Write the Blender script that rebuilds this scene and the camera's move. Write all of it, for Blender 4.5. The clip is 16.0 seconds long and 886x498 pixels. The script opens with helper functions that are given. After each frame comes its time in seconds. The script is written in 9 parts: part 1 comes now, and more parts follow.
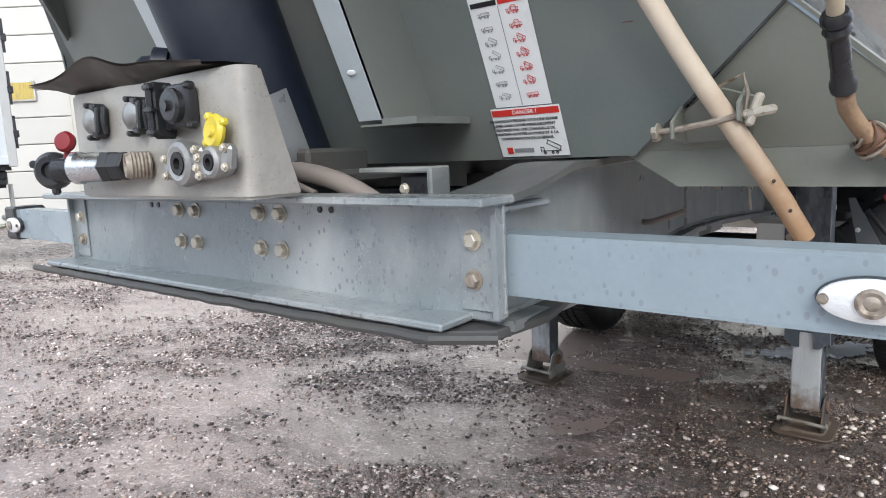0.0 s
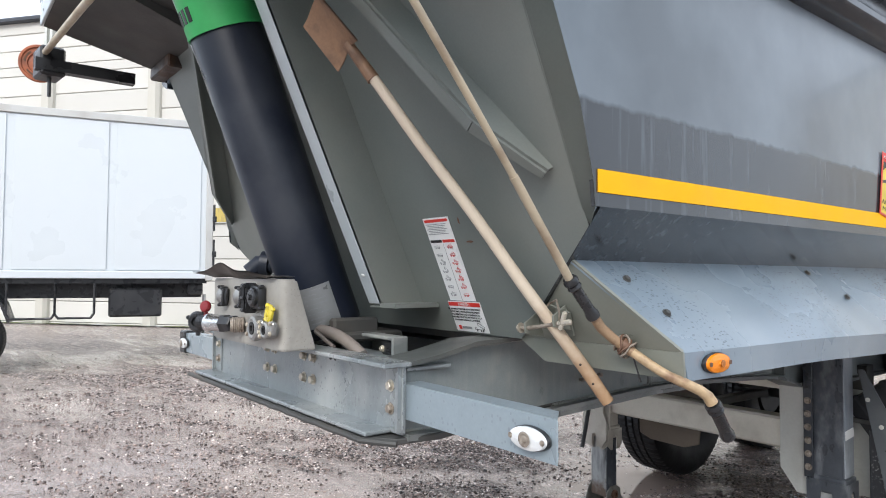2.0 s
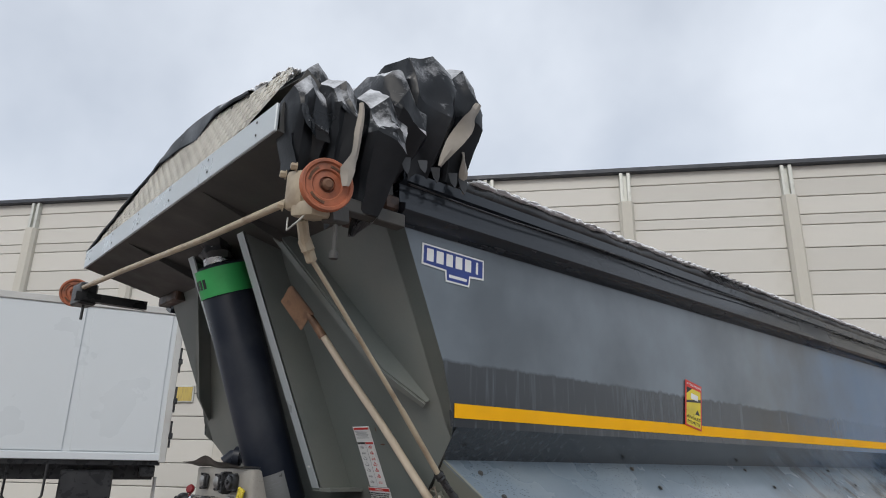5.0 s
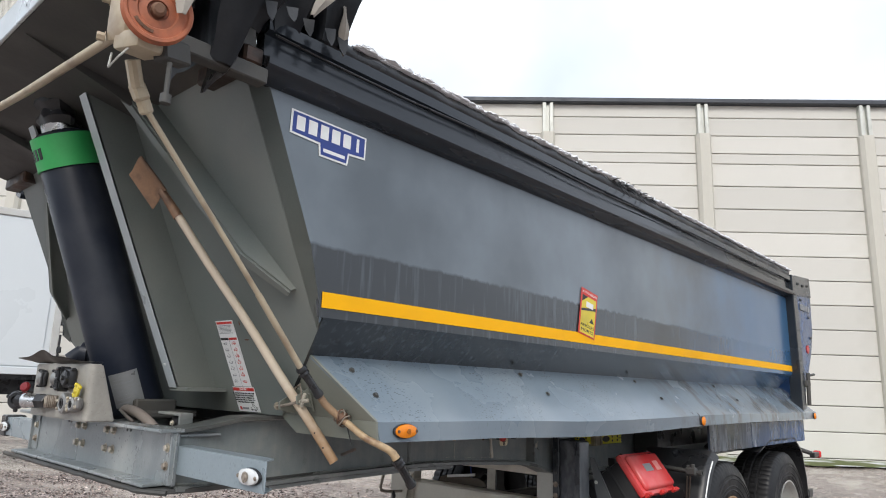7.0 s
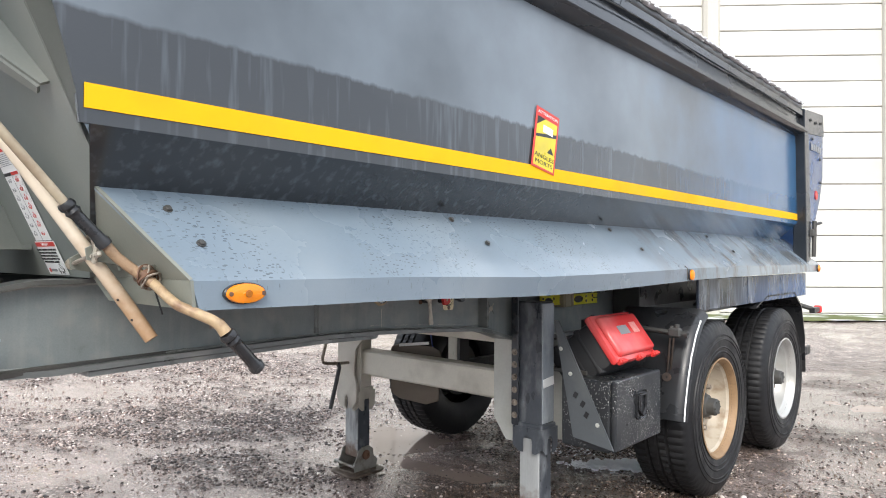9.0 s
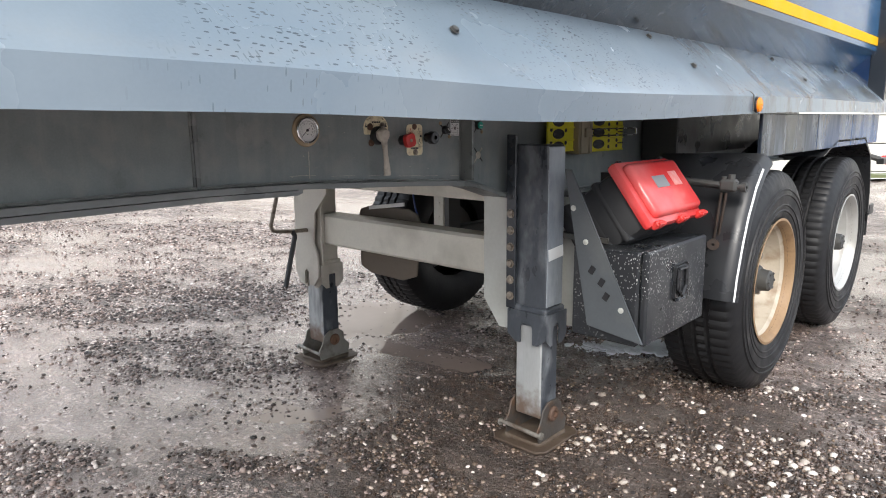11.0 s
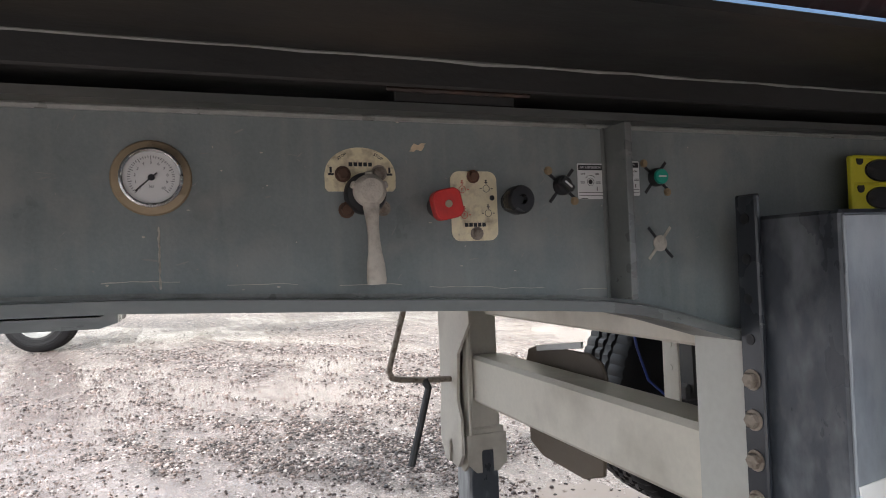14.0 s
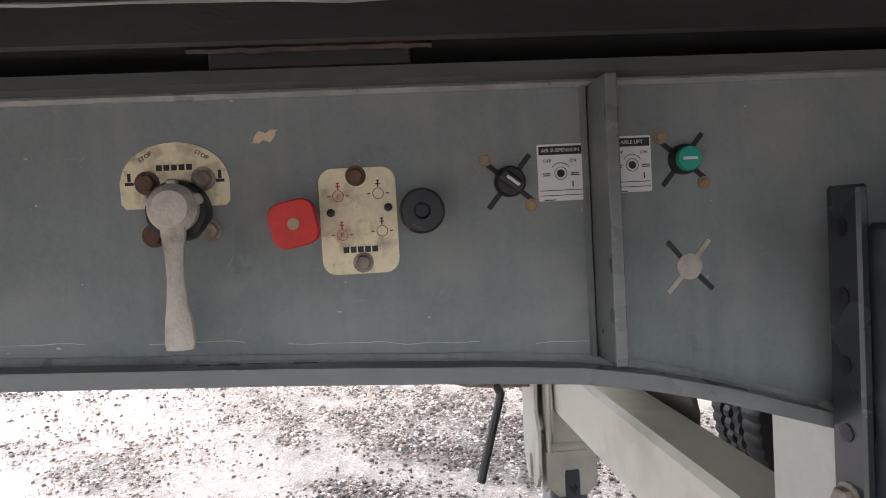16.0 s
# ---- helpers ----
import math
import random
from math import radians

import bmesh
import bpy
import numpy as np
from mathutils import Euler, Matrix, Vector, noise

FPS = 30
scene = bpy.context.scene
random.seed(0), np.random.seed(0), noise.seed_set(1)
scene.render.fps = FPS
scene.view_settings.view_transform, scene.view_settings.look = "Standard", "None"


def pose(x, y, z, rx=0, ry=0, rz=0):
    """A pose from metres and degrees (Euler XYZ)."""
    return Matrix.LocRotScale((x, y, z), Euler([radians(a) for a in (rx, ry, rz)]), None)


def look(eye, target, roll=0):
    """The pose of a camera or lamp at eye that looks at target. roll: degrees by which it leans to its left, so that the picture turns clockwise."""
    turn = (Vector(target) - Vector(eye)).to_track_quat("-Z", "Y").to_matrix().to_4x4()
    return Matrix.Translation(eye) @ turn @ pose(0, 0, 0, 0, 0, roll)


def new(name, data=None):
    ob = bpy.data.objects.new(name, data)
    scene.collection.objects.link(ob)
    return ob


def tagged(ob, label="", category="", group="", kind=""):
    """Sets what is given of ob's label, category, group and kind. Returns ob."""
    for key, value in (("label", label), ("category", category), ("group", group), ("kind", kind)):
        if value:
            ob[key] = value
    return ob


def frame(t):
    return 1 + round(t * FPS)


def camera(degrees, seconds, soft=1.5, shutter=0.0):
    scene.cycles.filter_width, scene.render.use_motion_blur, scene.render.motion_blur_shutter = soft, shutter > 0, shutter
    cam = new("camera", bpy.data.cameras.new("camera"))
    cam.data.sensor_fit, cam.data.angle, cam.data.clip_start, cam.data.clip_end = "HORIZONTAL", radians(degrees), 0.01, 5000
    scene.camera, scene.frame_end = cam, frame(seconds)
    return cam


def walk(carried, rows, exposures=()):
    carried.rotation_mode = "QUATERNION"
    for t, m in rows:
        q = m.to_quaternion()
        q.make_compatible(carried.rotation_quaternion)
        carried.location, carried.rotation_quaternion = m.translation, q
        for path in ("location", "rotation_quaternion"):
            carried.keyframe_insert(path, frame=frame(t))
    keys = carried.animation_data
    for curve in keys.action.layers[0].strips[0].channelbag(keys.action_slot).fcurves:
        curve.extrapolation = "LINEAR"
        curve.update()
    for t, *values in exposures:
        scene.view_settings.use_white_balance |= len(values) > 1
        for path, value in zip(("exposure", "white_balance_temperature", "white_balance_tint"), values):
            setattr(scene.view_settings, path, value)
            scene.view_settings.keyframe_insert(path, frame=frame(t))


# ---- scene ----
cam = camera(67.5, 16.0, 1.0)
PATH = [
    (0, (-0.016, 0.094, 1.405), (-1.255, 1.637, 1.111), -2.6),
    (0.5, (0.17, -0.003, 1.43), (-1.161, 1.47, 1.19), -1.5),
    (1, (0.399, -0.093, 1.468), (-0.97, 1.333, 1.169), 1.6),
    (1.5, (0.635, -0.091, 1.501), (-0.81, 1.282, 1.334), 0.3),
    (2, (0.879, -0.087, 1.562), (-0.701, 1.137, 1.641), 0.3),
    (2.5, (1.057, -0.19, 1.6), (-0.54, 0.942, 2.019), -0.4),
    (3, (1.281, -0.349, 1.623), (-0.281, 0.752, 2.211), 1.7),
    (3.2, (1.341, -0.388, 1.629), (-0.21, 0.714, 2.246), 1.9),
    (5.3, (1.815, -0.603, 1.596), (0.389, 0.678, 2.166), 1.4),
    (5.5, (1.815, -0.583, 1.59), (0.394, 0.721, 2.118), 1.6),
    (6, (1.796, -0.493, 1.579), (0.401, 0.858, 2.057), 2.6),
    (6.5, (1.784, -0.387, 1.543), (0.446, 1.033, 1.984), 1.6),
    (7, (1.682, -0.256, 1.507), (0.367, 1.194, 1.914), 1.9),
    (7.5, (1.522, -0.07, 1.519), (0.218, 1.416, 1.821), 1.3),
    (8, (1.479, 0.144, 1.485), (0.203, 1.662, 1.749), -0.2),
    (8.5, (1.485, 0.409, 1.473), (0.17, 1.907, 1.631), 0.3),
    (9, (1.4, 0.579, 1.441), (0.062, 2.065, 1.464), 0.2),
    (9.5, (1.218, 0.776, 1.404), (-0.111, 2.263, 1.253), 2.0),
    (10, (1.093, 0.93, 1.377), (-0.208, 2.416, 1.061), 2.2),
    (10.2, (1.059, 1.02, 1.362), (-0.256, 2.487, 1.018), 1.4),
    (12.3, (0.584, 1.95, 1.166), (-0.79, 3.358, 0.804), -2.9),
    (12.5, (0.534, 2.051, 1.152), (-0.92, 3.398, 0.889), -3.6),
    (13, (0.447, 2.312, 1.173), (-1.216, 3.413, 1.026), -3.0),
    (13.5, (0.361, 2.448, 1.16), (-1.424, 3.349, 1.161), -3.0),
    (14, (0.189, 2.577, 1.157), (-1.682, 3.282, 1.191), -2.3),
    (14.5, (0.065, 2.663, 1.186), (-1.873, 3.155, 1.204), -2.8),
    (15, (-0.008, 2.783, 1.209), (-1.959, 3.225, 1.218), -2.1),
    (15.5, (-0.046, 2.932, 1.222), (-2.031, 3.166, 1.15), -2.4),
    (16, (-0.063, 2.993, 1.229), (-2.054, 3.175, 1.152), -3.1),
]
walk(cam, [(t, look(eye, target, roll)) for t, eye, target, roll in PATH],
     exposures=[(0, 1.1, 6200, 10), (1, 1.05, 6200, 10), (1.5, 1.0, 6200, 10), (2, 1.0, 6300, 10), (2.5, 0.62, 6300, 10), (3, 0.08, 6500, 10), (3.2, 0.03, 6500, 10), (5.3, 0.0, 6500, 10), (6, 0.14, 6500, 10), (6.5, 0.26, 6500, 10), (7.5, 0.9, 6500, 10), (8.5, 1.1, 6500, 10), (9, 1.3, 6500, 10), (10.2, 1.28, 6500, 10), (12.3, 1.65, 6500, 10), (13, 1.72, 6500, 10), (13.5, 1.64, 6500, 10), (14, 1.58, 6500, 10), (14.5, 1.82, 6500, 10), (15, 1.98, 6500, 10), (16, 2.08, 6500, 10)])

# ---- world and sun ----
world = bpy.data.worlds.new("overcast_sky")
scene.world = world
world.use_nodes = True
wt = world.node_tree
wt.nodes.clear()
w_out = wt.nodes.new("ShaderNodeOutputWorld")
w_bg = wt.nodes.new("ShaderNodeBackground")
w_sky = wt.nodes.new("ShaderNodeTexSky")
w_sky.sky_type = "NISHITA"
w_sky.sun_disc = False
w_sky.sun_elevation = radians(37)
w_sky.sun_rotation = radians(143)
w_sky.dust_density = 3.0
w_mix = wt.nodes.new("ShaderNodeMix")
w_mix.data_type = "RGBA"
w_noise = wt.nodes.new("ShaderNodeTexNoise")
w_noise.inputs["Scale"].default_value = 2.2
w_noise.inputs["Detail"].default_value = 5.0
w_ramp = wt.nodes.new("ShaderNodeMapRange")
w_ramp.inputs["From Min"].default_value = 0.3
w_ramp.inputs["From Max"].default_value = 0.7
w_ramp.inputs["To Min"].default_value = 0.5
w_ramp.inputs["To Max"].default_value = 0.95
wt.links.new(w_noise.outputs["Fac"], w_ramp.inputs["Value"])
wt.links.new(w_ramp.outputs["Result"], w_mix.inputs[0])
wt.links.new(w_sky.outputs["Color"], w_mix.inputs[6])
w_mix.inputs[7].default_value = (8.4, 9.0, 9.9, 1)
wt.links.new(w_mix.outputs[2], w_bg.inputs["Color"])
w_bg.inputs["Strength"].default_value = 0.1
wt.links.new(w_bg.outputs["Background"], w_out.inputs["Surface"])
sun = new("sun", bpy.data.lights.new("sun", "SUN"))
sun.data.energy = 1.1
sun.data.angle = radians(25)
sun.data.color = (1.0, 0.96, 0.9)
sun.matrix_basis = look((4.5, -5, 5.7), (0, 1, 0))


# ---- materials ----
def material(name, base, rough=0.5, metal=0.0, vary=0.25, scale=6.0, dirt=None, dirt_amount=0.35, dirt_scale=2.5,
             fine=60.0, bump=0.15, stretch=(1, 1, 1), rough_vary=0.15, coat=0.0, spec=0.5):
    """Base colour with grain and stains at two scales, uneven gloss and fine relief."""
    m = bpy.data.materials.new(name)
    m.use_nodes = True
    t = m.node_tree
    b = t.nodes["Principled BSDF"]
    co = t.nodes.new("ShaderNodeTexCoord")
    mp = t.nodes.new("ShaderNodeMapping")
    mp.inputs["Scale"].default_value = stretch
    t.links.new(co.outputs["Object"], mp.inputs["Vector"])
    info = t.nodes.new("ShaderNodeObjectInfo")

    def noise_at(sc, det):
        n = t.nodes.new("ShaderNodeTexNoise")
        n.inputs["Scale"].default_value = sc
        n.inputs["Detail"].default_value = det
        t.links.new(mp.outputs["Vector"], n.inputs["Vector"])
        return n
    n1, n2, n3 = noise_at(scale, 6), noise_at(fine, 4), noise_at(dirt_scale, 8)
    lo = tuple(max(0, c * (1 - vary)) for c in base)
    hi = tuple(min(1, c * (1 + vary)) for c in base)
    mix = t.nodes.new("ShaderNodeMix")
    mix.data_type = "RGBA"
    mix.inputs[6].default_value = (*lo, 1)
    mix.inputs[7].default_value = (*hi, 1)
    add = t.nodes.new("ShaderNodeMath")
    add.operation = "MULTIPLY_ADD"
    add.inputs[1].default_value = 0.4
    t.links.new(n2.outputs["Fac"], add.inputs[0])
    sub = t.nodes.new("ShaderNodeMath")
    sub.operation = "MULTIPLY_ADD"
    sub.inputs[1].default_value = 0.9
    sub.inputs[2].default_value = -0.12
    t.links.new(n1.outputs["Fac"], sub.inputs[0])
    t.links.new(sub.outputs[0], add.inputs[2])
    t.links.new(add.outputs[0], mix.inputs[0])
    colour = mix.outputs[2]
    if dirt:
        ramp = t.nodes.new("ShaderNodeMapRange")
        ramp.inputs["From Min"].default_value = 0.5
        ramp.inputs["From Max"].default_value = 0.72
        ramp.inputs["To Max"].default_value = dirt_amount
        t.links.new(n3.outputs["Fac"], ramp.inputs["Value"])
        dm = t.nodes.new("ShaderNodeMix")
        dm.data_type = "RGBA"
        t.links.new(ramp.outputs["Result"], dm.inputs[0])
        t.links.new(colour, dm.inputs[6])
        dm.inputs[7].default_value = (*dirt, 1)
        colour = dm.outputs[2]
    t.links.new(colour, b.inputs["Base Color"])
    rr = t.nodes.new("ShaderNodeMapRange")
    rr.inputs["From Min"].default_value = 0.3
    rr.inputs["From Max"].default_value = 0.7
    rr.inputs["To Min"].default_value = max(0.02, rough - rough_vary)
    rr.inputs["To Max"].default_value = min(1, rough + rough_vary)
    t.links.new(n1.outputs["Fac"], rr.inputs["Value"])
    t.links.new(rr.outputs["Result"], b.inputs["Roughness"])
    b.inputs["Metallic"].default_value = metal
    b.inputs["Coat Weight"].default_value = coat
    b.inputs["Coat Roughness"].default_value = 0.08
    b.inputs["Specular IOR Level"].default_value = spec
    bp = t.nodes.new("ShaderNodeBump")
    bp.inputs["Strength"].default_value = bump
    bp.inputs["Distance"].default_value = 0.004
    t.links.new(n2.outputs["Fac"], bp.inputs["Height"])
    t.links.new(bp.outputs["Normal"], b.inputs["Normal"])
    return m


def droplets(m, scale, stretch, dark, threshold=0.16, amount=0.8, above=None):
    """Water drops and runs on a painted sheet: small dark wet specks, on steep lips below a height none."""
    t = m.node_tree
    b = t.nodes["Principled BSDF"]
    src = b.inputs["Base Color"].links[0].from_socket
    co = t.nodes.new("ShaderNodeTexCoord")
    mp = t.nodes.new("ShaderNodeMapping")
    mp.inputs["Scale"].default_value = stretch
    t.links.new(co.outputs["Object"], mp.inputs["Vector"])
    v = t.nodes.new("ShaderNodeTexVoronoi")
    v.inputs["Scale"].default_value = scale
    v.inputs["Randomness"].default_value = 1.0
    t.links.new(mp.outputs["Vector"], v.inputs["Vector"])
    n = t.nodes.new("ShaderNodeTexNoise")
    n.inputs["Scale"].default_value = scale * 0.3
    t.links.new(co.outputs["Object"], n.inputs["Vector"])
    th = t.nodes.new("ShaderNodeMath")
    th.operation = "MULTIPLY"
    th.inputs[1].default_value = threshold * 2
    t.links.new(n.outputs["Fac"], th.inputs[0])
    lt = t.nodes.new("ShaderNodeMath")
    lt.operation = "LESS_THAN"
    t.links.new(v.outputs["Distance"], lt.inputs[0])
    t.links.new(th.outputs[0], lt.inputs[1])
    n2 = t.nodes.new("ShaderNodeTexNoise")
    n2.inputs["Scale"].default_value = 2.2
    t.links.new(co.outputs["Object"], n2.inputs["Vector"])
    gate = t.nodes.new("ShaderNodeMapRange")
    gate.inputs["From Min"].default_value = 0.42
    gate.inputs["From Max"].default_value = 0.55
    gate.inputs["To Max"].default_value = amount
    t.links.new(n2.outputs["Fac"], gate.inputs["Value"])
    fac = t.nodes.new("ShaderNodeMath")
    fac.operation = "MULTIPLY"
    t.links.new(lt.outputs[0], fac.inputs[0])
    t.links.new(gate.outputs["Result"], fac.inputs[1])
    if above:
        sep = t.nodes.new("ShaderNodeSeparateXYZ")
        t.links.new(co.outputs["Object"], sep.inputs[0])
        lie = t.nodes.new("ShaderNodeMapRange")
        lie.inputs["From Min"].default_value = above
        lie.inputs["From Max"].default_value = above + 0.01
        t.links.new(sep.outputs["Z"], lie.inputs["Value"])
        held = t.nodes.new("ShaderNodeMath")
        held.operation = "MULTIPLY"
        t.links.new(fac.outputs[0], held.inputs[0])
        t.links.new(lie.outputs["Result"], held.inputs[1])
        fac = held
    mix = t.nodes.new("ShaderNodeMix")
    mix.data_type = "RGBA"
    t.links.new(fac.outputs[0], mix.inputs[0])
    t.links.new(src, mix.inputs[6])
    mix.inputs[7].default_value = (*dark, 1)
    t.links.new(mix.outputs[2], b.inputs["Base Color"])
    return m


def frosted(m, line, film, film_rough, streak=0.5, blue_from=None, blue=(0.03, 0.075, 0.17)):
    """Hazy salt film on a glossy sheet, washed off below a wavy run-off line; a blue reflection painted in towards the
    rear.
    """
    t = m.node_tree
    b = t.nodes["Principled BSDF"]

    def node(kind, **kw):
        n = t.nodes.new(kind)
        for k, v in kw.items():
            n.inputs[k].default_value = v
        return n

    def maths(op, a, c, d=0.0):
        n = t.nodes.new("ShaderNodeMath")
        n.operation = op
        for i, v in enumerate((a, c, d)):
            if isinstance(v, (int, float)):
                n.inputs[i].default_value = v
            else:
                t.links.new(v, n.inputs[i])
        return n.outputs[0]

    def ramp(v, a, c, lo=0.0, hi=1.0):
        n = t.nodes.new("ShaderNodeMapRange")
        for k, x in (("From Min", a), ("From Max", c), ("To Min", lo), ("To Max", hi)):
            n.inputs[k].default_value = x
        t.links.new(v, n.inputs["Value"])
        return n.outputs["Result"]
    co = node("ShaderNodeTexCoord")
    sep = node("ShaderNodeSeparateXYZ")
    t.links.new(co.outputs["Object"], sep.inputs[0])
    stretch = node("ShaderNodeMapping")
    stretch.inputs["Scale"].default_value = (1, 1, 0.08)
    t.links.new(co.outputs["Object"], stretch.inputs["Vector"])
    runs = node("ShaderNodeTexNoise", Scale=38.0, Detail=3.0)
    t.links.new(stretch.outputs["Vector"], runs.inputs["Vector"])
    waves = node("ShaderNodeTexNoise", Scale=5.0, Detail=4.0)
    t.links.new(co.outputs["Object"], waves.inputs["Vector"])
    cloud = node("ShaderNodeTexNoise", Scale=1.7, Detail=5.0)
    t.links.new(co.outputs["Object"], cloud.inputs["Vector"])
    y, z = sep.outputs["Y"], sep.outputs["Z"]
    edge = maths("MULTIPLY_ADD", y, line[1], line[0])
    edge = maths("MULTIPLY_ADD", waves.outputs["Fac"], 0.03, edge)
    edge = maths("MULTIPLY_ADD", runs.outputs["Fac"], maths("MULTIPLY", y, 0.012), edge)
    above = ramp(maths("SUBTRACT", z, edge), 0.0, 0.012)
    amount = maths("MULTIPLY", above, ramp(cloud.outputs["Fac"], 0.32, 0.66, 0.45, 1.0))
    below = maths("MULTIPLY", maths("SUBTRACT", 1.0, above), ramp(runs.outputs["Fac"], 0.52, 0.72, 0.0, streak))
    amount = maths("ADD", amount, below)
    mix = t.nodes.new("ShaderNodeMix")
    mix.data_type = "RGBA"
    src = b.inputs["Base Color"].links[0].from_socket
    t.links.new(amount, mix.inputs[0])
    t.links.new(src, mix.inputs[6])
    mix.inputs[7].default_value = (*film, 1)
    colour = mix.outputs[2]
    # blue mirrored in the gloss, mixed into the base colour towards the rear
    if blue_from:
        m2 = t.nodes.new("ShaderNodeMix")
        m2.data_type = "RGBA"
        far = maths("MULTIPLY_ADD", cloud.outputs["Fac"], 1.6, y)
        t.links.new(ramp(far, blue_from + 0.6, blue_from + 2.0, 0, 0.75), m2.inputs[0])
        t.links.new(colour, m2.inputs[6])
        m2.inputs[7].default_value = (*blue, 1)
        colour = m2.outputs[2]
    t.links.new(colour, b.inputs["Base Color"])
    rsrc = b.inputs["Roughness"].links[0].from_socket
    rm = t.nodes.new("ShaderNodeMix")
    rm.data_type = "FLOAT"
    t.links.new(amount, rm.inputs[0])
    t.links.new(rsrc, rm.inputs[2])
    rm.inputs[3].default_value = film_rough
    t.links.new(rm.outputs[0], b.inputs["Roughness"])
    return m


def rear_stained(m, y0, y1, colour):
    """Ragged wet road-dirt film that grows towards the rear wheels."""
    t = m.node_tree
    b = t.nodes["Principled BSDF"]
    src = b.inputs["Base Color"].links[0].from_socket
    co = t.nodes.new("ShaderNodeTexCoord")
    mp = t.nodes.new("ShaderNodeMapping")
    mp.inputs["Rotation"].default_value = (0, 0, 0.5)
    mp.inputs["Scale"].default_value = (1.2, 2.6, 1.2)
    t.links.new(co.outputs["Object"], mp.inputs["Vector"])
    n = t.nodes.new("ShaderNodeTexNoise")
    n.inputs["Scale"].default_value = 2.2
    n.inputs["Detail"].default_value = 8.0
    n.inputs["Roughness"].default_value = 0.68
    t.links.new(mp.outputs["Vector"], n.inputs["Vector"])
    sep = t.nodes.new("ShaderNodeSeparateXYZ")
    t.links.new(co.outputs["Object"], sep.inputs[0])

    def ramp(v, a, c):
        r = t.nodes.new("ShaderNodeMapRange")
        r.inputs["From Min"].default_value = a
        r.inputs["From Max"].default_value = c
        t.links.new(v, r.inputs["Value"])
        return r.outputs["Result"]
    k = t.nodes.new("ShaderNodeMath")
    k.operation = "MULTIPLY"
    t.links.new(ramp(sep.outputs["Y"], y0, y1), k.inputs[0])
    t.links.new(ramp(n.outputs["Fac"], 0.5, 0.62), k.inputs[1])
    mix = t.nodes.new("ShaderNodeMix")
    mix.data_type = "RGBA"
    t.links.new(k.outputs[0], mix.inputs[0])
    t.links.new(src, mix.inputs[6])
    mix.inputs[7].default_value = (*colour, 1)
    t.links.new(mix.outputs[2], b.inputs["Base Color"])
    return m


def snowed(m, start=0.2, end=0.75, amount=0.8):
    """Thin granular snow lying on the faces that look up."""
    t = m.node_tree
    b = t.nodes["Principled BSDF"]
    src = b.inputs["Base Color"].links[0].from_socket
    geo = t.nodes.new("ShaderNodeNewGeometry")
    sep = t.nodes.new("ShaderNodeSeparateXYZ")
    t.links.new(geo.outputs["Normal"], sep.inputs[0])
    co = t.nodes.new("ShaderNodeTexCoord")
    n = t.nodes.new("ShaderNodeTexNoise")
    n.inputs["Scale"].default_value = 16.0
    n.inputs["Detail"].default_value = 8.0
    n.inputs["Roughness"].default_value = 0.75
    t.links.new(co.outputs["Object"], n.inputs["Vector"])
    ad = t.nodes.new("ShaderNodeMath")
    ad.operation = "MULTIPLY_ADD"
    ad.inputs[1].default_value = 1.3
    t.links.new(n.outputs["Fac"], ad.inputs[0])
    t.links.new(sep.outputs["Z"], ad.inputs[2])
    r = t.nodes.new("ShaderNodeMapRange")
    r.inputs["From Min"].default_value = start + 0.65
    r.inputs["From Max"].default_value = end + 0.65
    r.inputs["To Max"].default_value = amount
    t.links.new(ad.outputs[0], r.inputs["Value"])
    mix = t.nodes.new("ShaderNodeMix")
    mix.data_type = "RGBA"
    t.links.new(r.outputs["Result"], mix.inputs[0])
    t.links.new(src, mix.inputs[6])
    mix.inputs[7].default_value = (0.8, 0.82, 0.85, 1)
    t.links.new(mix.outputs[2], b.inputs["Base Color"])
    return m


M = {}
M["side_paint"] = frosted(material("dark_grey_gloss_paint", (0.028, 0.032, 0.037), 0.2, 0, 0.12, 3, (0.075, 0.078, 0.08), 0.3, 1.2, 180, 0.015, (1, 0.5, 2.0), 0.06, coat=0.25), (1.948, -0.012), (0.165, 0.2, 0.232), 0.24, 0.3, 4.1, (0.03, 0.135, 0.3))
M["front_paint"] = material("dark_grey_dusty_paint", (0.152, 0.172, 0.163), 0.42, 0, 0.2, 4, (0.23, 0.23, 0.2), 0.55, 1.6, 150, 0.05, rough_vary=0.1)
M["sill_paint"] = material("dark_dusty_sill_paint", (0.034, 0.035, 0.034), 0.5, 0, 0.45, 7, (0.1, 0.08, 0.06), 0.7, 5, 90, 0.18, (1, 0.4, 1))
M["support_paint"] = material("dark_grey_support_plate", (0.078, 0.088, 0.096), 0.4, 0, 0.2, 6, (0.16, 0.16, 0.15), 0.5, 4, 120, 0.08)
M["apron_paint"] = droplets(droplets(material("wet_light_grey_paint", (0.185, 0.235, 0.28), 0.24, 0, 0.12, 3, (0.32, 0.36, 0.38), 0.5, 1.4, 160, 0.03, (1, 1, 1), 0.1, coat=0.3), 74, (1.5, 0.62, 1.5), (0.07, 0.09, 0.11), 0.23, 0.9, 1.38), 95, (0.35, 1.3, 0.22), (0.11, 0.14, 0.165), 0.17, 0.7)
rear_stained(M["apron_paint"], 3.6, 4.6, (0.1, 0.1, 0.095))
M["apron_edge"] = material("grey_green_sheet_edge", (0.2, 0.21, 0.18), 0.4, 0, 0.15, 5, (0.3, 0.3, 0.26), 0.4, 2, 120, 0.06)
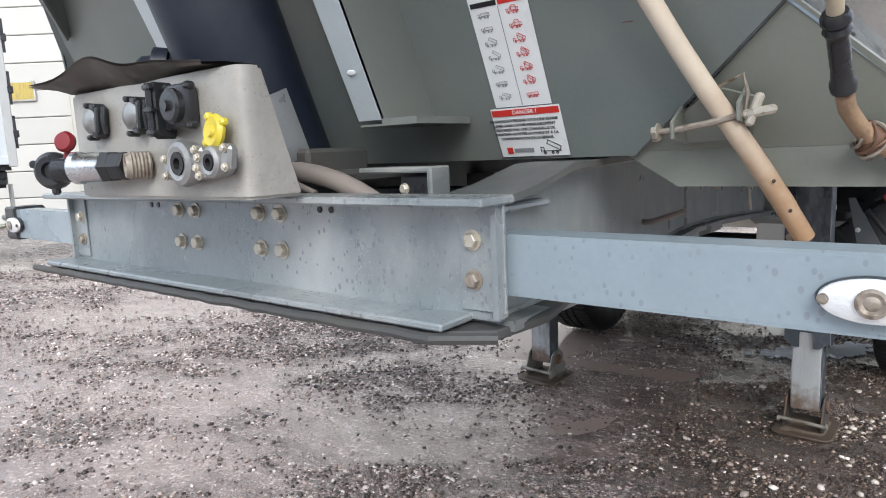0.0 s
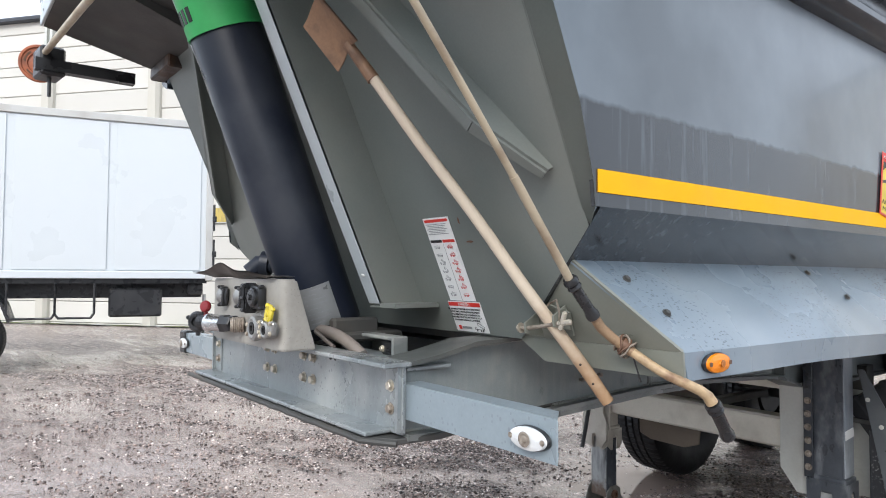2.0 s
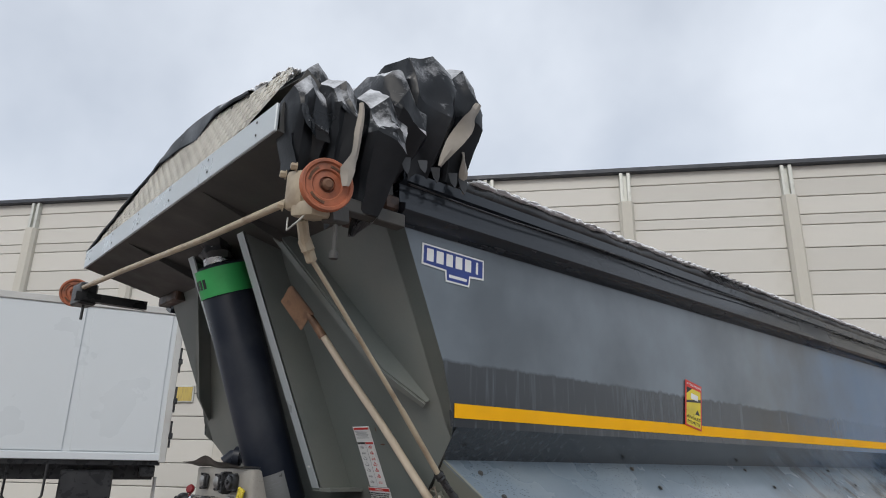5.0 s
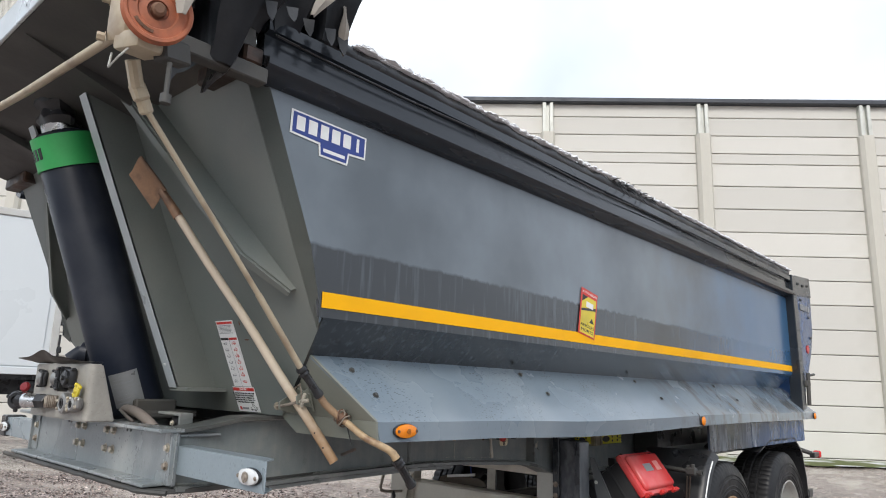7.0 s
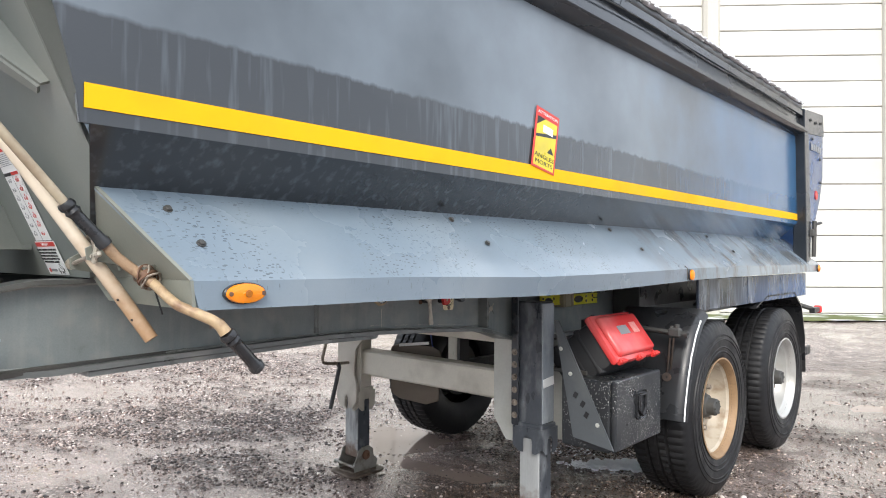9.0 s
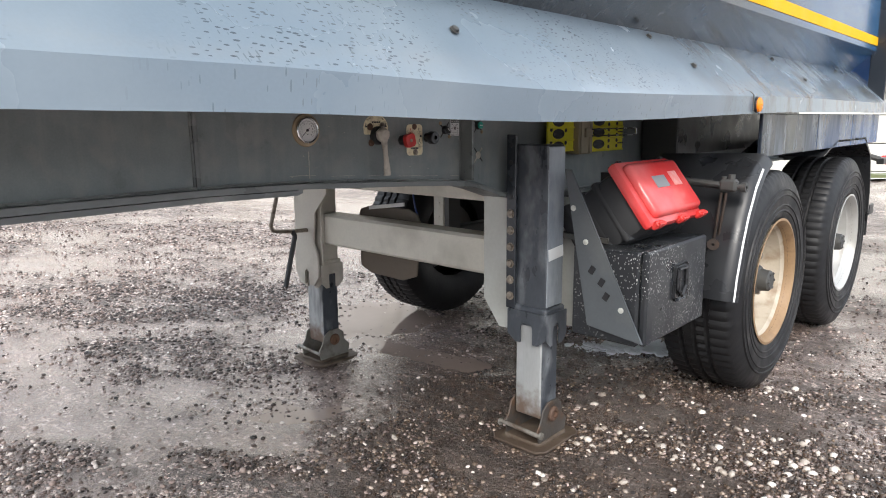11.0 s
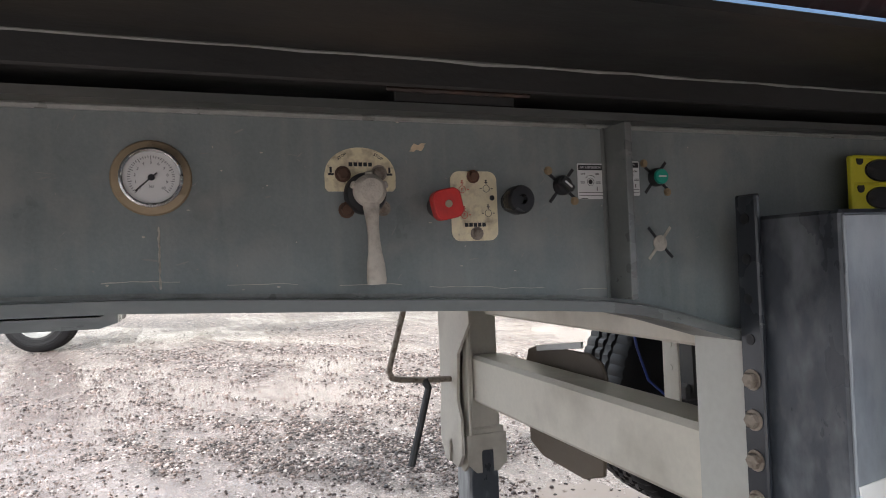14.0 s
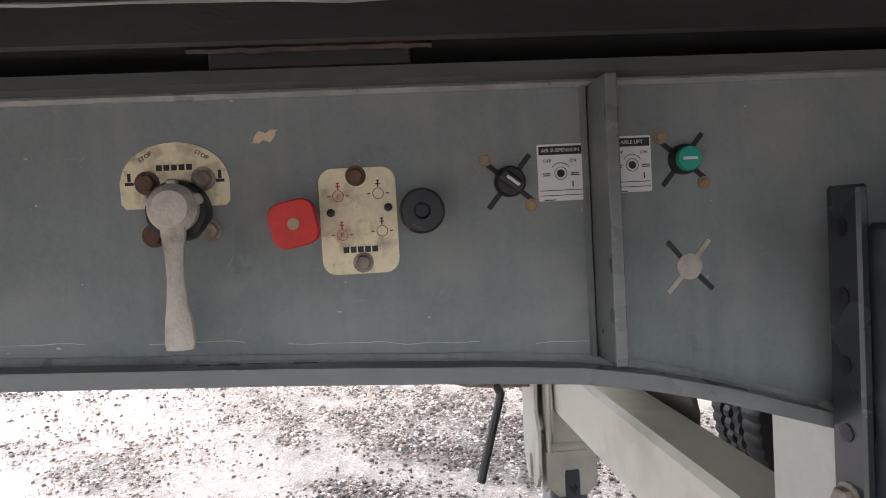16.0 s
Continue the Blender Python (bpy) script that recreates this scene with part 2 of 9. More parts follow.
M["galvanised"] = droplets(material("galvanised_steel", (0.29, 0.35, 0.385), 0.32, 0.3, 0.2, 4, (0.46, 0.51, 0.53), 0.75, 2.6, 90, 0.06, rough_vary=0.12), 70, (1, 1, 0.7), (0.19, 0.21, 0.22), 0.2, 0.4)
M["galvanised_dull"] = material("dull_galvanised_plate", (0.56, 0.57, 0.53), 0.5, 0.3, 0.2, 6, (0.2, 0.185, 0.15), 0.5, 3, 70, 0.12)
M["beam_paint"] = material("pale_grey_painted_beam", (0.74, 0.71, 0.62), 0.5, 0.1, 0.14, 5, (0.25, 0.22, 0.16), 0.5, 4, 80, 0.1, (1, 1, 1))
M["light_edge"] = material("light_grey_sheet_edge", (0.52, 0.57, 0.59), 0.35, 0.2, 0.12, 6, (0.5, 0.52, 0.52), 0.3, 3, 80, 0.05)
M["rail_paint"] = material("dark_rail_paint", (0.022, 0.027, 0.034), 0.22, 0, 0.2, 4, (0.06, 0.066, 0.075), 0.4, 2, 100, 0.05, (1, 0.3, 1))
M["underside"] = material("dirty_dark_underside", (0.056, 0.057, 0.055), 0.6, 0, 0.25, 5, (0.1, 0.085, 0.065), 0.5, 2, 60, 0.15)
M["black_paint"] = droplets(droplets(material("black_steel_splashed", (0.014, 0.016, 0.019), 0.36, 0, 0.3, 7, (0.05, 0.052, 0.055), 0.5, 5, 80, 0.08), 120, (1, 1, 0.7), (0.42, 0.42, 0.4), 0.24, 0.85), 58, (1.2, 1, 0.8), (0.55, 0.54, 0.51), 0.155, 0.8)
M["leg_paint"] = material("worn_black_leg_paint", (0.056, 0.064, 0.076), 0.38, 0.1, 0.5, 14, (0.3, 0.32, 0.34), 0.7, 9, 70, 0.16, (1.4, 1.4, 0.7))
M["rubber"] = material("wet_tyre_rubber", (0.013, 0.013, 0.014), 0.5, 0, 0.3, 9, (0.034, 0.033, 0.03), 0.4, 4, 80, 0.2, spec=0.32)
M["black_plastic"] = material("black_plastic", (0.02, 0.021, 0.023), 0.32, 0, 0.25, 8, (0.07, 0.07, 0.07), 0.35, 4, 70, 0.08)
M["black_matt"] = material("dull_black_plastic", (0.022, 0.023, 0.025), 0.55, 0, 0.25, 8, (0.05, 0.05, 0.05), 0.35, 4, 70, 0.08)
M["pink_print"] = material("faded_pictogram_plate", (0.7, 0.22, 0.2), 0.4, 0, 0.15, 30, (0.75, 0.5, 0.46), 0.7, 40, 90, 0.03)
M["cylinder"] = material("blue_black_cylinder_tube", (0.013, 0.017, 0.028), 0.34, 0, 0.3, 3, (0.05, 0.055, 0.065), 0.6, 4, 90, 0.04, spec=0.3)
M["rust"] = material("rusted_steel", (0.16, 0.085, 0.052), 0.7, 0.15, 0.45, 16, (0.07, 0.05, 0.04), 0.7, 9, 90, 0.35)
M["wood"] = material("pale_worn_wood", (0.64, 0.55, 0.43), 0.55, 0, 0.14, 8, (0.36, 0.24, 0.13), 0.6, 5, 70, 0.1, (1, 1, 0.3))
def end_worn(m, z0, z1, colour):
    """Wood stained brown by mud and use towards its lower end."""
    t = m.node_tree
    b = t.nodes["Principled BSDF"]
    src = b.inputs["Base Color"].links[0].from_socket
    co = t.nodes.new("ShaderNodeTexCoord")
    sep = t.nodes.new("ShaderNodeSeparateXYZ")
    t.links.new(co.outputs["Object"], sep.inputs[0])
    n = t.nodes.new("ShaderNodeTexNoise")
    n.inputs["Scale"].default_value = 26.0
    n.inputs["Detail"].default_value = 6.0
    t.links.new(co.outputs["Object"], n.inputs["Vector"])
    ad = t.nodes.new("ShaderNodeMath")
    ad.operation = "MULTIPLY_ADD"
    ad.inputs[1].default_value = 0.22
    t.links.new(n.outputs["Fac"], ad.inputs[0])
    t.links.new(sep.outputs["Z"], ad.inputs[2])
    r = t.nodes.new("ShaderNodeMapRange")
    for k, v in (("From Min", z0 + 0.11), ("From Max", z1 + 0.11), ("To Min", 0.85), ("To Max", 0.0)):
        r.inputs[k].default_value = v
    t.links.new(ad.outputs[0], r.inputs["Value"])
    mix = t.nodes.new("ShaderNodeMix")
    mix.data_type = "RGBA"
    t.links.new(r.outputs["Result"], mix.inputs[0])
    t.links.new(src, mix.inputs[6])
    mix.inputs[7].default_value = (*colour, 1)
    t.links.new(mix.outputs[2], b.inputs["Base Color"])
    return m


end_worn(M["wood"], 1.27, 1.5, (0.3, 0.16, 0.065))
M["cream_rod"] = material("cream_painted_rod", (0.46, 0.39, 0.28), 0.45, 0.1, 0.2, 12, (0.17, 0.1, 0.06), 0.6, 9, 80, 0.1)
M["yellow"] = material("yellow_reflective_tape", (0.95, 0.47, 0.004), 0.6, 0, 0.06, 5, (0.6, 0.27, 0.005), 0.25, 3, 120, 0.02, spec=0.2)
M["window_yellow"] = material("dusty_yellow_blind", (0.5, 0.38, 0.1), 0.5, 0, 0.25, 6, (0.25, 0.2, 0.1), 0.6, 4, 60, 0.1, (8, 1, 1))
M["yellow_plastic"] = material("yellow_plastic", (0.75, 0.6, 0.03), 0.35, 0, 0.1, 8, (0.3, 0.25, 0.05), 0.4, 5, 80, 0.05)
M["chock_yellow"] = material("yellow_green_chock_plastic", (0.8, 0.74, 0.04), 0.45, 0, 0.12, 8, (0.25, 0.23, 0.08), 0.4, 5, 80, 0.08)
M["beige"] = material("dusty_beige_bracket", (0.4, 0.35, 0.25), 0.6, 0.1, 0.15, 7, (0.25, 0.2, 0.13), 0.5, 4, 70, 0.1)
M["red_plastic"] = material("glossy_red_plastic", (0.68, 0.05, 0.05), 0.2, 0, 0.1, 4, (0.75, 0.26, 0.25), 0.55, 3, 80, 0.03, rough_vary=0.06)
M["red_knob"] = material("red_knob_plastic", (0.66, 0.04, 0.035), 0.45, 0, 0.12, 60, (0.35, 0.04, 0.035), 0.5, 40, 160, 0.15)
M["box_zinc"] = droplets(material("dusty_weathered_zinc", (0.36, 0.345, 0.31), 0.42, 0.2, 0.25, 7, (0.17, 0.155, 0.135), 0.7, 6, 90, 0.08), 130, (1, 1, 0.8), (0.14, 0.14, 0.135), 0.16, 0.4)
M["blade_rust"] = material("mottled_rusty_blade", (0.23, 0.135, 0.08), 0.6, 0.1, 0.45, 22, (0.085, 0.05, 0.035), 0.9, 16, 120, 0.3)
M["elbow_rust"] = material("flaking_rusty_rod", (0.3, 0.2, 0.12), 0.6, 0.1, 0.4, 40, (0.085, 0.048, 0.032), 0.95, 26, 120, 0.35)
M["dark_red"] = material("dark_red_cap", (0.2, 0.012, 0.016), 0.4, 0, 0.15, 10)
M["green_paint"] = material("bright_green_band", (0.05, 0.42, 0.12), 0.4, 0, 0.12, 8, (0.03, 0.2, 0.06), 0.4, 6, 80, 0.05)
M["teal"] = material("teal_knob", (0.01, 0.36, 0.26), 0.35, 0, 0.08, 10)
M["orange_lens"] = material("amber_lens", (0.85, 0.25, 0.01), 0.15, 0, 0.08, 30, None, 0, 1, 200, 0.25)
M["clear_lens"] = material("clear_ribbed_lens", (0.78, 0.8, 0.8), 0.12, 0.2, 0.1, 30, None, 0, 1, 200, 0.3)
M["orange_rust"] = material("orange_rusted_pulley", (0.4, 0.125, 0.06), 0.55, 0, 0.3, 18, (0.12, 0.06, 0.042), 0.75, 12, 80, 0.2)
M["white"] = material("white_sticker_film", (0.78, 0.79, 0.78), 0.38, 0, 0.04, 5, (0.55, 0.54, 0.5), 0.25, 6, 90, 0.02)
M["red_print"] = material("red_print", (0.6, 0.04, 0.03), 0.4, 0, 0.06, 9)
M["black_print"] = material("black_print", (0.015, 0.015, 0.017), 0.4, 0, 0.1, 9)
M["grey_print"] = material("grey_print", (0.25, 0.26, 0.27), 0.45, 0, 0.1, 9)
M["blue_print"] = material("deep_blue_print", (0.02, 0.045, 0.23), 0.35, 0, 0.1, 9)
# blue mirrored from the surroundings, painted into the plate's colour
M["blue_paint"] = material("blue_reflection_coat", (0.03, 0.075, 0.19), 0.2, 0, 0.35, 4, (0.11, 0.12, 0.13), 0.85, 2.4, 100, 0.04)
# pale blotches and rear blue are reflections put into the skirt's colour
M["skirt_paint"] = frosted(material("wet_skirt_with_reflections", (0.018, 0.026, 0.04), 0.26, 0, 0.3, 5, (0.3, 0.34, 0.38), 0.6, 6.5, 100, 0.04, (1, 1.6, 0.45), spec=0.4), (1.4, 0.0), (0.2, 0.23, 0.26), 0.3, 0.4, 5.1, (0.02, 0.085, 0.25))
# lighter copy of the leg paint, for the side that catches the sky
M["leg_side"] = material("scuffed_lit_leg_side", (0.24, 0.265, 0.29), 0.4, 0.1, 0.4, 14, (0.4, 0.42, 0.44), 0.75, 8, 70, 0.14, (1.4, 1.4, 0.6))
M["rust_dark"] = material("dark_oily_rusted_steel", (0.045, 0.033, 0.027), 0.5, 0.2, 0.4, 14, (0.16, 0.08, 0.045), 0.6, 12, 90, 0.25)
M["scuff"] = material("scratched_primer_grey", (0.26, 0.262, 0.25), 0.5, 0, 0.3, 40)
# the lid's shaded underside is put into one dark colour for the sheet
M["lid_dark"] = material("dirty_shaded_lid_sheet", (0.075, 0.068, 0.06), 0.45, 0.2, 0.3, 14, (0.2, 0.17, 0.14), 0.6, 9, 90, 0.1)
M["tray_rust"] = material("rusty_muddy_tray", (0.085, 0.06, 0.042), 0.6, 0.1, 0.4, 14, (0.3, 0.25, 0.2), 0.7, 7, 90, 0.25)
M["chassis_worn"] = material("scuffed_chassis_paint", (0.16, 0.172, 0.168), 0.36, 0.05, 0.2, 9, (0.42, 0.42, 0.39), 0.7, 7, 120, 0.1, (1, 0.6, 1.4))
M["weld"] = material("painted_weld_bead", (0.3, 0.31, 0.29), 0.4, 0.1, 0.35, 30, (0.14, 0.14, 0.13), 0.5, 16, 140, 0.3)
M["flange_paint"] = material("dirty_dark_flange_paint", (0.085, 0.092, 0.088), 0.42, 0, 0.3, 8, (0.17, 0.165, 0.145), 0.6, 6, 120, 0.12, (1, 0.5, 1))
M["panel_paint"] = frosted(material("scuffed_dark_grey_beam_paint", (0.222, 0.25, 0.25), 0.4, 0, 0.32, 9, (0.31, 0.316, 0.3), 0.65, 13, 220, 0.1, rough_vary=0.16, spec=0.22), (1.33, 0.0), (0.4, 0.405, 0.375), 0.5, 0.16)
M["galv_warm"] = droplets(droplets(material("weathered_zinc_steel", (0.25, 0.28, 0.29), 0.34, 0.3, 0.34, 5, (0.46, 0.48, 0.47), 0.85, 4.2, 90, 0.06, (1, 1, 0.55), rough_vary=0.16), 70, (1, 1, 0.7), (0.13, 0.145, 0.155), 0.2, 0.55), 150, (1, 1, 0.9), (0.56, 0.6, 0.62), 0.14, 0.5)
M["bolt_bright"] = material("zinc_bolt_head", (0.52, 0.48, 0.4), 0.38, 0.4, 0.3, 40, (0.16, 0.11, 0.07), 0.6, 30, 90, 0.15)
M["mud_brown"] = material("mud_caked_plastic", (0.15, 0.122, 0.095), 0.75, 0, 0.25, 6, (0.12, 0.1, 0.08), 0.5, 3, 60, 0.15)
M["muddy_steel"] = material("muddy_zinc_steel", (0.24, 0.23, 0.205), 0.5, 0.25, 0.4, 20, (0.1, 0.065, 0.042), 0.9, 14, 90, 0.3)
M["foot_rust"] = material("dark_rusty_foot_steel", (0.075, 0.066, 0.058), 0.5, 0.2, 0.5, 22, (0.17, 0.085, 0.04), 0.8, 12, 90, 0.3)
M["scuffed_zinc"] = material("scuffed_zinc_tube", (0.42, 0.435, 0.435), 0.42, 0.25, 0.25, 8, (0.06, 0.06, 0.065), 0.9, 7, 80, 0.12, (2, 2, 0.5))
M["tan_rod"] = material("tan_rust_stained_rod", (0.44, 0.32, 0.19), 0.5, 0.1, 0.35, 40, (0.15, 0.075, 0.042), 0.9, 22, 120, 0.25)
M["dark_amber"] = material("dark_amber_lens_centre", (0.35, 0.11, 0.01), 0.25, 0, 0.2, 40)
M["silver_label"] = material("weathered_silver_label", (0.26, 0.27, 0.275), 0.4, 0.4, 0.15, 12, (0.2, 0.2, 0.19), 0.5, 18, 90, 0.05)
M["alloy"] = material("cast_alloy", (0.33, 0.33, 0.32), 0.42, 0.6, 0.25, 14, (0.09, 0.085, 0.08), 0.75, 12, 90, 0.2)
M["chrome"] = material("bright_steel", (0.7, 0.72, 0.73), 0.2, 0.95, 0.1, 12, (0.4, 0.4, 0.4), 0.4, 8, 90, 0.05)
M["steel_bolt"] = material("dull_steel_bolt", (0.3, 0.26, 0.215), 0.5, 0.3, 0.4, 90, (0.1, 0.065, 0.045), 0.85, 60, 150, 0.4)
end_worn(M["scuffed_zinc"], 0.14, 0.24, (0.13, 0.07, 0.035))
M["bolt_ochre"] = material("ochre_stained_bolt", (0.34, 0.25, 0.15), 0.55, 0.2, 0.4, 60, (0.12, 0.07, 0.04), 0.8, 90, 160, 0.2)
M["chip_beige"] = material("bare_primer_chip", (0.72, 0.58, 0.4), 0.6, 0, 0.2, 60, (0.45, 0.35, 0.25), 0.5, 60, 160, 0.1)
M["brass"] = material("aged_brass_plate", (0.86, 0.75, 0.52), 0.42, 0.15, 0.22, 70, (0.26, 0.18, 0.1), 0.75, 48, 260, 0.12)
M["brass_dark"] = material("dirty_brass_flange", (0.36, 0.28, 0.18), 0.42, 0.3, 0.25, 18, (0.1, 0.08, 0.06), 0.8, 14, 120, 0.1)
M["lever_grey"] = material("grey_cast_lever", (0.56, 0.52, 0.45), 0.55, 0.1, 0.22, 60, (0.28, 0.24, 0.19), 0.7, 42, 170, 0.45)
M["leg_dirty"] = material("mud_stained_galvanised_leg", (0.58, 0.55, 0.48), 0.6, 0.1, 0.2, 6, (0.24, 0.2, 0.16), 0.7, 4, 70, 0.15)
M["dial"] = material("white_dial", (0.8, 0.8, 0.78), 0.3, 0, 0.03, 10)
M["rim_cream"] = material("rusty_cream_rim", (0.5, 0.44, 0.35), 0.5, 0.1, 0.2, 7, (0.22, 0.125, 0.06), 0.9, 9, 80, 0.14)
M["rim_rust"] = material("rust_brown_rim_flange", (0.3, 0.19, 0.1), 0.55, 0.1, 0.35, 9, (0.14, 0.075, 0.04), 0.8, 8, 90, 0.2)
M["rim_silver"] = material("silver_rim", (0.5, 0.5, 0.48), 0.42, 0.4, 0.12, 8, (0.3, 0.27, 0.22), 0.5, 5, 80, 0.1)
M["tarp"] = material("black_tarpaulin", (0.018, 0.019, 0.021), 0.38, 0, 0.3, 5, (0.075, 0.078, 0.082), 0.5, 4, 60, 0.2)
M["tarp_snowy"] = snowed(material("snow_dusted_black_tarpaulin", (0.009, 0.011, 0.014), 0.36, 0, 0.3, 5, (0.035, 0.037, 0.042), 0.5, 4, 60, 0.2, spec=0.35))
M["canvas"] = material("grey_beige_tarp_back", (0.3, 0.27, 0.23), 0.6, 0, 0.2, 6, (0.2, 0.18, 0.15), 0.5, 4, 60, 0.2)
M["snow"] = material("granular_snow", (0.86, 0.88, 0.9), 0.6, 0, 0.06, 30, None, 0, 1, 120, 0.6)
M["tread_plate"] = material("dull_aluminium_tread_plate", (0.78, 0.76, 0.69), 0.42, 0.1, 0.12, 7, (0.36, 0.33, 0.27), 0.45, 5, 90, 0.08)
M["hose"] = material("dusty_grey_brown_hose", (0.25, 0.215, 0.19), 0.5, 0, 0.2, 14, (0.1, 0.095, 0.085), 0.4, 7, 90, 0.1)
M["concrete"] = material("pale_precast_concrete", (0.6, 0.585, 0.54), 0.8, 0, 0.05, 0.8, (0.4, 0.39, 0.34), 0.4, 0.5, 22, 0.12)
M["pillar"] = material("weathered_concrete_pillar", (0.54, 0.52, 0.46), 0.8, 0, 0.1, 1.2, (0.27, 0.28, 0.2), 0.6, 0.8, 20, 0.2, (1, 1, 0.3))
M["joint"] = material("dark_joint_filler", (0.26, 0.25, 0.225), 0.9, 0, 0.1, 2)
M["roof_edge"] = material("dark_metal_coping", (0.05, 0.055, 0.065), 0.5, 0.2, 0.15, 3)
M["truck_white"] = material("white_truck_box_panel", (0.6, 0.64, 0.66), 0.35, 0, 0.03, 1, (0.6, 0.62, 0.63), 0.3, 0.7, 60, 0.02)
M["truck_grey"] = material("grey_truck_trim", (0.5, 0.5, 0.48), 0.45, 0.2, 0.1, 4, (0.3, 0.27, 0.24), 0.4, 2)
M["far_dark"] = material("dull_far_cladding", (0.32, 0.33, 0.34), 0.8, 0, 0.15, 0.15, (0.2, 0.21, 0.2), 0.6, 0.08)


def vary_by_object(m, amount):
    """Each piece a little lighter or darker than the next."""
    t = m.node_tree
    b = t.nodes["Principled BSDF"]
    src = b.inputs["Base Color"].links[0].from_socket
    info = t.nodes.new("ShaderNodeObjectInfo")
    mr = t.nodes.new("ShaderNodeMapRange")
    mr.inputs["To Min"].default_value = 1 - amount
    mr.inputs["To Max"].default_value = 1 + amount
    t.links.new(info.outputs["Random"], mr.inputs["Value"])
    hs = t.nodes.new("ShaderNodeHueSaturation")
    t.links.new(mr.outputs["Result"], hs.inputs["Value"])
    t.links.new(src, hs.inputs["Color"])
    t.links.new(hs.outputs["Color"], b.inputs["Base Color"])


vary_by_object(M["concrete"], 0.07)


# hollows of the yard in which water stands: middle, half lengths, turn, depth
PUDDLES = [(-2.45, 4.25, 0.85, 0.5, 125, 0.026), (-1.5, 3.0, 0.36, 0.14, 60, 0.014), (-1.5, 3.95, 0.3, 0.14, 10, 0.014), (-1.36, 2.72, 0.2, 0.09, 30, 0.012),
           (-3.6, 2.2, 0.7, 0.18, 25, 0.006), (-3.3, 3.05, 0.55, 0.16, 50, 0.008), (-9.5, 2.9, 2.2, 0.2, 35, 0.01), (0.75, 6.0, 0.55, 0.28, 80, 0.012), (0.5, 8.5, 1.6, 0.4, 40, 0.012)]
WATER_Z = -0.0135


def smooth_noise(x, y, seed):
    """Value noise between 0 and 1 over arrays of places."""
    xi, yi = np.floor(x).astype(np.int64), np.floor(y).astype(np.int64)
    fx, fy = x - xi, y - yi
    fx, fy = fx * fx * (3 - 2 * fx), fy * fy * (3 - 2 * fy)

    def at(i, j):
        n = (i * 374761393 + j * 668265263 + seed * 974634777) & 0x7fffffff
        n = ((n ^ (n >> 13)) * 1274126177) & 0x7fffffff
        return ((n ^ (n >> 16)) & 0xffff) / 65535.0
    return (at(xi, yi) * (1 - fx) + at(xi + 1, yi) * fx) * (1 - fy) + (at(xi, yi + 1) * (1 - fx) + at(xi + 1, yi + 1) * fx) * fy


def layered(x, y, seed, octaves):
    total, size, amp = 0.0, 0.0, 1.0
    for k in range(octaves):
        total = total + amp * (smooth_noise(x * 2 ** k, y * 2 ** k, seed + k) - 0.5)
        size, amp = size + amp, amp * 0.55
    return 2 * total / size


def yard_height(x, y):
    """Relief of the yard: wheel tracks along the building, lumps, hollows with water."""
    u, v = 0.777 * x + 0.629 * y, -0.629 * x + 0.777 * y
    far = np.clip(1.6 - np.hypot(x + 1.5, y - 3) / 26, 0, 1)
    h = 0.014 * layered(u * 0.32, v * 1.15, 3, 4) + 0.007 * layered(x * 2.3, y * 2.3, 17, 4) + 0.0045 * layered(x * 11, y * 11, 29, 2)
    for px, py, rx, ry, turn, deep in PUDDLES:
        c, s_ = math.cos(math.radians(turn)), math.sin(math.radians(turn))
        p, q = ((x - px) * c + (y - py) * s_) / rx, ((y - py) * c - (x - px) * s_) / ry
        h = h - deep * np.exp(-(p * p + q * q) * 0.9)
    return h * far


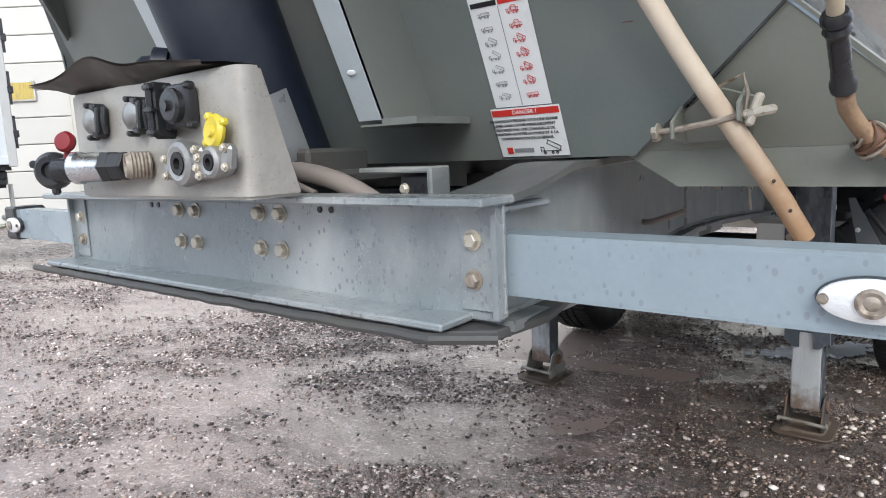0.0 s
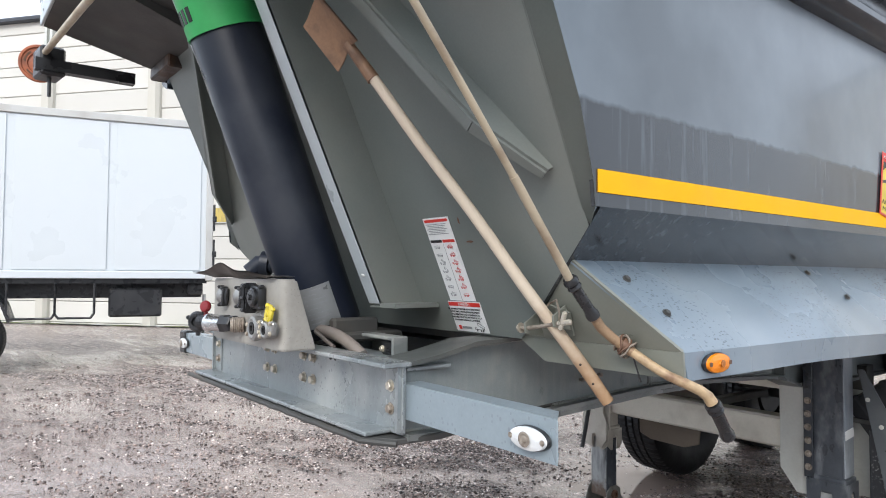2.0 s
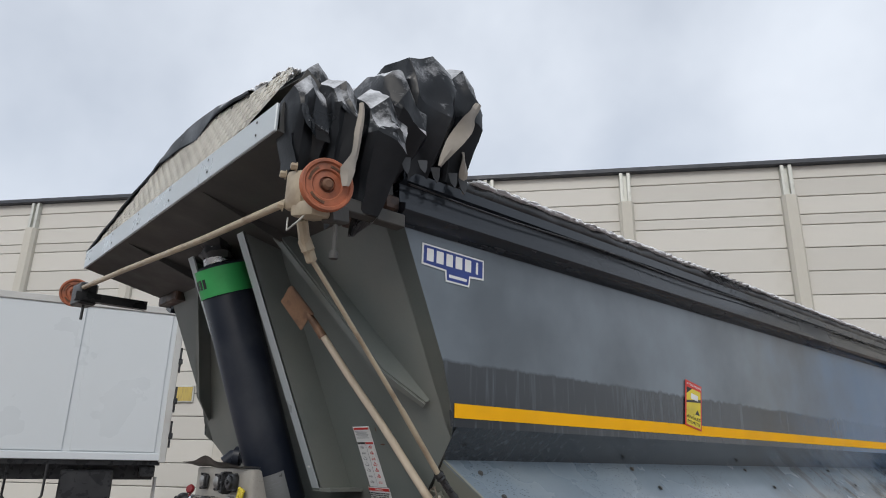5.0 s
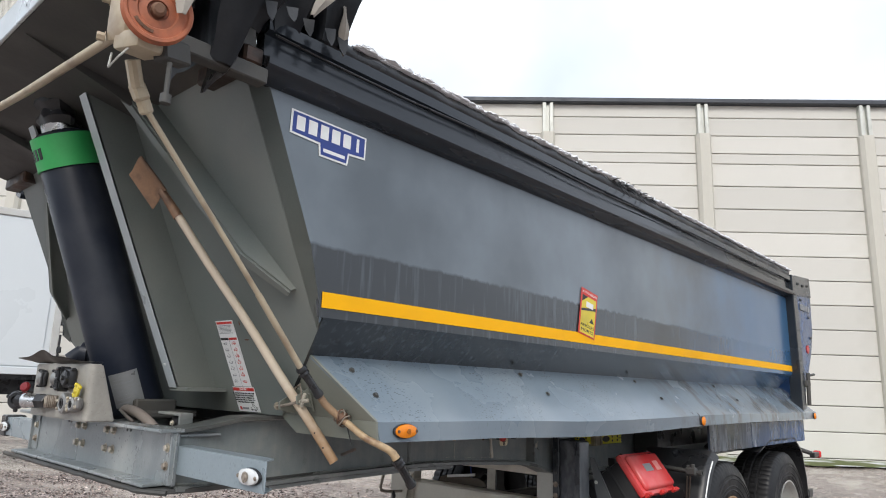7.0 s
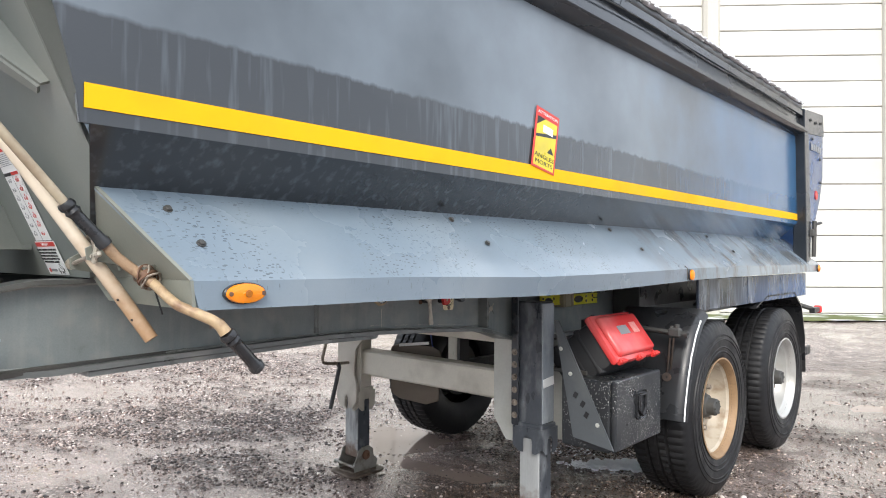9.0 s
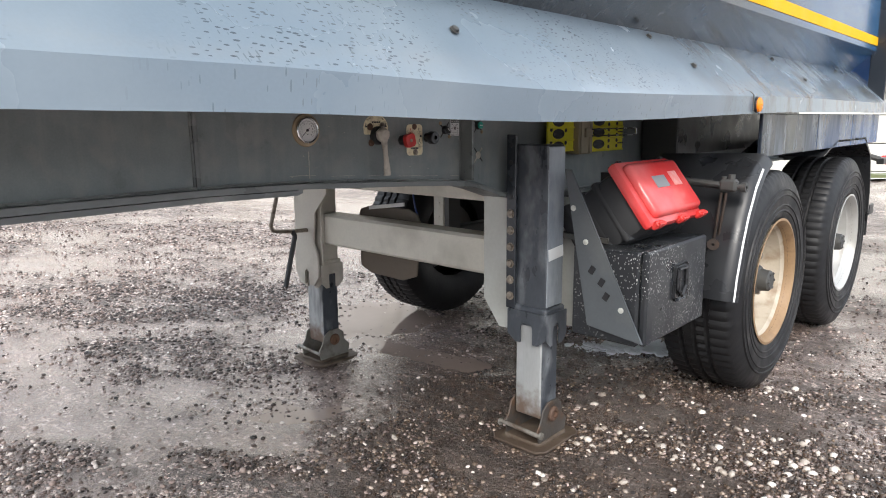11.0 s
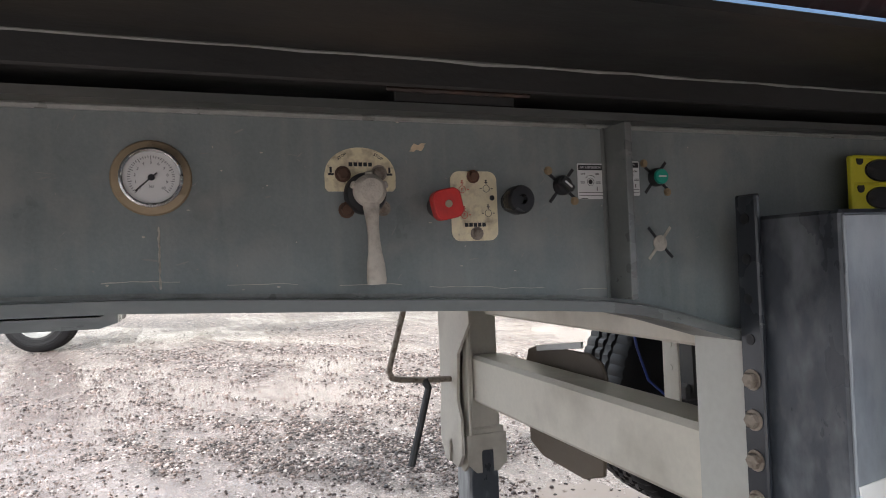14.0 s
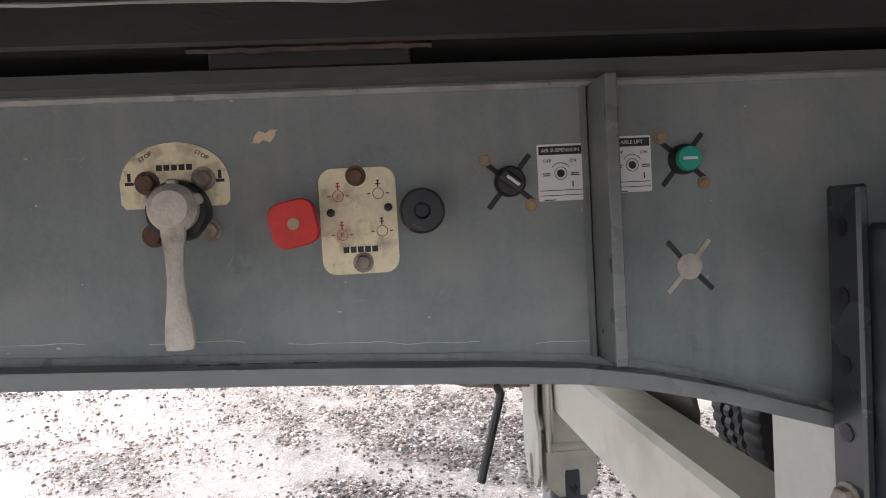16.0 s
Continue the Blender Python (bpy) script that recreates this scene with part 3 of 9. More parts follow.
def ground_material():
    """Wet compacted gravel: stones of mixed colour, grit, silt tracks, a puddle and a muddy patch."""
    m = bpy.data.materials.new("wet_gravel_yard")
    m.use_nodes = True
    t = m.node_tree
    b = t.nodes["Principled BSDF"]
    co = t.nodes.new("ShaderNodeTexCoord")

    def link(a, c):
        t.links.new(a, c)

    def tex(kind, src=None, **kw):
        n = t.nodes.new(kind)
        for k, v in kw.items():
            n.inputs[k].default_value = v
        link(src or co.outputs["Object"], n.inputs["Vector"])
        return n

    def maths(op, a, c, d=0.0):
        n = t.nodes.new("ShaderNodeMath")
        n.operation = op
        for i, v in enumerate((a, c, d)):
            if isinstance(v, (int, float)):
                n.inputs[i].default_value = v
            else:
                link(v, n.inputs[i])
        return n.outputs[0]

    def ramp(v, a, c, lo=0.0, hi=1.0):
        n = t.nodes.new("ShaderNodeMapRange")
        for k, x in (("From Min", a), ("From Max", c), ("To Min", lo), ("To Max", hi)):
            n.inputs[k].default_value = x
        link(v, n.inputs["Value"])
        return n.outputs["Result"]

    def blend(f, a, c):
        n = t.nodes.new("ShaderNodeMix")
        n.data_type = "RGBA"
        for i, v in ((0, f), (6, a), (7, c)):
            if isinstance(v, tuple):
                n.inputs[i].default_value = (*v, 1)
            elif isinstance(v, float):
                n.inputs[i].default_value = v
            else:
                link(v, n.inputs[i])
        return n.outputs[2]

    def colours(v, stops):
        n = t.nodes.new("ShaderNodeValToRGB")
        r = n.color_ramp
        r.elements[0].position, r.elements[0].color = stops[0][0], (*stops[0][1], 1)
        r.elements[1].position, r.elements[1].color = stops[-1][0], (*stops[-1][1], 1)
        for p, c in stops[1:-1]:
            r.elements.new(p).color = (*c, 1)
        link(v, n.inputs["Fac"])
        return n.outputs["Color"]

    def red(c):
        n = t.nodes.new("ShaderNodeSeparateColor")
        link(c, n.inputs["Color"])
        return n.outputs["Red"]

    def spot(x, y, rx, ry, turn, soft, wob):
        """1 inside an uneven round patch of the yard, 0 outside."""
        mp = t.nodes.new("ShaderNodeMapping")
        mp.vector_type = "TEXTURE"
        mp.inputs["Location"].default_value = (x, y, 0)
        mp.inputs["Rotation"].default_value = (0, 0, radians(turn))
        mp.inputs["Scale"].default_value = (rx, ry, 1)
        link(co.outputs["Object"], mp.inputs["Vector"])
        ln = t.nodes.new("ShaderNodeVectorMath")
        ln.operation = "LENGTH"
        link(mp.outputs["Vector"], ln.inputs[0])
        return ramp(maths("MULTIPLY_ADD", wob.outputs["Fac"], 0.9, ln.outputs["Value"]), 1.45 - soft, 1.45, 1.0, 0.0)
    stretch = t.nodes.new("ShaderNodeMapping")
    stretch.inputs["Rotation"].default_value = (0, 0, radians(-39))
    stretch.inputs["Scale"].default_value = (0.5, 1.9, 1)
    link(co.outputs["Object"], stretch.inputs["Vector"])
    vor = tex("ShaderNodeTexVoronoi", Scale=58.0)
    vor2 = tex("ShaderNodeTexVoronoi", Scale=130.0)
    fine = tex("ShaderNodeTexNoise", Scale=300.0, Detail=3.0)
    mid = tex("ShaderNodeTexNoise", Scale=3.4, Detail=8.0, Roughness=0.62)
    ruts = tex("ShaderNodeTexNoise", stretch.outputs["Vector"], Scale=1.3, Detail=5.0, Roughness=0.58)
    wob = tex("ShaderNodeTexNoise", Scale=2.6, Detail=6.0, Roughness=0.6)
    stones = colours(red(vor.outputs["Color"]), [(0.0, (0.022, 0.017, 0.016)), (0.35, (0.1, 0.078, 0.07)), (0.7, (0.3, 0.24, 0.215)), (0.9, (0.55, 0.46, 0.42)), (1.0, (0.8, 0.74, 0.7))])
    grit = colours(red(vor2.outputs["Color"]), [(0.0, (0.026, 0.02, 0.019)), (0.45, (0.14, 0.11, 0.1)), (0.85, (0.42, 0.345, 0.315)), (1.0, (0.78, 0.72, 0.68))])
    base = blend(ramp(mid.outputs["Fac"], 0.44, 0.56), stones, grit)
    # clumps of coarse dark stone and paler sandy spots
    clump = tex("ShaderNodeTexNoise", stretch.outputs["Vector"], Scale=6.5, Detail=9.0, Roughness=0.72)
    speck = tex("ShaderNodeTexNoise", Scale=34.0, Detail=6.0, Roughness=0.75)
    tone = maths("MULTIPLY", ramp(clump.outputs["Fac"], 0.4, 0.6, 0.35, 2.0), ramp(speck.outputs["Fac"], 0.38, 0.62, 0.28, 2.1))
    scaled = t.nodes.new("ShaderNodeVectorMath")
    scaled.operation = "SCALE"
    link(base, scaled.inputs[0])
    link(tone, scaled.inputs["Scale"])
    base = scaled.outputs["Vector"]
    # gaps between the stones blend to a dark sandy tone, their shade painted in
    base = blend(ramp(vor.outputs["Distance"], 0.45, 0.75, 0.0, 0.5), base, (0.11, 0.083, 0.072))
    # mud under the trailer, darkened further for the trailer's dark reflection
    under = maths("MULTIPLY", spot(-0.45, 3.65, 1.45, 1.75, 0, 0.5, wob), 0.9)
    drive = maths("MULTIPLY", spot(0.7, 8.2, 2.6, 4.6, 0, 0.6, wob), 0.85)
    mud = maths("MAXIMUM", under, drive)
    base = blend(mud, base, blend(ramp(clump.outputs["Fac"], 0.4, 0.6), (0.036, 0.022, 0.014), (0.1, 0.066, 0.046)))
    # long rain-washed streaks of fines along the drive
    base = blend(maths("MULTIPLY", drive, ramp(ruts.outputs["Fac"], 0.5, 0.6, 0.0, 0.85)), base, (0.27, 0.21, 0.185))
    # silt and wet fill the low places, coarse stones lie on the high ones
    sep = t.nodes.new("ShaderNodeSeparateXYZ")
    link(co.outputs["Object"], sep.inputs[0])
    level = maths("MULTIPLY_ADD", speck.outputs["Fac"], 0.008, maths("MULTIPLY_ADD", mid.outputs["Fac"], 0.006, sep.outputs["Z"]))
    damp = ramp(level, 0.004, 0.011, 1.0, 0.0)
    pool = ramp(level, 0.0, 0.008, 1.0, 0.0)
    silt = blend(ramp(fine.outputs["Fac"], 0.35, 0.65), (0.235, 0.172, 0.15), (0.43, 0.335, 0.295))
    base = blend(maths("MULTIPLY", damp, maths("MULTIPLY_ADD", mud, -0.68, 0.7)), base, silt)
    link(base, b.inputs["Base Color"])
    dry = maths("SUBTRACT", 1.0, pool)
    link(ramp(pool, 0.0, 1.0, 0.34, 0.13), b.inputs["Roughness"])
    b.inputs["Specular IOR Level"].default_value = 0.6
    link(ramp(damp, 0.0, 1.0, 0.04, 0.7), b.inputs["Coat Weight"])
    link(ramp(pool, 0.0, 1.0, 0.2, 0.1), b.inputs["Coat Roughness"])
    ripple = maths("MULTIPLY_ADD", maths("MULTIPLY", dry, vor.outputs["Distance"]), 1.0, maths("MULTIPLY", wob.outputs["Fac"], 0.05))
    cb = t.nodes.new("ShaderNodeBump")
    cb.inputs["Distance"].default_value = 0.004
    cb.inputs["Strength"].default_value = 0.9
    link(ripple, cb.inputs["Height"])
    link(cb.outputs["Normal"], b.inputs["Coat Normal"])
    h = maths("MULTIPLY_ADD", vor.outputs["Distance"], -1.0, maths("MULTIPLY_ADD", fine.outputs["Fac"], 0.35, maths("MULTIPLY_ADD", speck.outputs["Fac"], 2.2, maths("MULTIPLY", vor2.outputs["Distance"], -0.6))))
    bp = t.nodes.new("ShaderNodeBump")
    bp.inputs["Distance"].default_value = 0.012
    link(ramp(dry, 0.0, 1.0, 0.3, 1.0), bp.inputs["Strength"])
    link(h, bp.inputs["Height"])
    link(bp.outputs["Normal"], b.inputs["Normal"])
    return m


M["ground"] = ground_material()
M["water"] = material("silty_puddle_water", (0.3, 0.235, 0.2), 0.03, 0, 0.12, 1.5, (0.38, 0.305, 0.265), 0.6, 1.1, 14, 0.02, rough_vary=0.02, spec=0.55)
M["verge"] = material("snowy_short_grass", (0.1, 0.12, 0.035), 0.9, 0, 0.4, 3, (0.85, 0.87, 0.88), 1.0, 1.1, 30, 0.5)
M["pebble_muddy"] = material("muddy_wet_pebbles", (0.1, 0.08, 0.06), 0.25, 0, 0.5, 30, (0.3, 0.25, 0.2), 0.6, 20, 120, 0.2)
M["stone_pale"] = material("pale_wet_stones", (0.5, 0.44, 0.37), 0.3, 0, 0.3, 30, None, 0, 1, 120, 0.2)
M["pebble"] = material("mixed_wet_pebbles", (0.2, 0.17, 0.14), 0.22, 0, 0.5, 30, (0.5, 0.46, 0.42), 0.6, 20, 120, 0.2)


# ---- mesh helpers ----
def box(bm, c, s, rot=None, bevel=0.0, seg=1):
    """A block of size s round c, with rounded edges where bevel is given."""
    vs = []
    m = rot.to_matrix().to_4x4() if rot else Matrix.Identity(4)
    for x in (-1, 1):
        for y in (-1, 1):
            for z in (-1, 1):
                p = m @ Vector((x * s[0] / 2, y * s[1] / 2, z * s[2] / 2))
                vs.append(bm.verts.new(p + Vector(c)))
    fs = [bm.faces.new([vs[i] for i in q]) for q in ((0, 1, 3, 2), (4, 6, 7, 5), (0, 4, 5, 1), (2, 3, 7, 6), (0, 2, 6, 4), (1, 5, 7, 3))]
    if bevel:
        es = list({e for f in fs for e in f.edges})
        bmesh.ops.bevel(bm, geom=es, offset=bevel, segments=seg, affect="EDGES", profile=0.5)
    return bm


def span(bm, x0, x1, y0, y1, z0, z1, bevel=0.0):
    return box(bm, ((x0 + x1) / 2, (y0 + y1) / 2, (z0 + z1) / 2), (abs(x1 - x0), abs(y1 - y0), abs(z1 - z0)), None, bevel)


def prism(bm, pts, axis, a, b, bevel=0.0):
    """A polygon in the plane across the axis, drawn out from a to b."""
    def at(p, q):
        return {"x": (q, p[0], p[1]), "y": (p[0], q, p[1]), "z": (p[0], p[1], q)}[axis]
    va = [bm.verts.new(at(p, a)) for p in pts]
    vb = [bm.verts.new(at(p, b)) for p in pts]
    n = len(pts)
    fs = [bm.faces.new(va), bm.faces.new(vb[::-1])]
    for i in range(n):
        fs.append(bm.faces.new((va[i], vb[i], vb[(i + 1) % n], va[(i + 1) % n])))
    bmesh.ops.recalc_face_normals(bm, faces=fs)
    if bevel:
        es = list({e for f in fs for e in f.edges})
        bmesh.ops.bevel(bm, geom=es, offset=bevel, segments=1, affect="EDGES")
    return bm


def slab(bm, quad, thick):
    """A sheet over a flat outline in space, with thickness along its normal (backwards)."""
    q = [Vector(p) for p in quad]
    n = (q[1] - q[0]).cross(q[2] - q[0]).normalized()
    va = [bm.verts.new(p) for p in q]
    vb = [bm.verts.new(p - n * thick) for p in q]
    k = len(q)
    fs = [bm.faces.new(va), bm.faces.new(vb[::-1])]
    for i in range(k):
        fs.append(bm.faces.new((va[i], vb[i], vb[(i + 1) % k], va[(i + 1) % k])))
    bmesh.ops.recalc_face_normals(bm, faces=fs)
    return bm


def tube(bm, pts, r, seg=12, cap=True):
    """A round bar along points; r may be one radius or one for each point."""
    P = [Vector(p) for p in pts]
    R = r if isinstance(r, (list, tuple)) else [r] * len(P)
    rings = []
    up = Vector((0, 0, 1))
    d0 = (P[1] - P[0]).normalized()
    if abs(d0.dot(up)) > 0.95:
        up = Vector((1, 0, 0))
    side = d0.cross(up).normalized()
    for i, p in enumerate(P):
        if i == 0:
            d = P[1] - P[0]
        elif i == len(P) - 1:
            d = P[-1] - P[-2]
        else:
            d = (P[i + 1] - P[i]).normalized() + (P[i] - P[i - 1]).normalized()
        d.normalize()
        side = (side - d * side.dot(d)).normalized()
        up2 = d.cross(side)
        rings.append([bm.verts.new(p + (side * math.cos(a) + up2 * math.sin(a)) * R[i]) for a in (2 * math.pi * k / seg for k in range(seg))])
    fs = []
    for a, b in zip(rings, rings[1:]):
        for k in range(seg):
            fs.append(bm.faces.new((a[k], a[(k + 1) % seg], b[(k + 1) % seg], b[k])))
    if cap:
        fs += [bm.faces.new(rings[0][::-1]), bm.faces.new(rings[-1])]
    bmesh.ops.recalc_face_normals(bm, faces=fs)
    return bm


def lathe(bm, profile, m, seg=32, closed=False):
    """Turns (radius, height) pairs about the z axis of m."""
    rings = []
    for r, h in profile:
        if r < 1e-6:
            rings.append([bm.verts.new(m @ Vector((0, 0, h)))])
        else:
            rings.append([bm.verts.new(m @ Vector((r * math.cos(2 * math.pi * k / seg), r * math.sin(2 * math.pi * k / seg), h))) for k in range(seg)])
    pairs = list(zip(rings, rings[1:])) + ([(rings[-1], rings[0])] if closed else [])
    fs = []
    for a, b in pairs:
        for k in range(seg):
            j = (k + 1) % seg
            if len(a) == 1 and len(b) > 1:
                fs.append(bm.faces.new((a[0], b[j], b[k])))
            elif len(b) == 1 and len(a) > 1:
                fs.append(bm.faces.new((a[k], a[j], b[0])))
            elif len(a) > 1:
                fs.append(bm.faces.new((a[k], a[j], b[j], b[k])))
    bmesh.ops.recalc_face_normals(bm, faces=fs)
    return bm


def facing(p, d):
    """A pose at p whose z axis points along d."""
    return Matrix.Translation(p) @ Vector(d).to_track_quat("Z", "Y").to_matrix().to_4x4()


def hexbolt(bm, p, d, r=0.012, h=0.009, washer=True):
    m = facing(p, d)
    if washer:
        lathe(bm, [(0, 0.0), (r * 1.35, 0.0), (r * 1.35, 0.002), (0, 0.002)], m, 14)
    lathe(bm, [(0, 0.002), (r, 0.002), (r, h * 0.85), (r * 0.85, h), (0, h)], m, 6)
    return bm


def text(bm, words, size, m, depth=0.0004, wide=1.0):
    """Letters in the built-in font, middle of the words at the pose m, facing its z axis."""
    cu = bpy.data.curves.new("letters", "FONT")
    cu.body, cu.size, cu.align_x, cu.align_y, cu.extrude = words, size, "CENTER", "CENTER", depth
    cu.resolution_u = 2
    ob = bpy.data.objects.new("letters", cu)
    me = bpy.data.meshes.new_from_object(ob)
    me.transform(m @ Matrix.Diagonal((wide, 1, 1, 1)))
    bm.from_mesh(me)
    bpy.data.objects.remove(ob)
    bpy.data.meshes.remove(me)
    return bm


WORLD_OF = {}


def mesh_of(name, bm, mat, smooth=True, angle=32):
    me = bpy.data.meshes.new(name)
    bm.to_mesh(me)
    bm.free()
    for mm in (mat if isinstance(mat, (list, tuple)) else [mat]):
        me.materials.append(M[mm])
    if smooth:
        for p in me.polygons:
            p.use_smooth = True
        me.set_sharp_from_angle(angle=radians(angle))
    return me


def part(name, bm, mat, parent, label="", at=None, smooth=True, angle=32):
    """A bmesh (or a mesh) as one object under a thing or a part; coordinates are the world's."""
    me = bm if isinstance(bm, bpy.types.Mesh) else mesh_of(name, bm, mat, smooth, angle)
    ob = new(name, me)
    w = at or Matrix.Identity(4)
    ob.matrix_basis = w
    if parent:
        ob.parent = parent
        ob.matrix_parent_inverse = WORLD_OF[parent.name].inverted()
    WORLD_OF[ob.name] = w
    if label:
        ob["label"] = label
    return ob


def thing(name, at, label, category, group="", kind=""):
    """An empty at the base of a thing, for its parts."""
    e = new(name)
    e.empty_display_size = 0.1
    e.matrix_basis = Matrix.Translation(at)
    WORLD_OF[e.name] = e.matrix_basis.copy()
    return tagged(e, label, category, group, kind)


def solid(name, bm, mat, label, category, group="", kind="", smooth=True):
    """A thing of one mesh."""
    ob = new(name, mesh_of(name, bm, mat, smooth))
    WORLD_OF[ob.name] = Matrix.Identity(4)
    return tagged(ob, label, category, group, kind)


B = bmesh.new


# ---- ground, building, far things ----
CX = -1.24          # middle line of the trailer
WN, WU, WD = Vector((-0.629, 0.777, 0)), Vector((0.777, 0.629, 0)), 16.6


def on_wall(u, out, z):
    """A place on the building's face: along it, in front of it, height."""
    return WN * (WD - out) + WU * u + Vector((0, 0, z))


def grid_lines(a, b, step):
    """Even lines from a to b that spread out to the horizon on both sides."""
    out, d = [], step
    while not out or out[-1] < 400:
        d *= 1.065
        out.append((out[-1] if out else 0.0) + d)
    return np.array([a - o for o in out[::-1]] + list(np.arange(a, b, step)) + [b + o for o in out])


gx, gy = grid_lines(-4.6, 1.3, 0.025), grid_lines(1.0, 6.4, 0.025)
GX, GY = np.meshgrid(gx, gy, indexing="ij")
GV = np.stack([GX, GY, yard_height(GX, GY)], -1).reshape(-1, 3)
gi = np.arange(len(gx) * len(gy)).reshape(len(gx), len(gy))
GF = np.stack([gi[:-1, :-1], gi[1:, :-1], gi[1:, 1:], gi[:-1, 1:]], -1).reshape(-1, 4)
gme = bpy.data.meshes.new("ground")
gme.vertices.add(len(GV))
gme.vertices.foreach_set("co", GV.ravel())
gme.loops.add(GF.size)
gme.loops.foreach_set("vertex_index", GF.ravel())
gme.polygons.add(len(GF))
gme.polygons.foreach_set("loop_start", np.arange(0, GF.size, 4))
gme.polygons.foreach_set("use_smooth", np.ones(len(GF), bool))
gme.update(calc_edges=True)
gme.materials.append(M["ground"])
tagged(new("ground", gme), "wet brown-grey gravel yard with hollows and tyre tracks", "ground", kind="structure")
bm = B()
bm.faces.new([bm.verts.new((x, y, WATER_Z)) for x, y in ((-22, -16), (18, -16), (18, 24), (-22, 24))])
solid("water", bm, "water", "shallow silty puddles standing in the hollows of the yard", "water", kind="structure")

WALL_FRAME = Matrix((( WU.x, -WN.x, 0, 0), (WU.y, -WN.y, 0, 0), (0, 0, 1, 0), (0, 0, 0, 1)))
PILLARS = [-40.0, -36, -32, -28, -24, -19.9, -16.1, -12.3, -8.5, -4.7, -0.9, 3.0, 7.3, 11.7, 16, 20.3, 24.6, 29]
hall = thing("warehouse", on_wall(0, 0, 0), "pale precast concrete warehouse with pillars and a flat roofline", "building")


def hall_at(u, out, z):
    return Matrix.Translation(on_wall(u, out, z)) @ WALL_FRAME


bm = B()
box(bm, (0, 0, 0), (70, 0.3, 9.5))
part("wall_core", bm, "joint", hall, at=hall_at(-5.5, -0.2, 4.75))
bm = B()
box(bm, (0, 0, 0), (70, 0.5, 0.12), None, 0.02)
box(bm, (0, 0.1, 0.1), (70, 0.06, 0.06), None, 0.01)
part("roof_coping", bm, "roof_edge", hall, "dark thin metal coping", hall_at(-5.5, -0.05, 9.58))
bm = B()
prism(bm, [(-0.2, 0), (0.2, 0), (0.2, 0.12), (0.13, 0.22), (-0.13, 0.22), (-0.2, 0.12)], "z", 0, 8.62)
pillar_mesh = mesh_of("pillar", bm, "pillar")
bm = B()
span(bm, -0.15, -0.05, 0, 0.16, 0, 0.9, 0.01)
span(bm, 0.05, 0.15, 0, 0.16, 0, 0.9, 0.01)
span(bm, -0.05, 0.05, 0, 0.06, 0, 0.9)
strap_mesh = mesh_of("pillar_head", bm, "galvanised_dull")
for i, u in enumerate(PILLARS):
    part("pillar", pillar_mesh, None, hall, at=hall_at(u, 0, 0))
    part("pillar_head", strap_mesh, None, hall, "galvanised steel pillar head", hall_at(u, 0, 8.62))
JOINTS = [0.0, 0.06] + [0.06 + 0.645 * k for k in range(1, 13)] + [8.1, 8.62, 9.15, 9.54]
panel_meshes = {}
for u0, u1 in zip(PILLARS, PILLARS[1:]):
    w = round(u1 - u0, 2)
    for z0, z1 in zip(JOINTS, JOINTS[1:]):
        h = round(z1 - z0, 3)
        if (w, h) not in panel_meshes:
            bm = B()
            prism(bm, [(0.06, 0.014), (0.046, 0.0), (0, 0.0), (0, h - 0.02), (0.046, h - 0.02), (0.06, h - 0.034)], "x", -w / 2, w / 2)
            panel_meshes[w, h] = mesh_of("panel", bm, "concrete")
        part("panel", panel_meshes[w, h], None, hall, at=hall_at((u0 + u1) / 2, -0.055, z0 + 0.01))
for u, zz in ((-10.15, 3.27), (12.5, 3.0)):
    bm = B()
    span(bm, -0.62, 0.62, 0, 0.05, -0.24, 0.24, 0.01)
    fr = part("window", bm, "galvanised_dull", hall, "small framed window with a yellow lit pane" if u < 0 else "small framed window", hall_at(u, 0.02, zz))
    bm = B()
    span(bm, -0.58, 0.58, 0.05, 0.056, -0.2, 0.2)
    part("pane", bm, "window_yellow" if u < 0 else "dial", fr, at=hall_at(u, 0.02, zz))
bm = B()
vs = []
for i in range(141):
    u = -41 + i * 0.5
    vs.append([bm.verts.new(on_wall(u, o, 0.02 + 0.02 * random.random())) for o in ((0, 0.5, 1.0, 1.6 + 0.5 * noise.noise((u * 0.6, 0, 0))) if u > 0 else (0, 0.08, 0.16, 0.3))])
for a, b in zip(vs, vs[1:]):
    for k in range(3):
        bm.faces.new((a[k], a[k + 1], b[k + 1], b[k]))
solid("grass_verge", bm, "verge", "short grass strip with patches of snow along the wall", "grass", kind="stuff")
# plain unseen buildings added behind the camera to close the yard and fill reflections
bm = B()
span(bm, 34, 40, -40, 40, 0, 5.2)
span(bm, 33.8, 34, -40, 40, 5.0, 5.4)
for i in range(15):
    span(bm, 33.9, 34, -29.5 + 4 * i, -26.5 + 4 * i, 0.2, 4.4)
solid("wall_east", bm, "far_dark", "plain grey hall, unseen, added to close the yard and be reflected", "building", kind="structure")
bm = B()
span(bm, -30, 33, -42, -34, 0, 6)
span(bm, -30.2, 33.2, -34.2, -33.9, 5.8, 6.2)
solid("wall_south", bm, "far_dark", "plain grey hall, unseen, added to close the yard", "building", kind="structure")

# ---- parked box truck ----
TD = Vector((0.24, 0.97, 0)).normalized()       # along the truck, towards its rear
TN = Vector((TD.y, -TD.x, 0))                   # out of its seen side
TP = Vector((-10.51, 3.71, 0))
TM = Matrix(((TD.x, TN.x, 0, TP.x), (TD.y, TN.y, 0, TP.y), (0, 0, 1, 0), (0, 0, 0, 1)))
truck = thing("box_truck", (-10.9, 1.0, 0), "white box truck parked on the gravel", "truck")


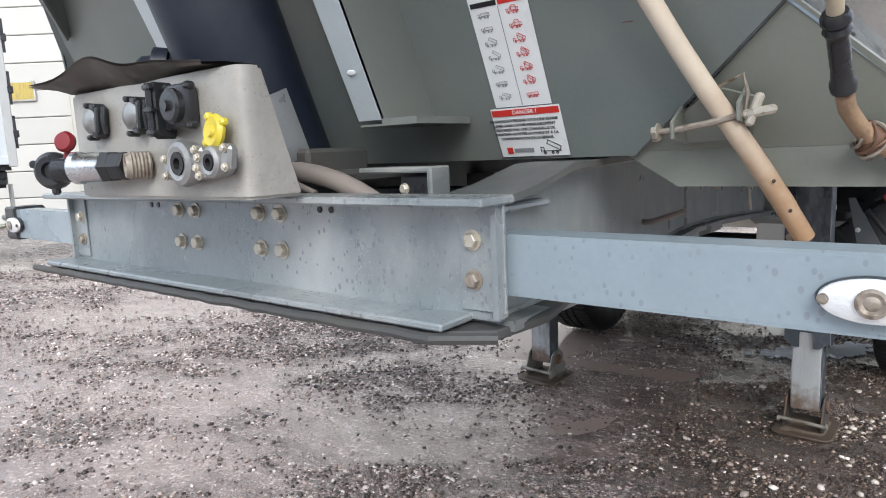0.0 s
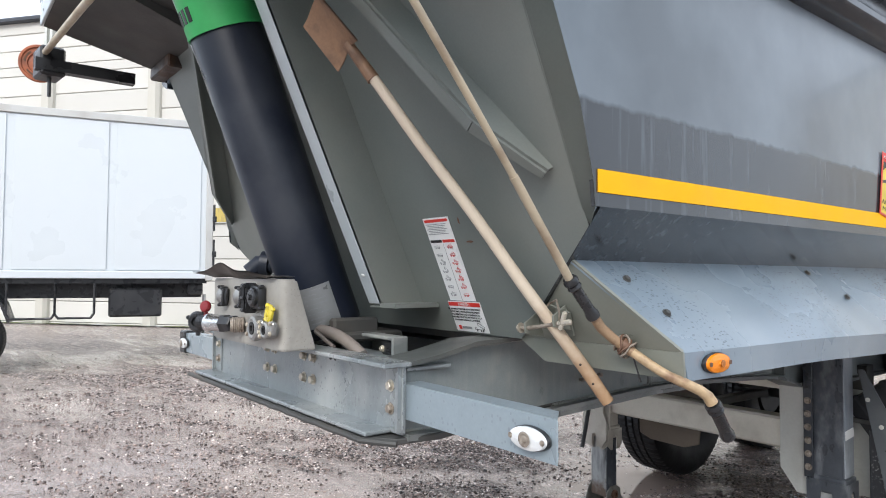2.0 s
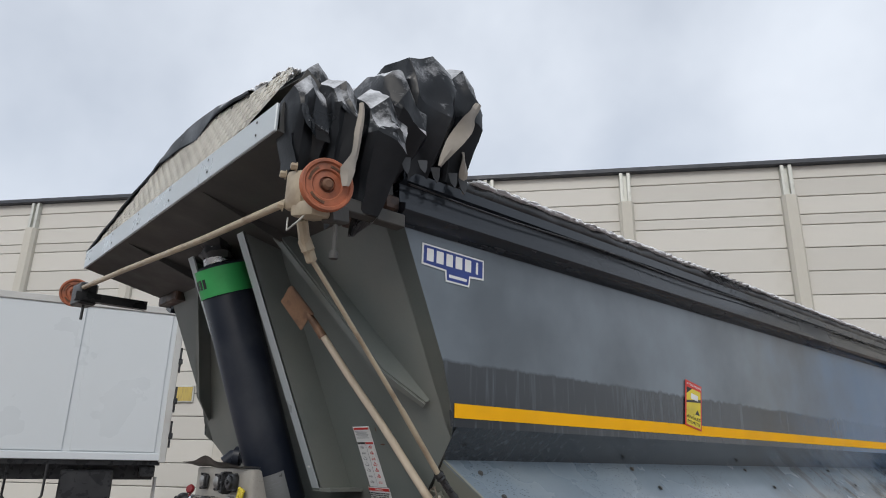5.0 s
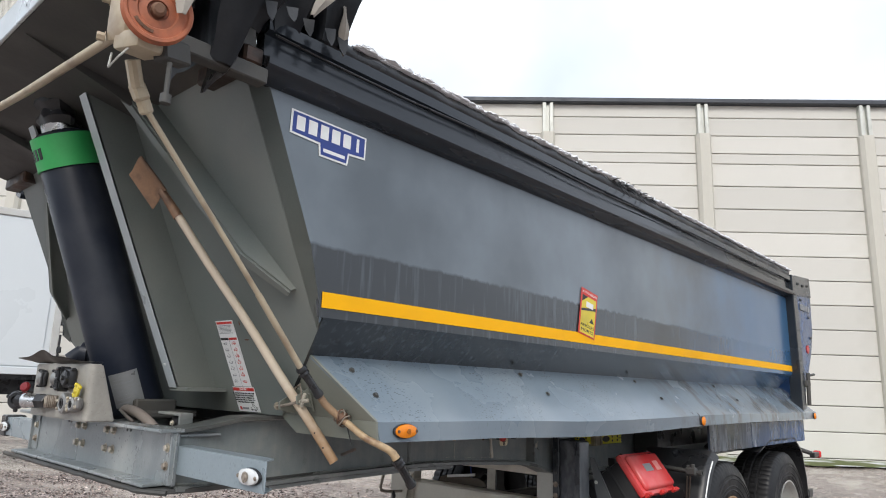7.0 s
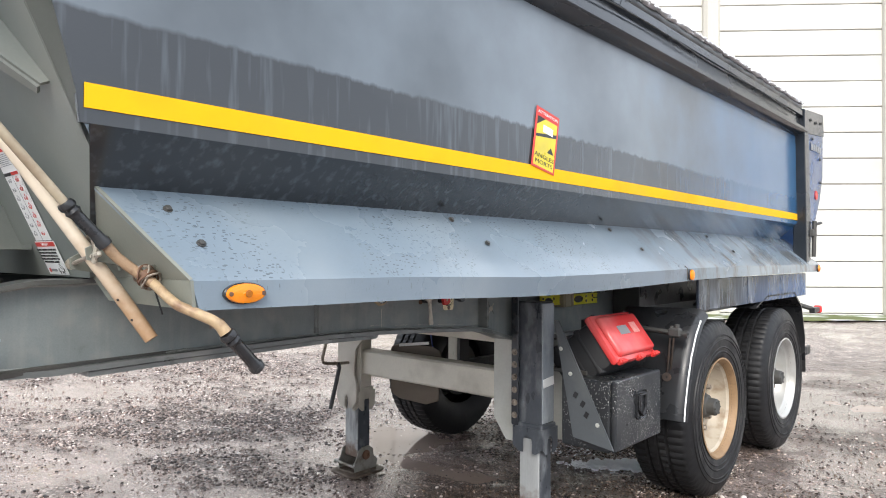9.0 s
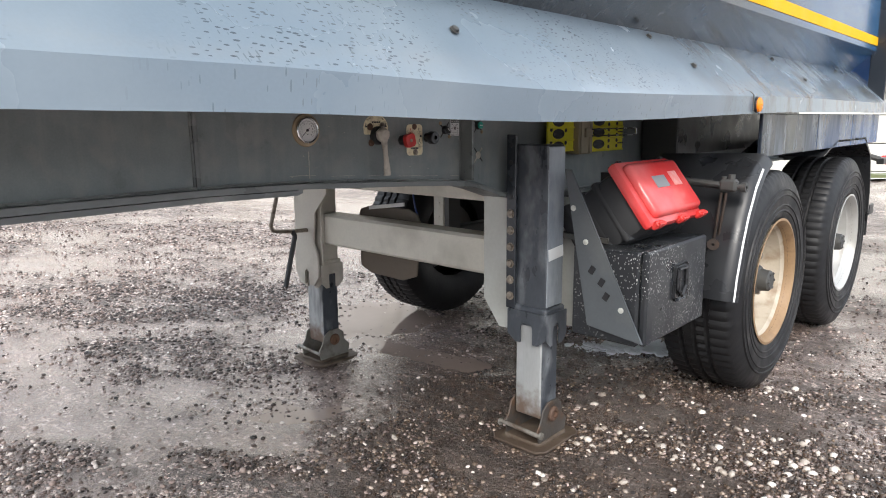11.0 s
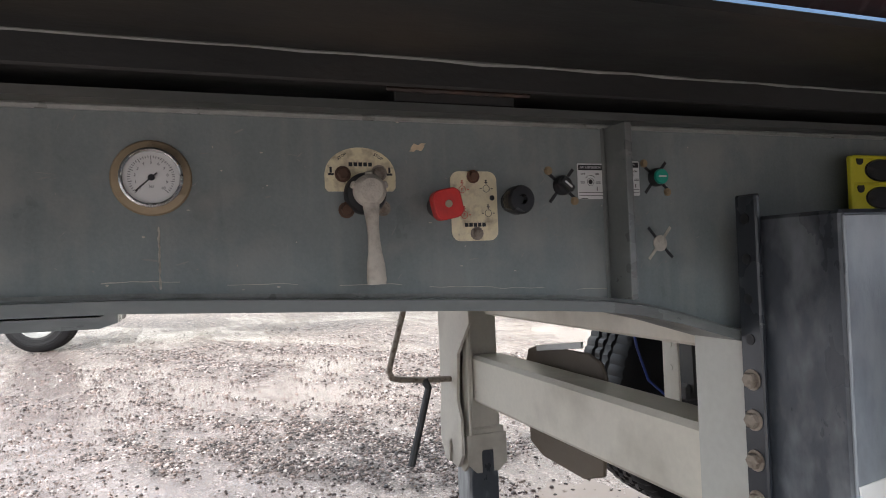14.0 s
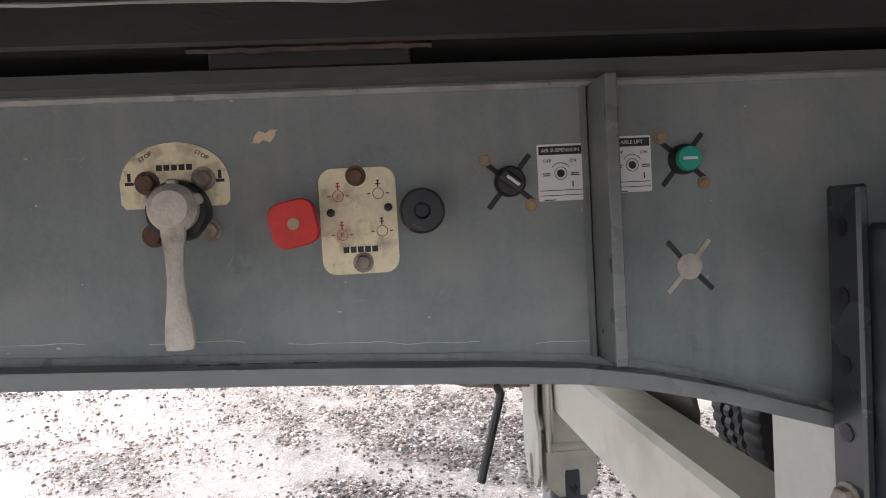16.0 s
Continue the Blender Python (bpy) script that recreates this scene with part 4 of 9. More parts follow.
def tpart(name, bm, mat, parent, label=""):
    bmesh.ops.transform(bm, matrix=TM, verts=bm.verts)
    bmesh.ops.recalc_face_normals(bm, faces=bm.faces)
    return part(name, bm, mat, parent, label)


bm = B()
span(bm, -8.2, -0.06, -2.5, -0.02, 1.52, 4.12)
cargo = tpart("cargo_box", bm, "truck_white", truck, "white insulated cargo box")
for k in range(6):
    bm = B()
    span(bm, -1.42 * (k + 1) + 0.07 - 0.12, -1.42 * k - 0.05 - 0.12, -0.03, 0.0, 1.62, 4.02, 0.003)
    tpart("side_panel", bm, "truck_white", cargo)
bm = B()
span(bm, -8.25, 0, -0.03, 0.02, 4.04, 4.16, 0.01)
tpart("top_rail", bm, "truck_grey", cargo)
bm = B()
span(bm, -8.25, 0, -0.03, 0.02, 1.48, 1.6, 0.01)
tpart("bottom_rail", bm, "truck_white", cargo)
bm = B()
span(bm, -0.08, 0.03, -2.5, 0.03, 1.45, 4.16, 0.01)
tpart("rear_frame", bm, "truck_grey", cargo, "grey aluminium rear frame")
for z in (1.9, 2.5, 3.2):
    bm = B()
    tube(bm, [(0.05, 0.0, z - 0.2), (0.05, 0.0, z + 0.25)], 0.018, 8)
    span(bm, 0.02, 0.09, -0.06, 0.04, z - 0.05, z + 0.05, 0.01)
    tpart("door_hinge", bm, "black_plastic", truck)
bm = B()
span(bm, -8.0, -0.1, -1.7, -1.55, 1.15, 1.45)
span(bm, -8.0, -0.1, -0.75, -0.6, 1.15, 1.45)
span(bm, -8.0, -0.05, -2.3, -0.08, 1.4, 1.48)
span(bm, -0.35, -0.1, -2.3, -0.2, 1.2, 1.4, 0.02)
tpart("chassis_frame", bm, "black_plastic", truck)
bm = B()
span(bm, -1.55, -0.75, -0.5, -0.1, 0.85, 1.32, 0.03)
tpart("side_box", bm, "black_plastic", truck, "black plastic storage box")
bm = B()
for x0, x1 in ((-2.95, -2.3), (-2.3, -1.75)):
    tube(bm, [(x0, -0.05, 1.4), (x0, -0.05, 0.92), (x0 + 0.05, -0.05, 0.85), (x1 - 0.05, -0.05, 0.85), (x1, -0.05, 0.92), (x1, -0.05, 1.4)], 0.02, 8)
tpart("side_guard", bm, "black_plastic", truck, "black tubular side guard")
bm = B()
tube(bm, [(-0.05, -2.3, 0.62), (-0.05, -0.15, 0.62)], 0.05, 10)
tube(bm, [(-0.05, -0.6, 0.62), (-0.05, -0.6, 1.2)], 0.03, 8)
tpart("bumper_bar", bm, "truck_grey", truck)


def wheel_meshes(rim, D=1.06, W=0.36, rimR=0.29, seg=64):
    """Tyre, rim and hub of a trailer wheel about the local z axis; z points outwards, outer face at 0."""
    R = D / 2
    bm = B()
    prof = [(rimR - 0.015, -0.03), (rimR + 0.02, -0.005), (rimR + 0.045, -0.002), (rimR + 0.048, 0.003), (rimR + 0.053, 0.003), (rimR + 0.056, 0.0), (rimR + 0.072, 0.002), (rimR + 0.075, 0.006), (rimR + 0.079, 0.006), (rimR + 0.082, 0.003), (rimR + 0.12, 0.006), (rimR + 0.123, 0.01), (rimR + 0.127, 0.01), (rimR + 0.13, 0.006), (R - 0.095, 0.004), (R - 0.092, 0.008), (R - 0.087, 0.008), (R - 0.083, 0.001), (R - 0.05, -0.008), (R - 0.015, -0.025), (R - 0.002, -0.045)]
    groove = [0.12, 0.18, 0.24]
    for gpos in groove:
        prof += [(R, -gpos + 0.012), (R - 0.014, -gpos + 0.006), (R - 0.014, -gpos - 0.006), (R, -gpos - 0.012)]
    prof += [(R - 0.002, -W + 0.045), (R - 0.015, -W + 0.025), (R - 0.08, -W), (rimR + 0.02, -W + 0.01), (rimR - 0.015, -W + 0.03)]
    turns = 216
    lathe(bm, prof, Matrix.Identity(4), turns)
    for v in bm.verts:
        r, z = math.hypot(v.co.x, v.co.y), v.co.z
        k = round(math.atan2(v.co.y, v.co.x) / (2 * math.pi) * turns) % turns
        near, far = -0.115 < z < -0.01, z < -W + 0.115
        if R - 0.016 < r and (near or far):
            if (k + (1 if far else 0)) % 3 == 0:
                v.co *= (R - 0.007) / R
                v.co.z = z
        elif r > R - 0.003 and (k + round(z * 90)) % 3 == 0:
            v.co *= (R - 0.009) / R
            v.co.z = z
    tyre = mesh_of("tyre", bm, "rubber")
    bm = B()
    lathe(bm, [(rimR + 0.012, -0.002), (rimR + 0.004, -0.002), (rimR - 0.004, -0.012), (rimR - 0.012, -0.03), (rimR - 0.016, -0.045), (rimR - 0.028, -0.06), (rimR - 0.034, -0.12), (rimR - 0.05, -0.15), (rimR - 0.07, -0.155), (0.19, -0.14), (0.145, -0.135), (0.14, -0.15), (0.0, -0.15)], Matrix.Identity(4), seg)
    rim_mesh = mesh_of("rim", bm, rim)
    bm = B()
    lathe(bm, [(rimR + 0.014, -0.001), (rimR + 0.003, 0.0005), (rimR - 0.006, -0.011), (rimR - 0.0145, -0.03), (rimR - 0.0185, -0.044), (rimR - 0.014, -0.046)], Matrix.Identity(4), seg)
    flange = mesh_of("rim_flange", bm, "rim_rust" if rim == "rim_cream" else rim)
    bm = B()
    lathe(bm, [(0.0, -0.02), (0.04, -0.02), (0.05, -0.028), (0.054, -0.07), (0.066, -0.075), (0.09, -0.13), (0.12, -0.145)], Matrix.Identity(4), 24)
    for k in range(6):
        a = 2 * math.pi * k / 6
        hexbolt(bm, (0.039 * math.cos(a), 0.039 * math.sin(a), -0.022), (0, 0, 1), 0.006, 0.007)
    hub = mesh_of("hub", bm, "underside")
    bm = B()
    hexbolt(bm, (0, 0, 0), (0, 0, 1), 0.016, 0.03)
    nut = mesh_of("wheel_nut", bm, "steel_bolt")
    bm = B()
    lathe(bm, [(0.0, -0.32), (0.21, -0.32), (0.21, -0.19), (0.18, -0.165), (0.0, -0.165)], Matrix.Identity(4), 28)
    drum = mesh_of("brake_drum", bm, "underside")
    return tyre, rim_mesh, hub, nut, drum, flange


def wheel(meshes, parent, m, label=""):
    tyre, rim_mesh, hub, nut, drum, flange = meshes
    w = part("wheel", tyre, None, parent, label, m)
    part("rim", rim_mesh, None, w, at=m)
    part("rim_flange", flange, None, w, at=m)
    part("hub", hub, None, w, at=m)
    part("brake_drum", drum, None, w, at=m)
    for k in range(10):
        a = 2 * math.pi * k / 10
        part("wheel_nut", nut, None, w, at=m @ Matrix.Translation((0.157 * math.cos(a), 0.157 * math.sin(a), -0.137)))
    return w


CREAM, SILVER = wheel_meshes("rim_cream"), wheel_meshes("rim_silver")
wheel(SILVER, truck, TM @ Matrix.Translation((-3.5, -0.05, 0.53)) @ Matrix.Rotation(radians(-90), 4, "X"), "black tyre on a silver rim")
bm = B()
prism(bm, [(-4.3, 0.8), (-4.2, 1.1), (-4.0, 1.25), (-3.2, 1.25), (-3.0, 1.1), (-2.9, 0.8), (-2.93, 0.8), (-3.03, 1.08), (-3.22, 1.22), (-3.98, 1.22), (-4.17, 1.08), (-4.27, 0.8)], "y", -0.6, -0.04)
tpart("mudguard", bm, "black_plastic", truck)

# ---- semi-trailer: chassis ----
trailer = thing("semi_trailer", (CX, 3.4, 0), "dark grey two-axle tipper semi-trailer chassis standing on its landing legs", "trailer")


def mx(x):
    return 2 * CX - x


bm = B()
span(bm, -1.93, -0.55, 0.885, 0.9, 1.15, 1.33)
span(bm, -1.97, -0.53, 0.82, 0.906, 1.325, 1.338, 0.003)
span(bm, -1.97, -0.60, 0.808, 0.9, 1.146, 1.158, 0.003)
cross = part("front_crossmember", bm, "galv_warm", trailer, "wet galvanised channel beam with bolt heads")
for x in (-0.545, -1.935):
    bm = B()
    span(bm, x - 0.005, x + 0.005, 0.868, 0.893, 1.158, 1.326)
    part("end_rib", bm, "galv_warm", cross)
bm = B()
span(bm, -1.93, -0.56, 0.907, 1.06, 1.308, 1.32, 0.003)
part("deck_plate", bm, "galv_warm", cross)
for x in (-1.40, -1.335, -1.108, -1.043):
    for z in (1.3, 1.23):
        bm = B()
        hexbolt(bm, (x, 0.885, z), (0, -1, 0), 0.013, 0.014)
        part("bolt", bm, "bolt_bright", cross)
for x in (-1.52, -1.49, -0.93, -0.9):
    bm = B()
    lathe(bm, [(0, 0), (0.006, 0), (0.006, 0.002), (0, 0.002)], facing((x, 0.885, 1.31), (0, -1, 0)), 10)
    part("bolt_hole", bm, "black_print", cross)
for s in (0, 1):
    f = (lambda x: x) if not s else mx
    bm = B()
    x0, x1 = sorted((f(-0.535), f(-0.615)))
    span(bm, x0, x1, 0.880, 0.8845, 1.165, 1.325, 0.001)
    gp = part("end_plate", bm, "galv_warm", trailer)
    for z in (1.212, 1.272):
        bm = B()
        hexbolt(bm, (f(-0.59), 0.880, z), (0, -1, 0), 0.012, 0.012)
        part("bolt", bm, "bolt_bright" if z > 1.25 else "steel_bolt", gp)
    bm = B()
    x0, x1 = sorted((f(-0.02), f(-0.56)))
    # channel open to the rear, flanges cut at a slant
    span(bm, x0, x1, 0.895, 0.9, 1.192, 1.278, 0.002)
    for zz in (1.276, 1.19):
        prism(bm, [(f(-0.02), 0.8955), (f(-0.56), 0.8955), (f(-0.56), 0.955), (f(-0.07), 0.955)], "z", zz, zz + 0.005)
    bar = part("side_bar", bm, "galvanised", trailer, "wet galvanised channel bar")
    if s:
        bm = B()
        span(bm, f(-0.02) - 0.012, f(-0.02) + 0.07, 0.888, 0.982, 1.183, 1.288, 0.006)
        part("end_cap", bm, "black_plastic", bar)
    lm = facing((f(-0.088), 0.894, 1.232), (0, -1, 0)) @ Matrix.Diagonal((1, 0.46, 1, 1))
    bm = B()
    lathe(bm, [(0, 0), (0.0545, 0), (0.0545, 0.006), (0.0525, 0.01), (0, 0.01)], lm, 36)
    lamp = part("marker_lamp", bm, "black_plastic", trailer, "oval clear front marker lamp")
    bm = B()
    lathe(bm, [(0.052, 0.009), (0.05, 0.016), (0.035, 0.02), (0, 0.021)], lm, 36)
    part("lens", bm, "clear_lens", lamp)
    bm = B()
    m2 = facing((f(-0.088), 0.873, 1.232), (0, -1, 0))
    lathe(bm, [(0.014, 0), (0.016, 0.003), (0.012, 0.004), (0.008, 0.002), (0.004, 0.004), (0, 0.004)], m2, 20)
    part("lamp_centre", bm, "steel_bolt", lamp)
    for dx in (-0.045, 0.045):
        bm = B()
        hexbolt(bm, (f(-0.088) + dx, 0.877, 1.232), (0, -1, 0), 0.0045, 0.004)
        part("lamp_screw", bm, "steel_bolt", lamp)
# coupling plate with its upturned worn front edge
bm = B()
prism(bm, [(-1.93, 0.82), (-0.62, 0.82), (-0.545, 0.87), (-0.53, 1.0), (-0.6, 1.3), (-0.71, 2.0), (mx(-0.71), 2.0), (mx(-0.6), 1.3), (mx(-0.5), 0.95), (-2.03, 0.84)], "z", 1.126, 1.142, 0.003)
part("coupling_plate", bm, "underside", trailer, "greasy steel coupling plate")
bm = B()
pts = [(-2.04 + 1.42 * i / 40, 0.806 + 0.003 * noise.noise((i * 0.7, 1, 0)), 1.135 + 0.004 * noise.noise((i * 0.9, 0, 3))) for i in range(41)]
tube(bm, pts + [(-0.545, 0.87, 1.13)], 0.009, 8)
part("plate_edge", bm, "underside", trailer, "worn dark plate edge")
# two long main beams: web, flanges, stiffeners
BOT = [(0.9, 1.15), (1.2, 1.132), (1.6, 1.134), (2.2, 1.13), (2.5, 1.124), (2.9, 1.102), (3.1, 1.089), (3.18, 1.082), (3.25, 1.07), (3.32, 1.053), (3.46, 1.01), (3.6, 0.995), (3.7, 0.99), (6.95, 1.0)]
TOP = [(0.9, 1.325), (1.0, 1.335), (1.16, 1.362), (1.6, 1.366), (2.2, 1.366), (6.95, 1.366)]


def web_x(y):
    """The webs spread towards the front crossmember."""
    return -0.72 + 0.15 * max(0.0, (2.2 - y) / 1.3)


def ribbon(bm, line, f, inner, outer, th):
    """A flange that follows the web: a thick strip along (y, z) points."""
    rows = []
    for y, z in line:
        a, b = f(web_x(y) + outer), f(web_x(y) - inner)
        rows.append([bm.verts.new(p) for p in ((a, y, z), (b, y, z), (b, y, z + th), (a, y, z + th))])
    fs = [bm.faces.new(rows[0]), bm.faces.new(rows[-1][::-1])]
    for r, q in zip(rows, rows[1:]):
        for k in range(4):
            fs.append(bm.faces.new((r[k], r[(k + 1) % 4], q[(k + 1) % 4], q[k])))
    bmesh.ops.recalc_face_normals(bm, faces=fs)


for s in (0, 1):
    f = (lambda x: x) if not s else mx
    bm = B()
    ys = sorted({y for y, _ in BOT} | {y for y, _ in TOP})

    def level(line, y):
        for (ya, za), (yb, zb) in zip(line, line[1:]):
            if ya <= y <= yb:
                return za + (zb - za) * (y - ya) / (yb - ya)
    rows = []
    for y in ys:
        lo, hi, x = level(BOT, y), level(TOP, y), web_x(y)
        rows.append([bm.verts.new(p) for p in ((f(x), y, lo), (f(x), y, hi), (f(x - 0.012), y, hi), (f(x - 0.012), y, lo))])
    fs = [bm.faces.new(rows[0]), bm.faces.new(rows[-1][::-1])]
    for r, q in zip(rows, rows[1:]):
        for k in range(4):
            fs.append(bm.faces.new((r[k], r[(k + 1) % 4], q[(k + 1) % 4], q[k])))
    bmesh.ops.recalc_face_normals(bm, faces=fs)
    web = part("main_beam", bm, "panel_paint", trailer, "dark grey deep steel main beam")
    # one steel beam; its top flange takes a darker paint than the bottom one
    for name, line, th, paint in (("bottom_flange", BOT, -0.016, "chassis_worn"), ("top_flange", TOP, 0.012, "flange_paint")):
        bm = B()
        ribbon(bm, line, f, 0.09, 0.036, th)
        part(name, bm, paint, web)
    bm = B()
    ribbon(bm, [(1.3, 1.113), (1.6, 1.115), (2.2, 1.111), (2.47, 1.106), (2.49, 1.112)], f, 0.08, 0.03, -0.014)
    part("doubler_plate", bm, "chassis_worn", web)
    for y, zb in ((2.19, 1.13), (3.212, 1.085), (5.0, 1.0), (6.2, 1.0)):
        bm = B()
        o = 0.056 if 3 < y < 4 else 0.042 if y > 3 else 0.006
        prism(bm, [(f(web_x(y)), zb), (f(web_x(y) + o), zb), (f(web_x(y) + o), 1.36), (f(web_x(y)), 1.36)], "y", y - 0.006, y + 0.006, 0.001)
        tube(bm, [(f(web_x(y) + 0.001), y - 0.01, zb), (f(web_x(y) + 0.001), y - 0.01, 1.36)], 0.004, 6)
        part("stiffener", bm, "chassis_worn", web)
    bm = B()
    for line, dz in ((BOT, 0.003), (TOP, -0.003)):
        pts = []
        for (ya, za), (yb, zb) in zip(line, line[1:]):
            for k in range(12):
                y = ya + (yb - ya) * k / 12
                pts.append((f(web_x(y) + 0.001 + 0.0015 * noise.noise((y * 40, dz * 900, 0))), y, za + (zb - za) * k / 12 + dz))
        tube(bm, pts, 0.005, 6)
    part("weld_seam", bm, "weld", web)
for y in (1.6, 2.5, 4.2, 5.3, 6.8):
    bm = B()
    span(bm, mx(-0.73), -0.735, y - 0.06, y + 0.06, 1.05 if y > 3 else 1.16, 1.3)
    part("crossmember", bm, "underside", trailer)
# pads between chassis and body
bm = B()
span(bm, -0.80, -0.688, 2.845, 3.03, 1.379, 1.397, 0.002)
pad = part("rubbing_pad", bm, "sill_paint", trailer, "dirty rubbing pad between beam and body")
bm = B()
tube(bm, [(-0.676, 2.83 + 0.0115 * i, 1.394 + 0.002 * noise.noise((i * 1.1, 2, 0))) for i in range(20)], [0.0035 + 0.002 * abs(noise.noise((i * 0.9, 5, 0))) for i in range(20)], 6)
part("rust_edge", bm, "rust_dark", pad)
# suspension hangers, and black sheets added over the wheels to hide the bright web
for s in (0, 1):
    f = (lambda x: x) if not s else mx
    bm = B()
    span(bm, f(-0.708), f(-0.52), 4.6, 4.612, 0.98, 1.36, 0.003)
    span(bm, f(-0.708), f(-0.64), 4.613, 4.72, 0.98, 1.36, 0.003)
    part("suspension_hanger", bm, "underside", trailer, "dark steel suspension hanger")
    bm = B()
    span(bm, f(-0.527), f(-0.52), 4.613, 6.6, 1.12, 1.37, 0.002)
    part("inner_guard", bm, "black_plastic", trailer, "black sheet added over the wheels to hide the bright beam")
# axles
bm = B()
for y in (4.70, 6.06):
    tube(bm, [(-0.3, y, 0.53), (mx(-0.3), y, 0.53)], 0.065, 14)
    for x in (-0.72, mx(-0.72)):
        span(bm, x - 0.04, x + 0.04, y - 0.5, y + 0.5, 0.62, 0.68, 0.01)
        span(bm, x - 0.05, x + 0.05, y - 0.48, y - 0.38, 0.65, 1.05)
        lathe(bm, [(0, 0), (0.11, 0), (0.13, 0.08), (0.11, 0.2), (0, 0.2)], Matrix.Translation((x, y + 0.35, 0.7)), 18)
part("axle", bm, "underside", trailer)
for i, y in enumerate((4.70, 6.06)):
    wheel(CREAM if i == 0 else SILVER, trailer, facing((-0.04, y, 0.53), (1, 0, 0)), "wet black tyre on a rust-stained cream rim" if i == 0 else "wet black tyre on a pale silver rim")
    wheel(SILVER, trailer, facing((mx(-0.04), y, 0.53), (-1, 0, 0)), "wet black tyre on a pale silver rim")


for s in (0, 1):
    f = (lambda x: x) if not s else mx
    x0, x1 = f(-0.06), f(-0.5)
    bm = B()
    # front guard: a curved sheet over the tyre whose outer edge rolls down round a corner
    x0 = f(-0.02)
    edge = [(4.085, 0.56), (4.1, 0.65), (4.135, 0.77), (4.18, 0.89), (4.25, 1.01), (4.32, 1.085), (4.4, 1.13), (4.5, 1.15), (4.62, 1.16), (4.9, 1.165), (5.2, 1.1)]
    out = 1 if not s else -1
    cols = []
    edge = edge[5:] if s else edge[:7]
    for k, (y, z) in enumerate(edge):
        ya, za = edge[max(k - 1, 0)]
        yb, zb = edge[min(k + 1, len(edge) - 1)]
        t_ = Vector((0, yb - ya, zb - za)).normalized()
        n_ = Vector((0, t_.z, -t_.y))
        col = [Vector((x1, y, z)), Vector((x0 - out * 0.05, y, z)) - n_ * 0.012]
        col += [Vector((x0 - out * 0.05 * (1 - math.sin(radians(a))), y, z)) + n_ * (0.045 * (1 - math.cos(radians(a))) - 0.012) for a in (25, 50, 75, 90)]
        cols.append(col)
    rows = [[bm.verts.new(p) for p in c_] for c_ in cols]
    fs = []
    for r, q in zip(rows, rows[1:]):
        for k in range(len(r) - 1):
            fs.append(bm.faces.new((r[k], r[k + 1], q[k + 1], q[k])))
    bmesh.ops.recalc_face_normals(bm, faces=fs)
    bmesh.ops.solidify(bm, geom=fs, thickness=0.01)
    for f_ in bm.faces:
        f_.smooth = True
    mg = part("mudguard", bm, "mud_brown" if s else "black_plastic", trailer, "mud-caked brown mudguard" if s else "black plastic mudguard with a rounded edge")
    if not s:
        bm = B()
        tube(bm, [(x0 - out * 0.002, y + 0.008, z) for y, z in edge[:6]], 0.0065, 8)
        part("white_edge_strip", bm, "white", mg)
    x0 = f(-0.06)
    bm = B()
    outer = [(5.45, 1.1), (5.7, 1.17), (6.4, 1.17), (6.62, 1.05), (6.72, 0.8), (6.74, 0.5)]
    prism(bm, outer + [(y - 0.012, z - 0.012) for y, z in outer[::-1]], "x", x0, x1)
    part("mudguard", bm, "black_plastic", trailer, "black plastic rear mudguard with flap")
    bm = B()
    span(bm, x0 - 0.02, x0 + 0.0, 6.76, 6.9, 0.62, 0.7, 0.01)
    part("flap_bracket", bm, "black_plastic", trailer)
    # rear side skirt panel, three plates
    for k in range(3):
        bm = B()
        span(bm, f(-0.075), f(-0.06), (4.4 if k == 0 else 4.522 + 0.745 * k), 5.255 + 0.745 * k, 1.13, 1.315, 0.003)
        part("skirt_panel", bm, "skirt_paint", trailer, "wet skirt panel with blue and pale reflections in its colour")
bm = B()
tube(bm, [(-0.4, 4.12, 1.05), (-0.2, 4.12, 1.038), (-0.035, 4.13, 1.025)], 0.013, 8)
tube(bm, [(-0.35, 4.14, 1.03), (-0.12, 4.14, 1.02)], 0.008, 8)
box(bm, (-0.085, 4.13, 1.03), (0.07, 0.045, 0.05), None, 0.01)
tube(bm, [(-0.075, 4.13, 1.03), (-0.075, 4.13, 1.075)], 0.014, 8)
tube(bm, [(-0.105, 4.13, 1.03), (-0.105, 4.13, 1.065)], 0.011, 8)
lathe(bm, [(0.008, 0), (0.02, 0), (0.02, 0.02), (0.008, 0.02)], facing((-0.035, 4.13, 1.025), (1, 0, 0)), 14)
tube(bm, [(-0.1, 4.13, 1.03), (-0.1, 4.27, 1.02)], 0.01, 8)
gb = part("guard_bracket", bm, "underside", trailer, "dark rusty bracket with a hanging link")
bm = B()
tube(bm, [(-0.108, 4.115, 1.0), (-0.118, 4.12, 0.9), (-0.132, 4.13, 0.79)], 0.006, 8)
tube(bm, [(-0.092, 4.125, 1.0), (-0.104, 4.13, 0.9), (-0.12, 4.14, 0.79)], 0.006, 8)
part("hanging_link", bm, "rust_dark", gb)
bm = B()
lathe(bm, [(0.006, 0), (0.024, 0), (0.024, 0.016), (0.006, 0.016)], facing((-0.128, 4.12, 0.785), (0.3, -1, 0)), 14)
part("link_eye", bm, "rust_dark", gb)
bm = B()
span(bm, -0.09, -0.045, 6.98, 7.16, 0.965, 1.01, 0.006)
rl = part("rear_lamp", bm, "black_plastic", trailer)
bm = B()
span(bm, -0.1, -0.035, 7.16, 7.2, 0.955, 1.02, 0.012)
part("lens", bm, "red_plastic", rl)
bm = B()
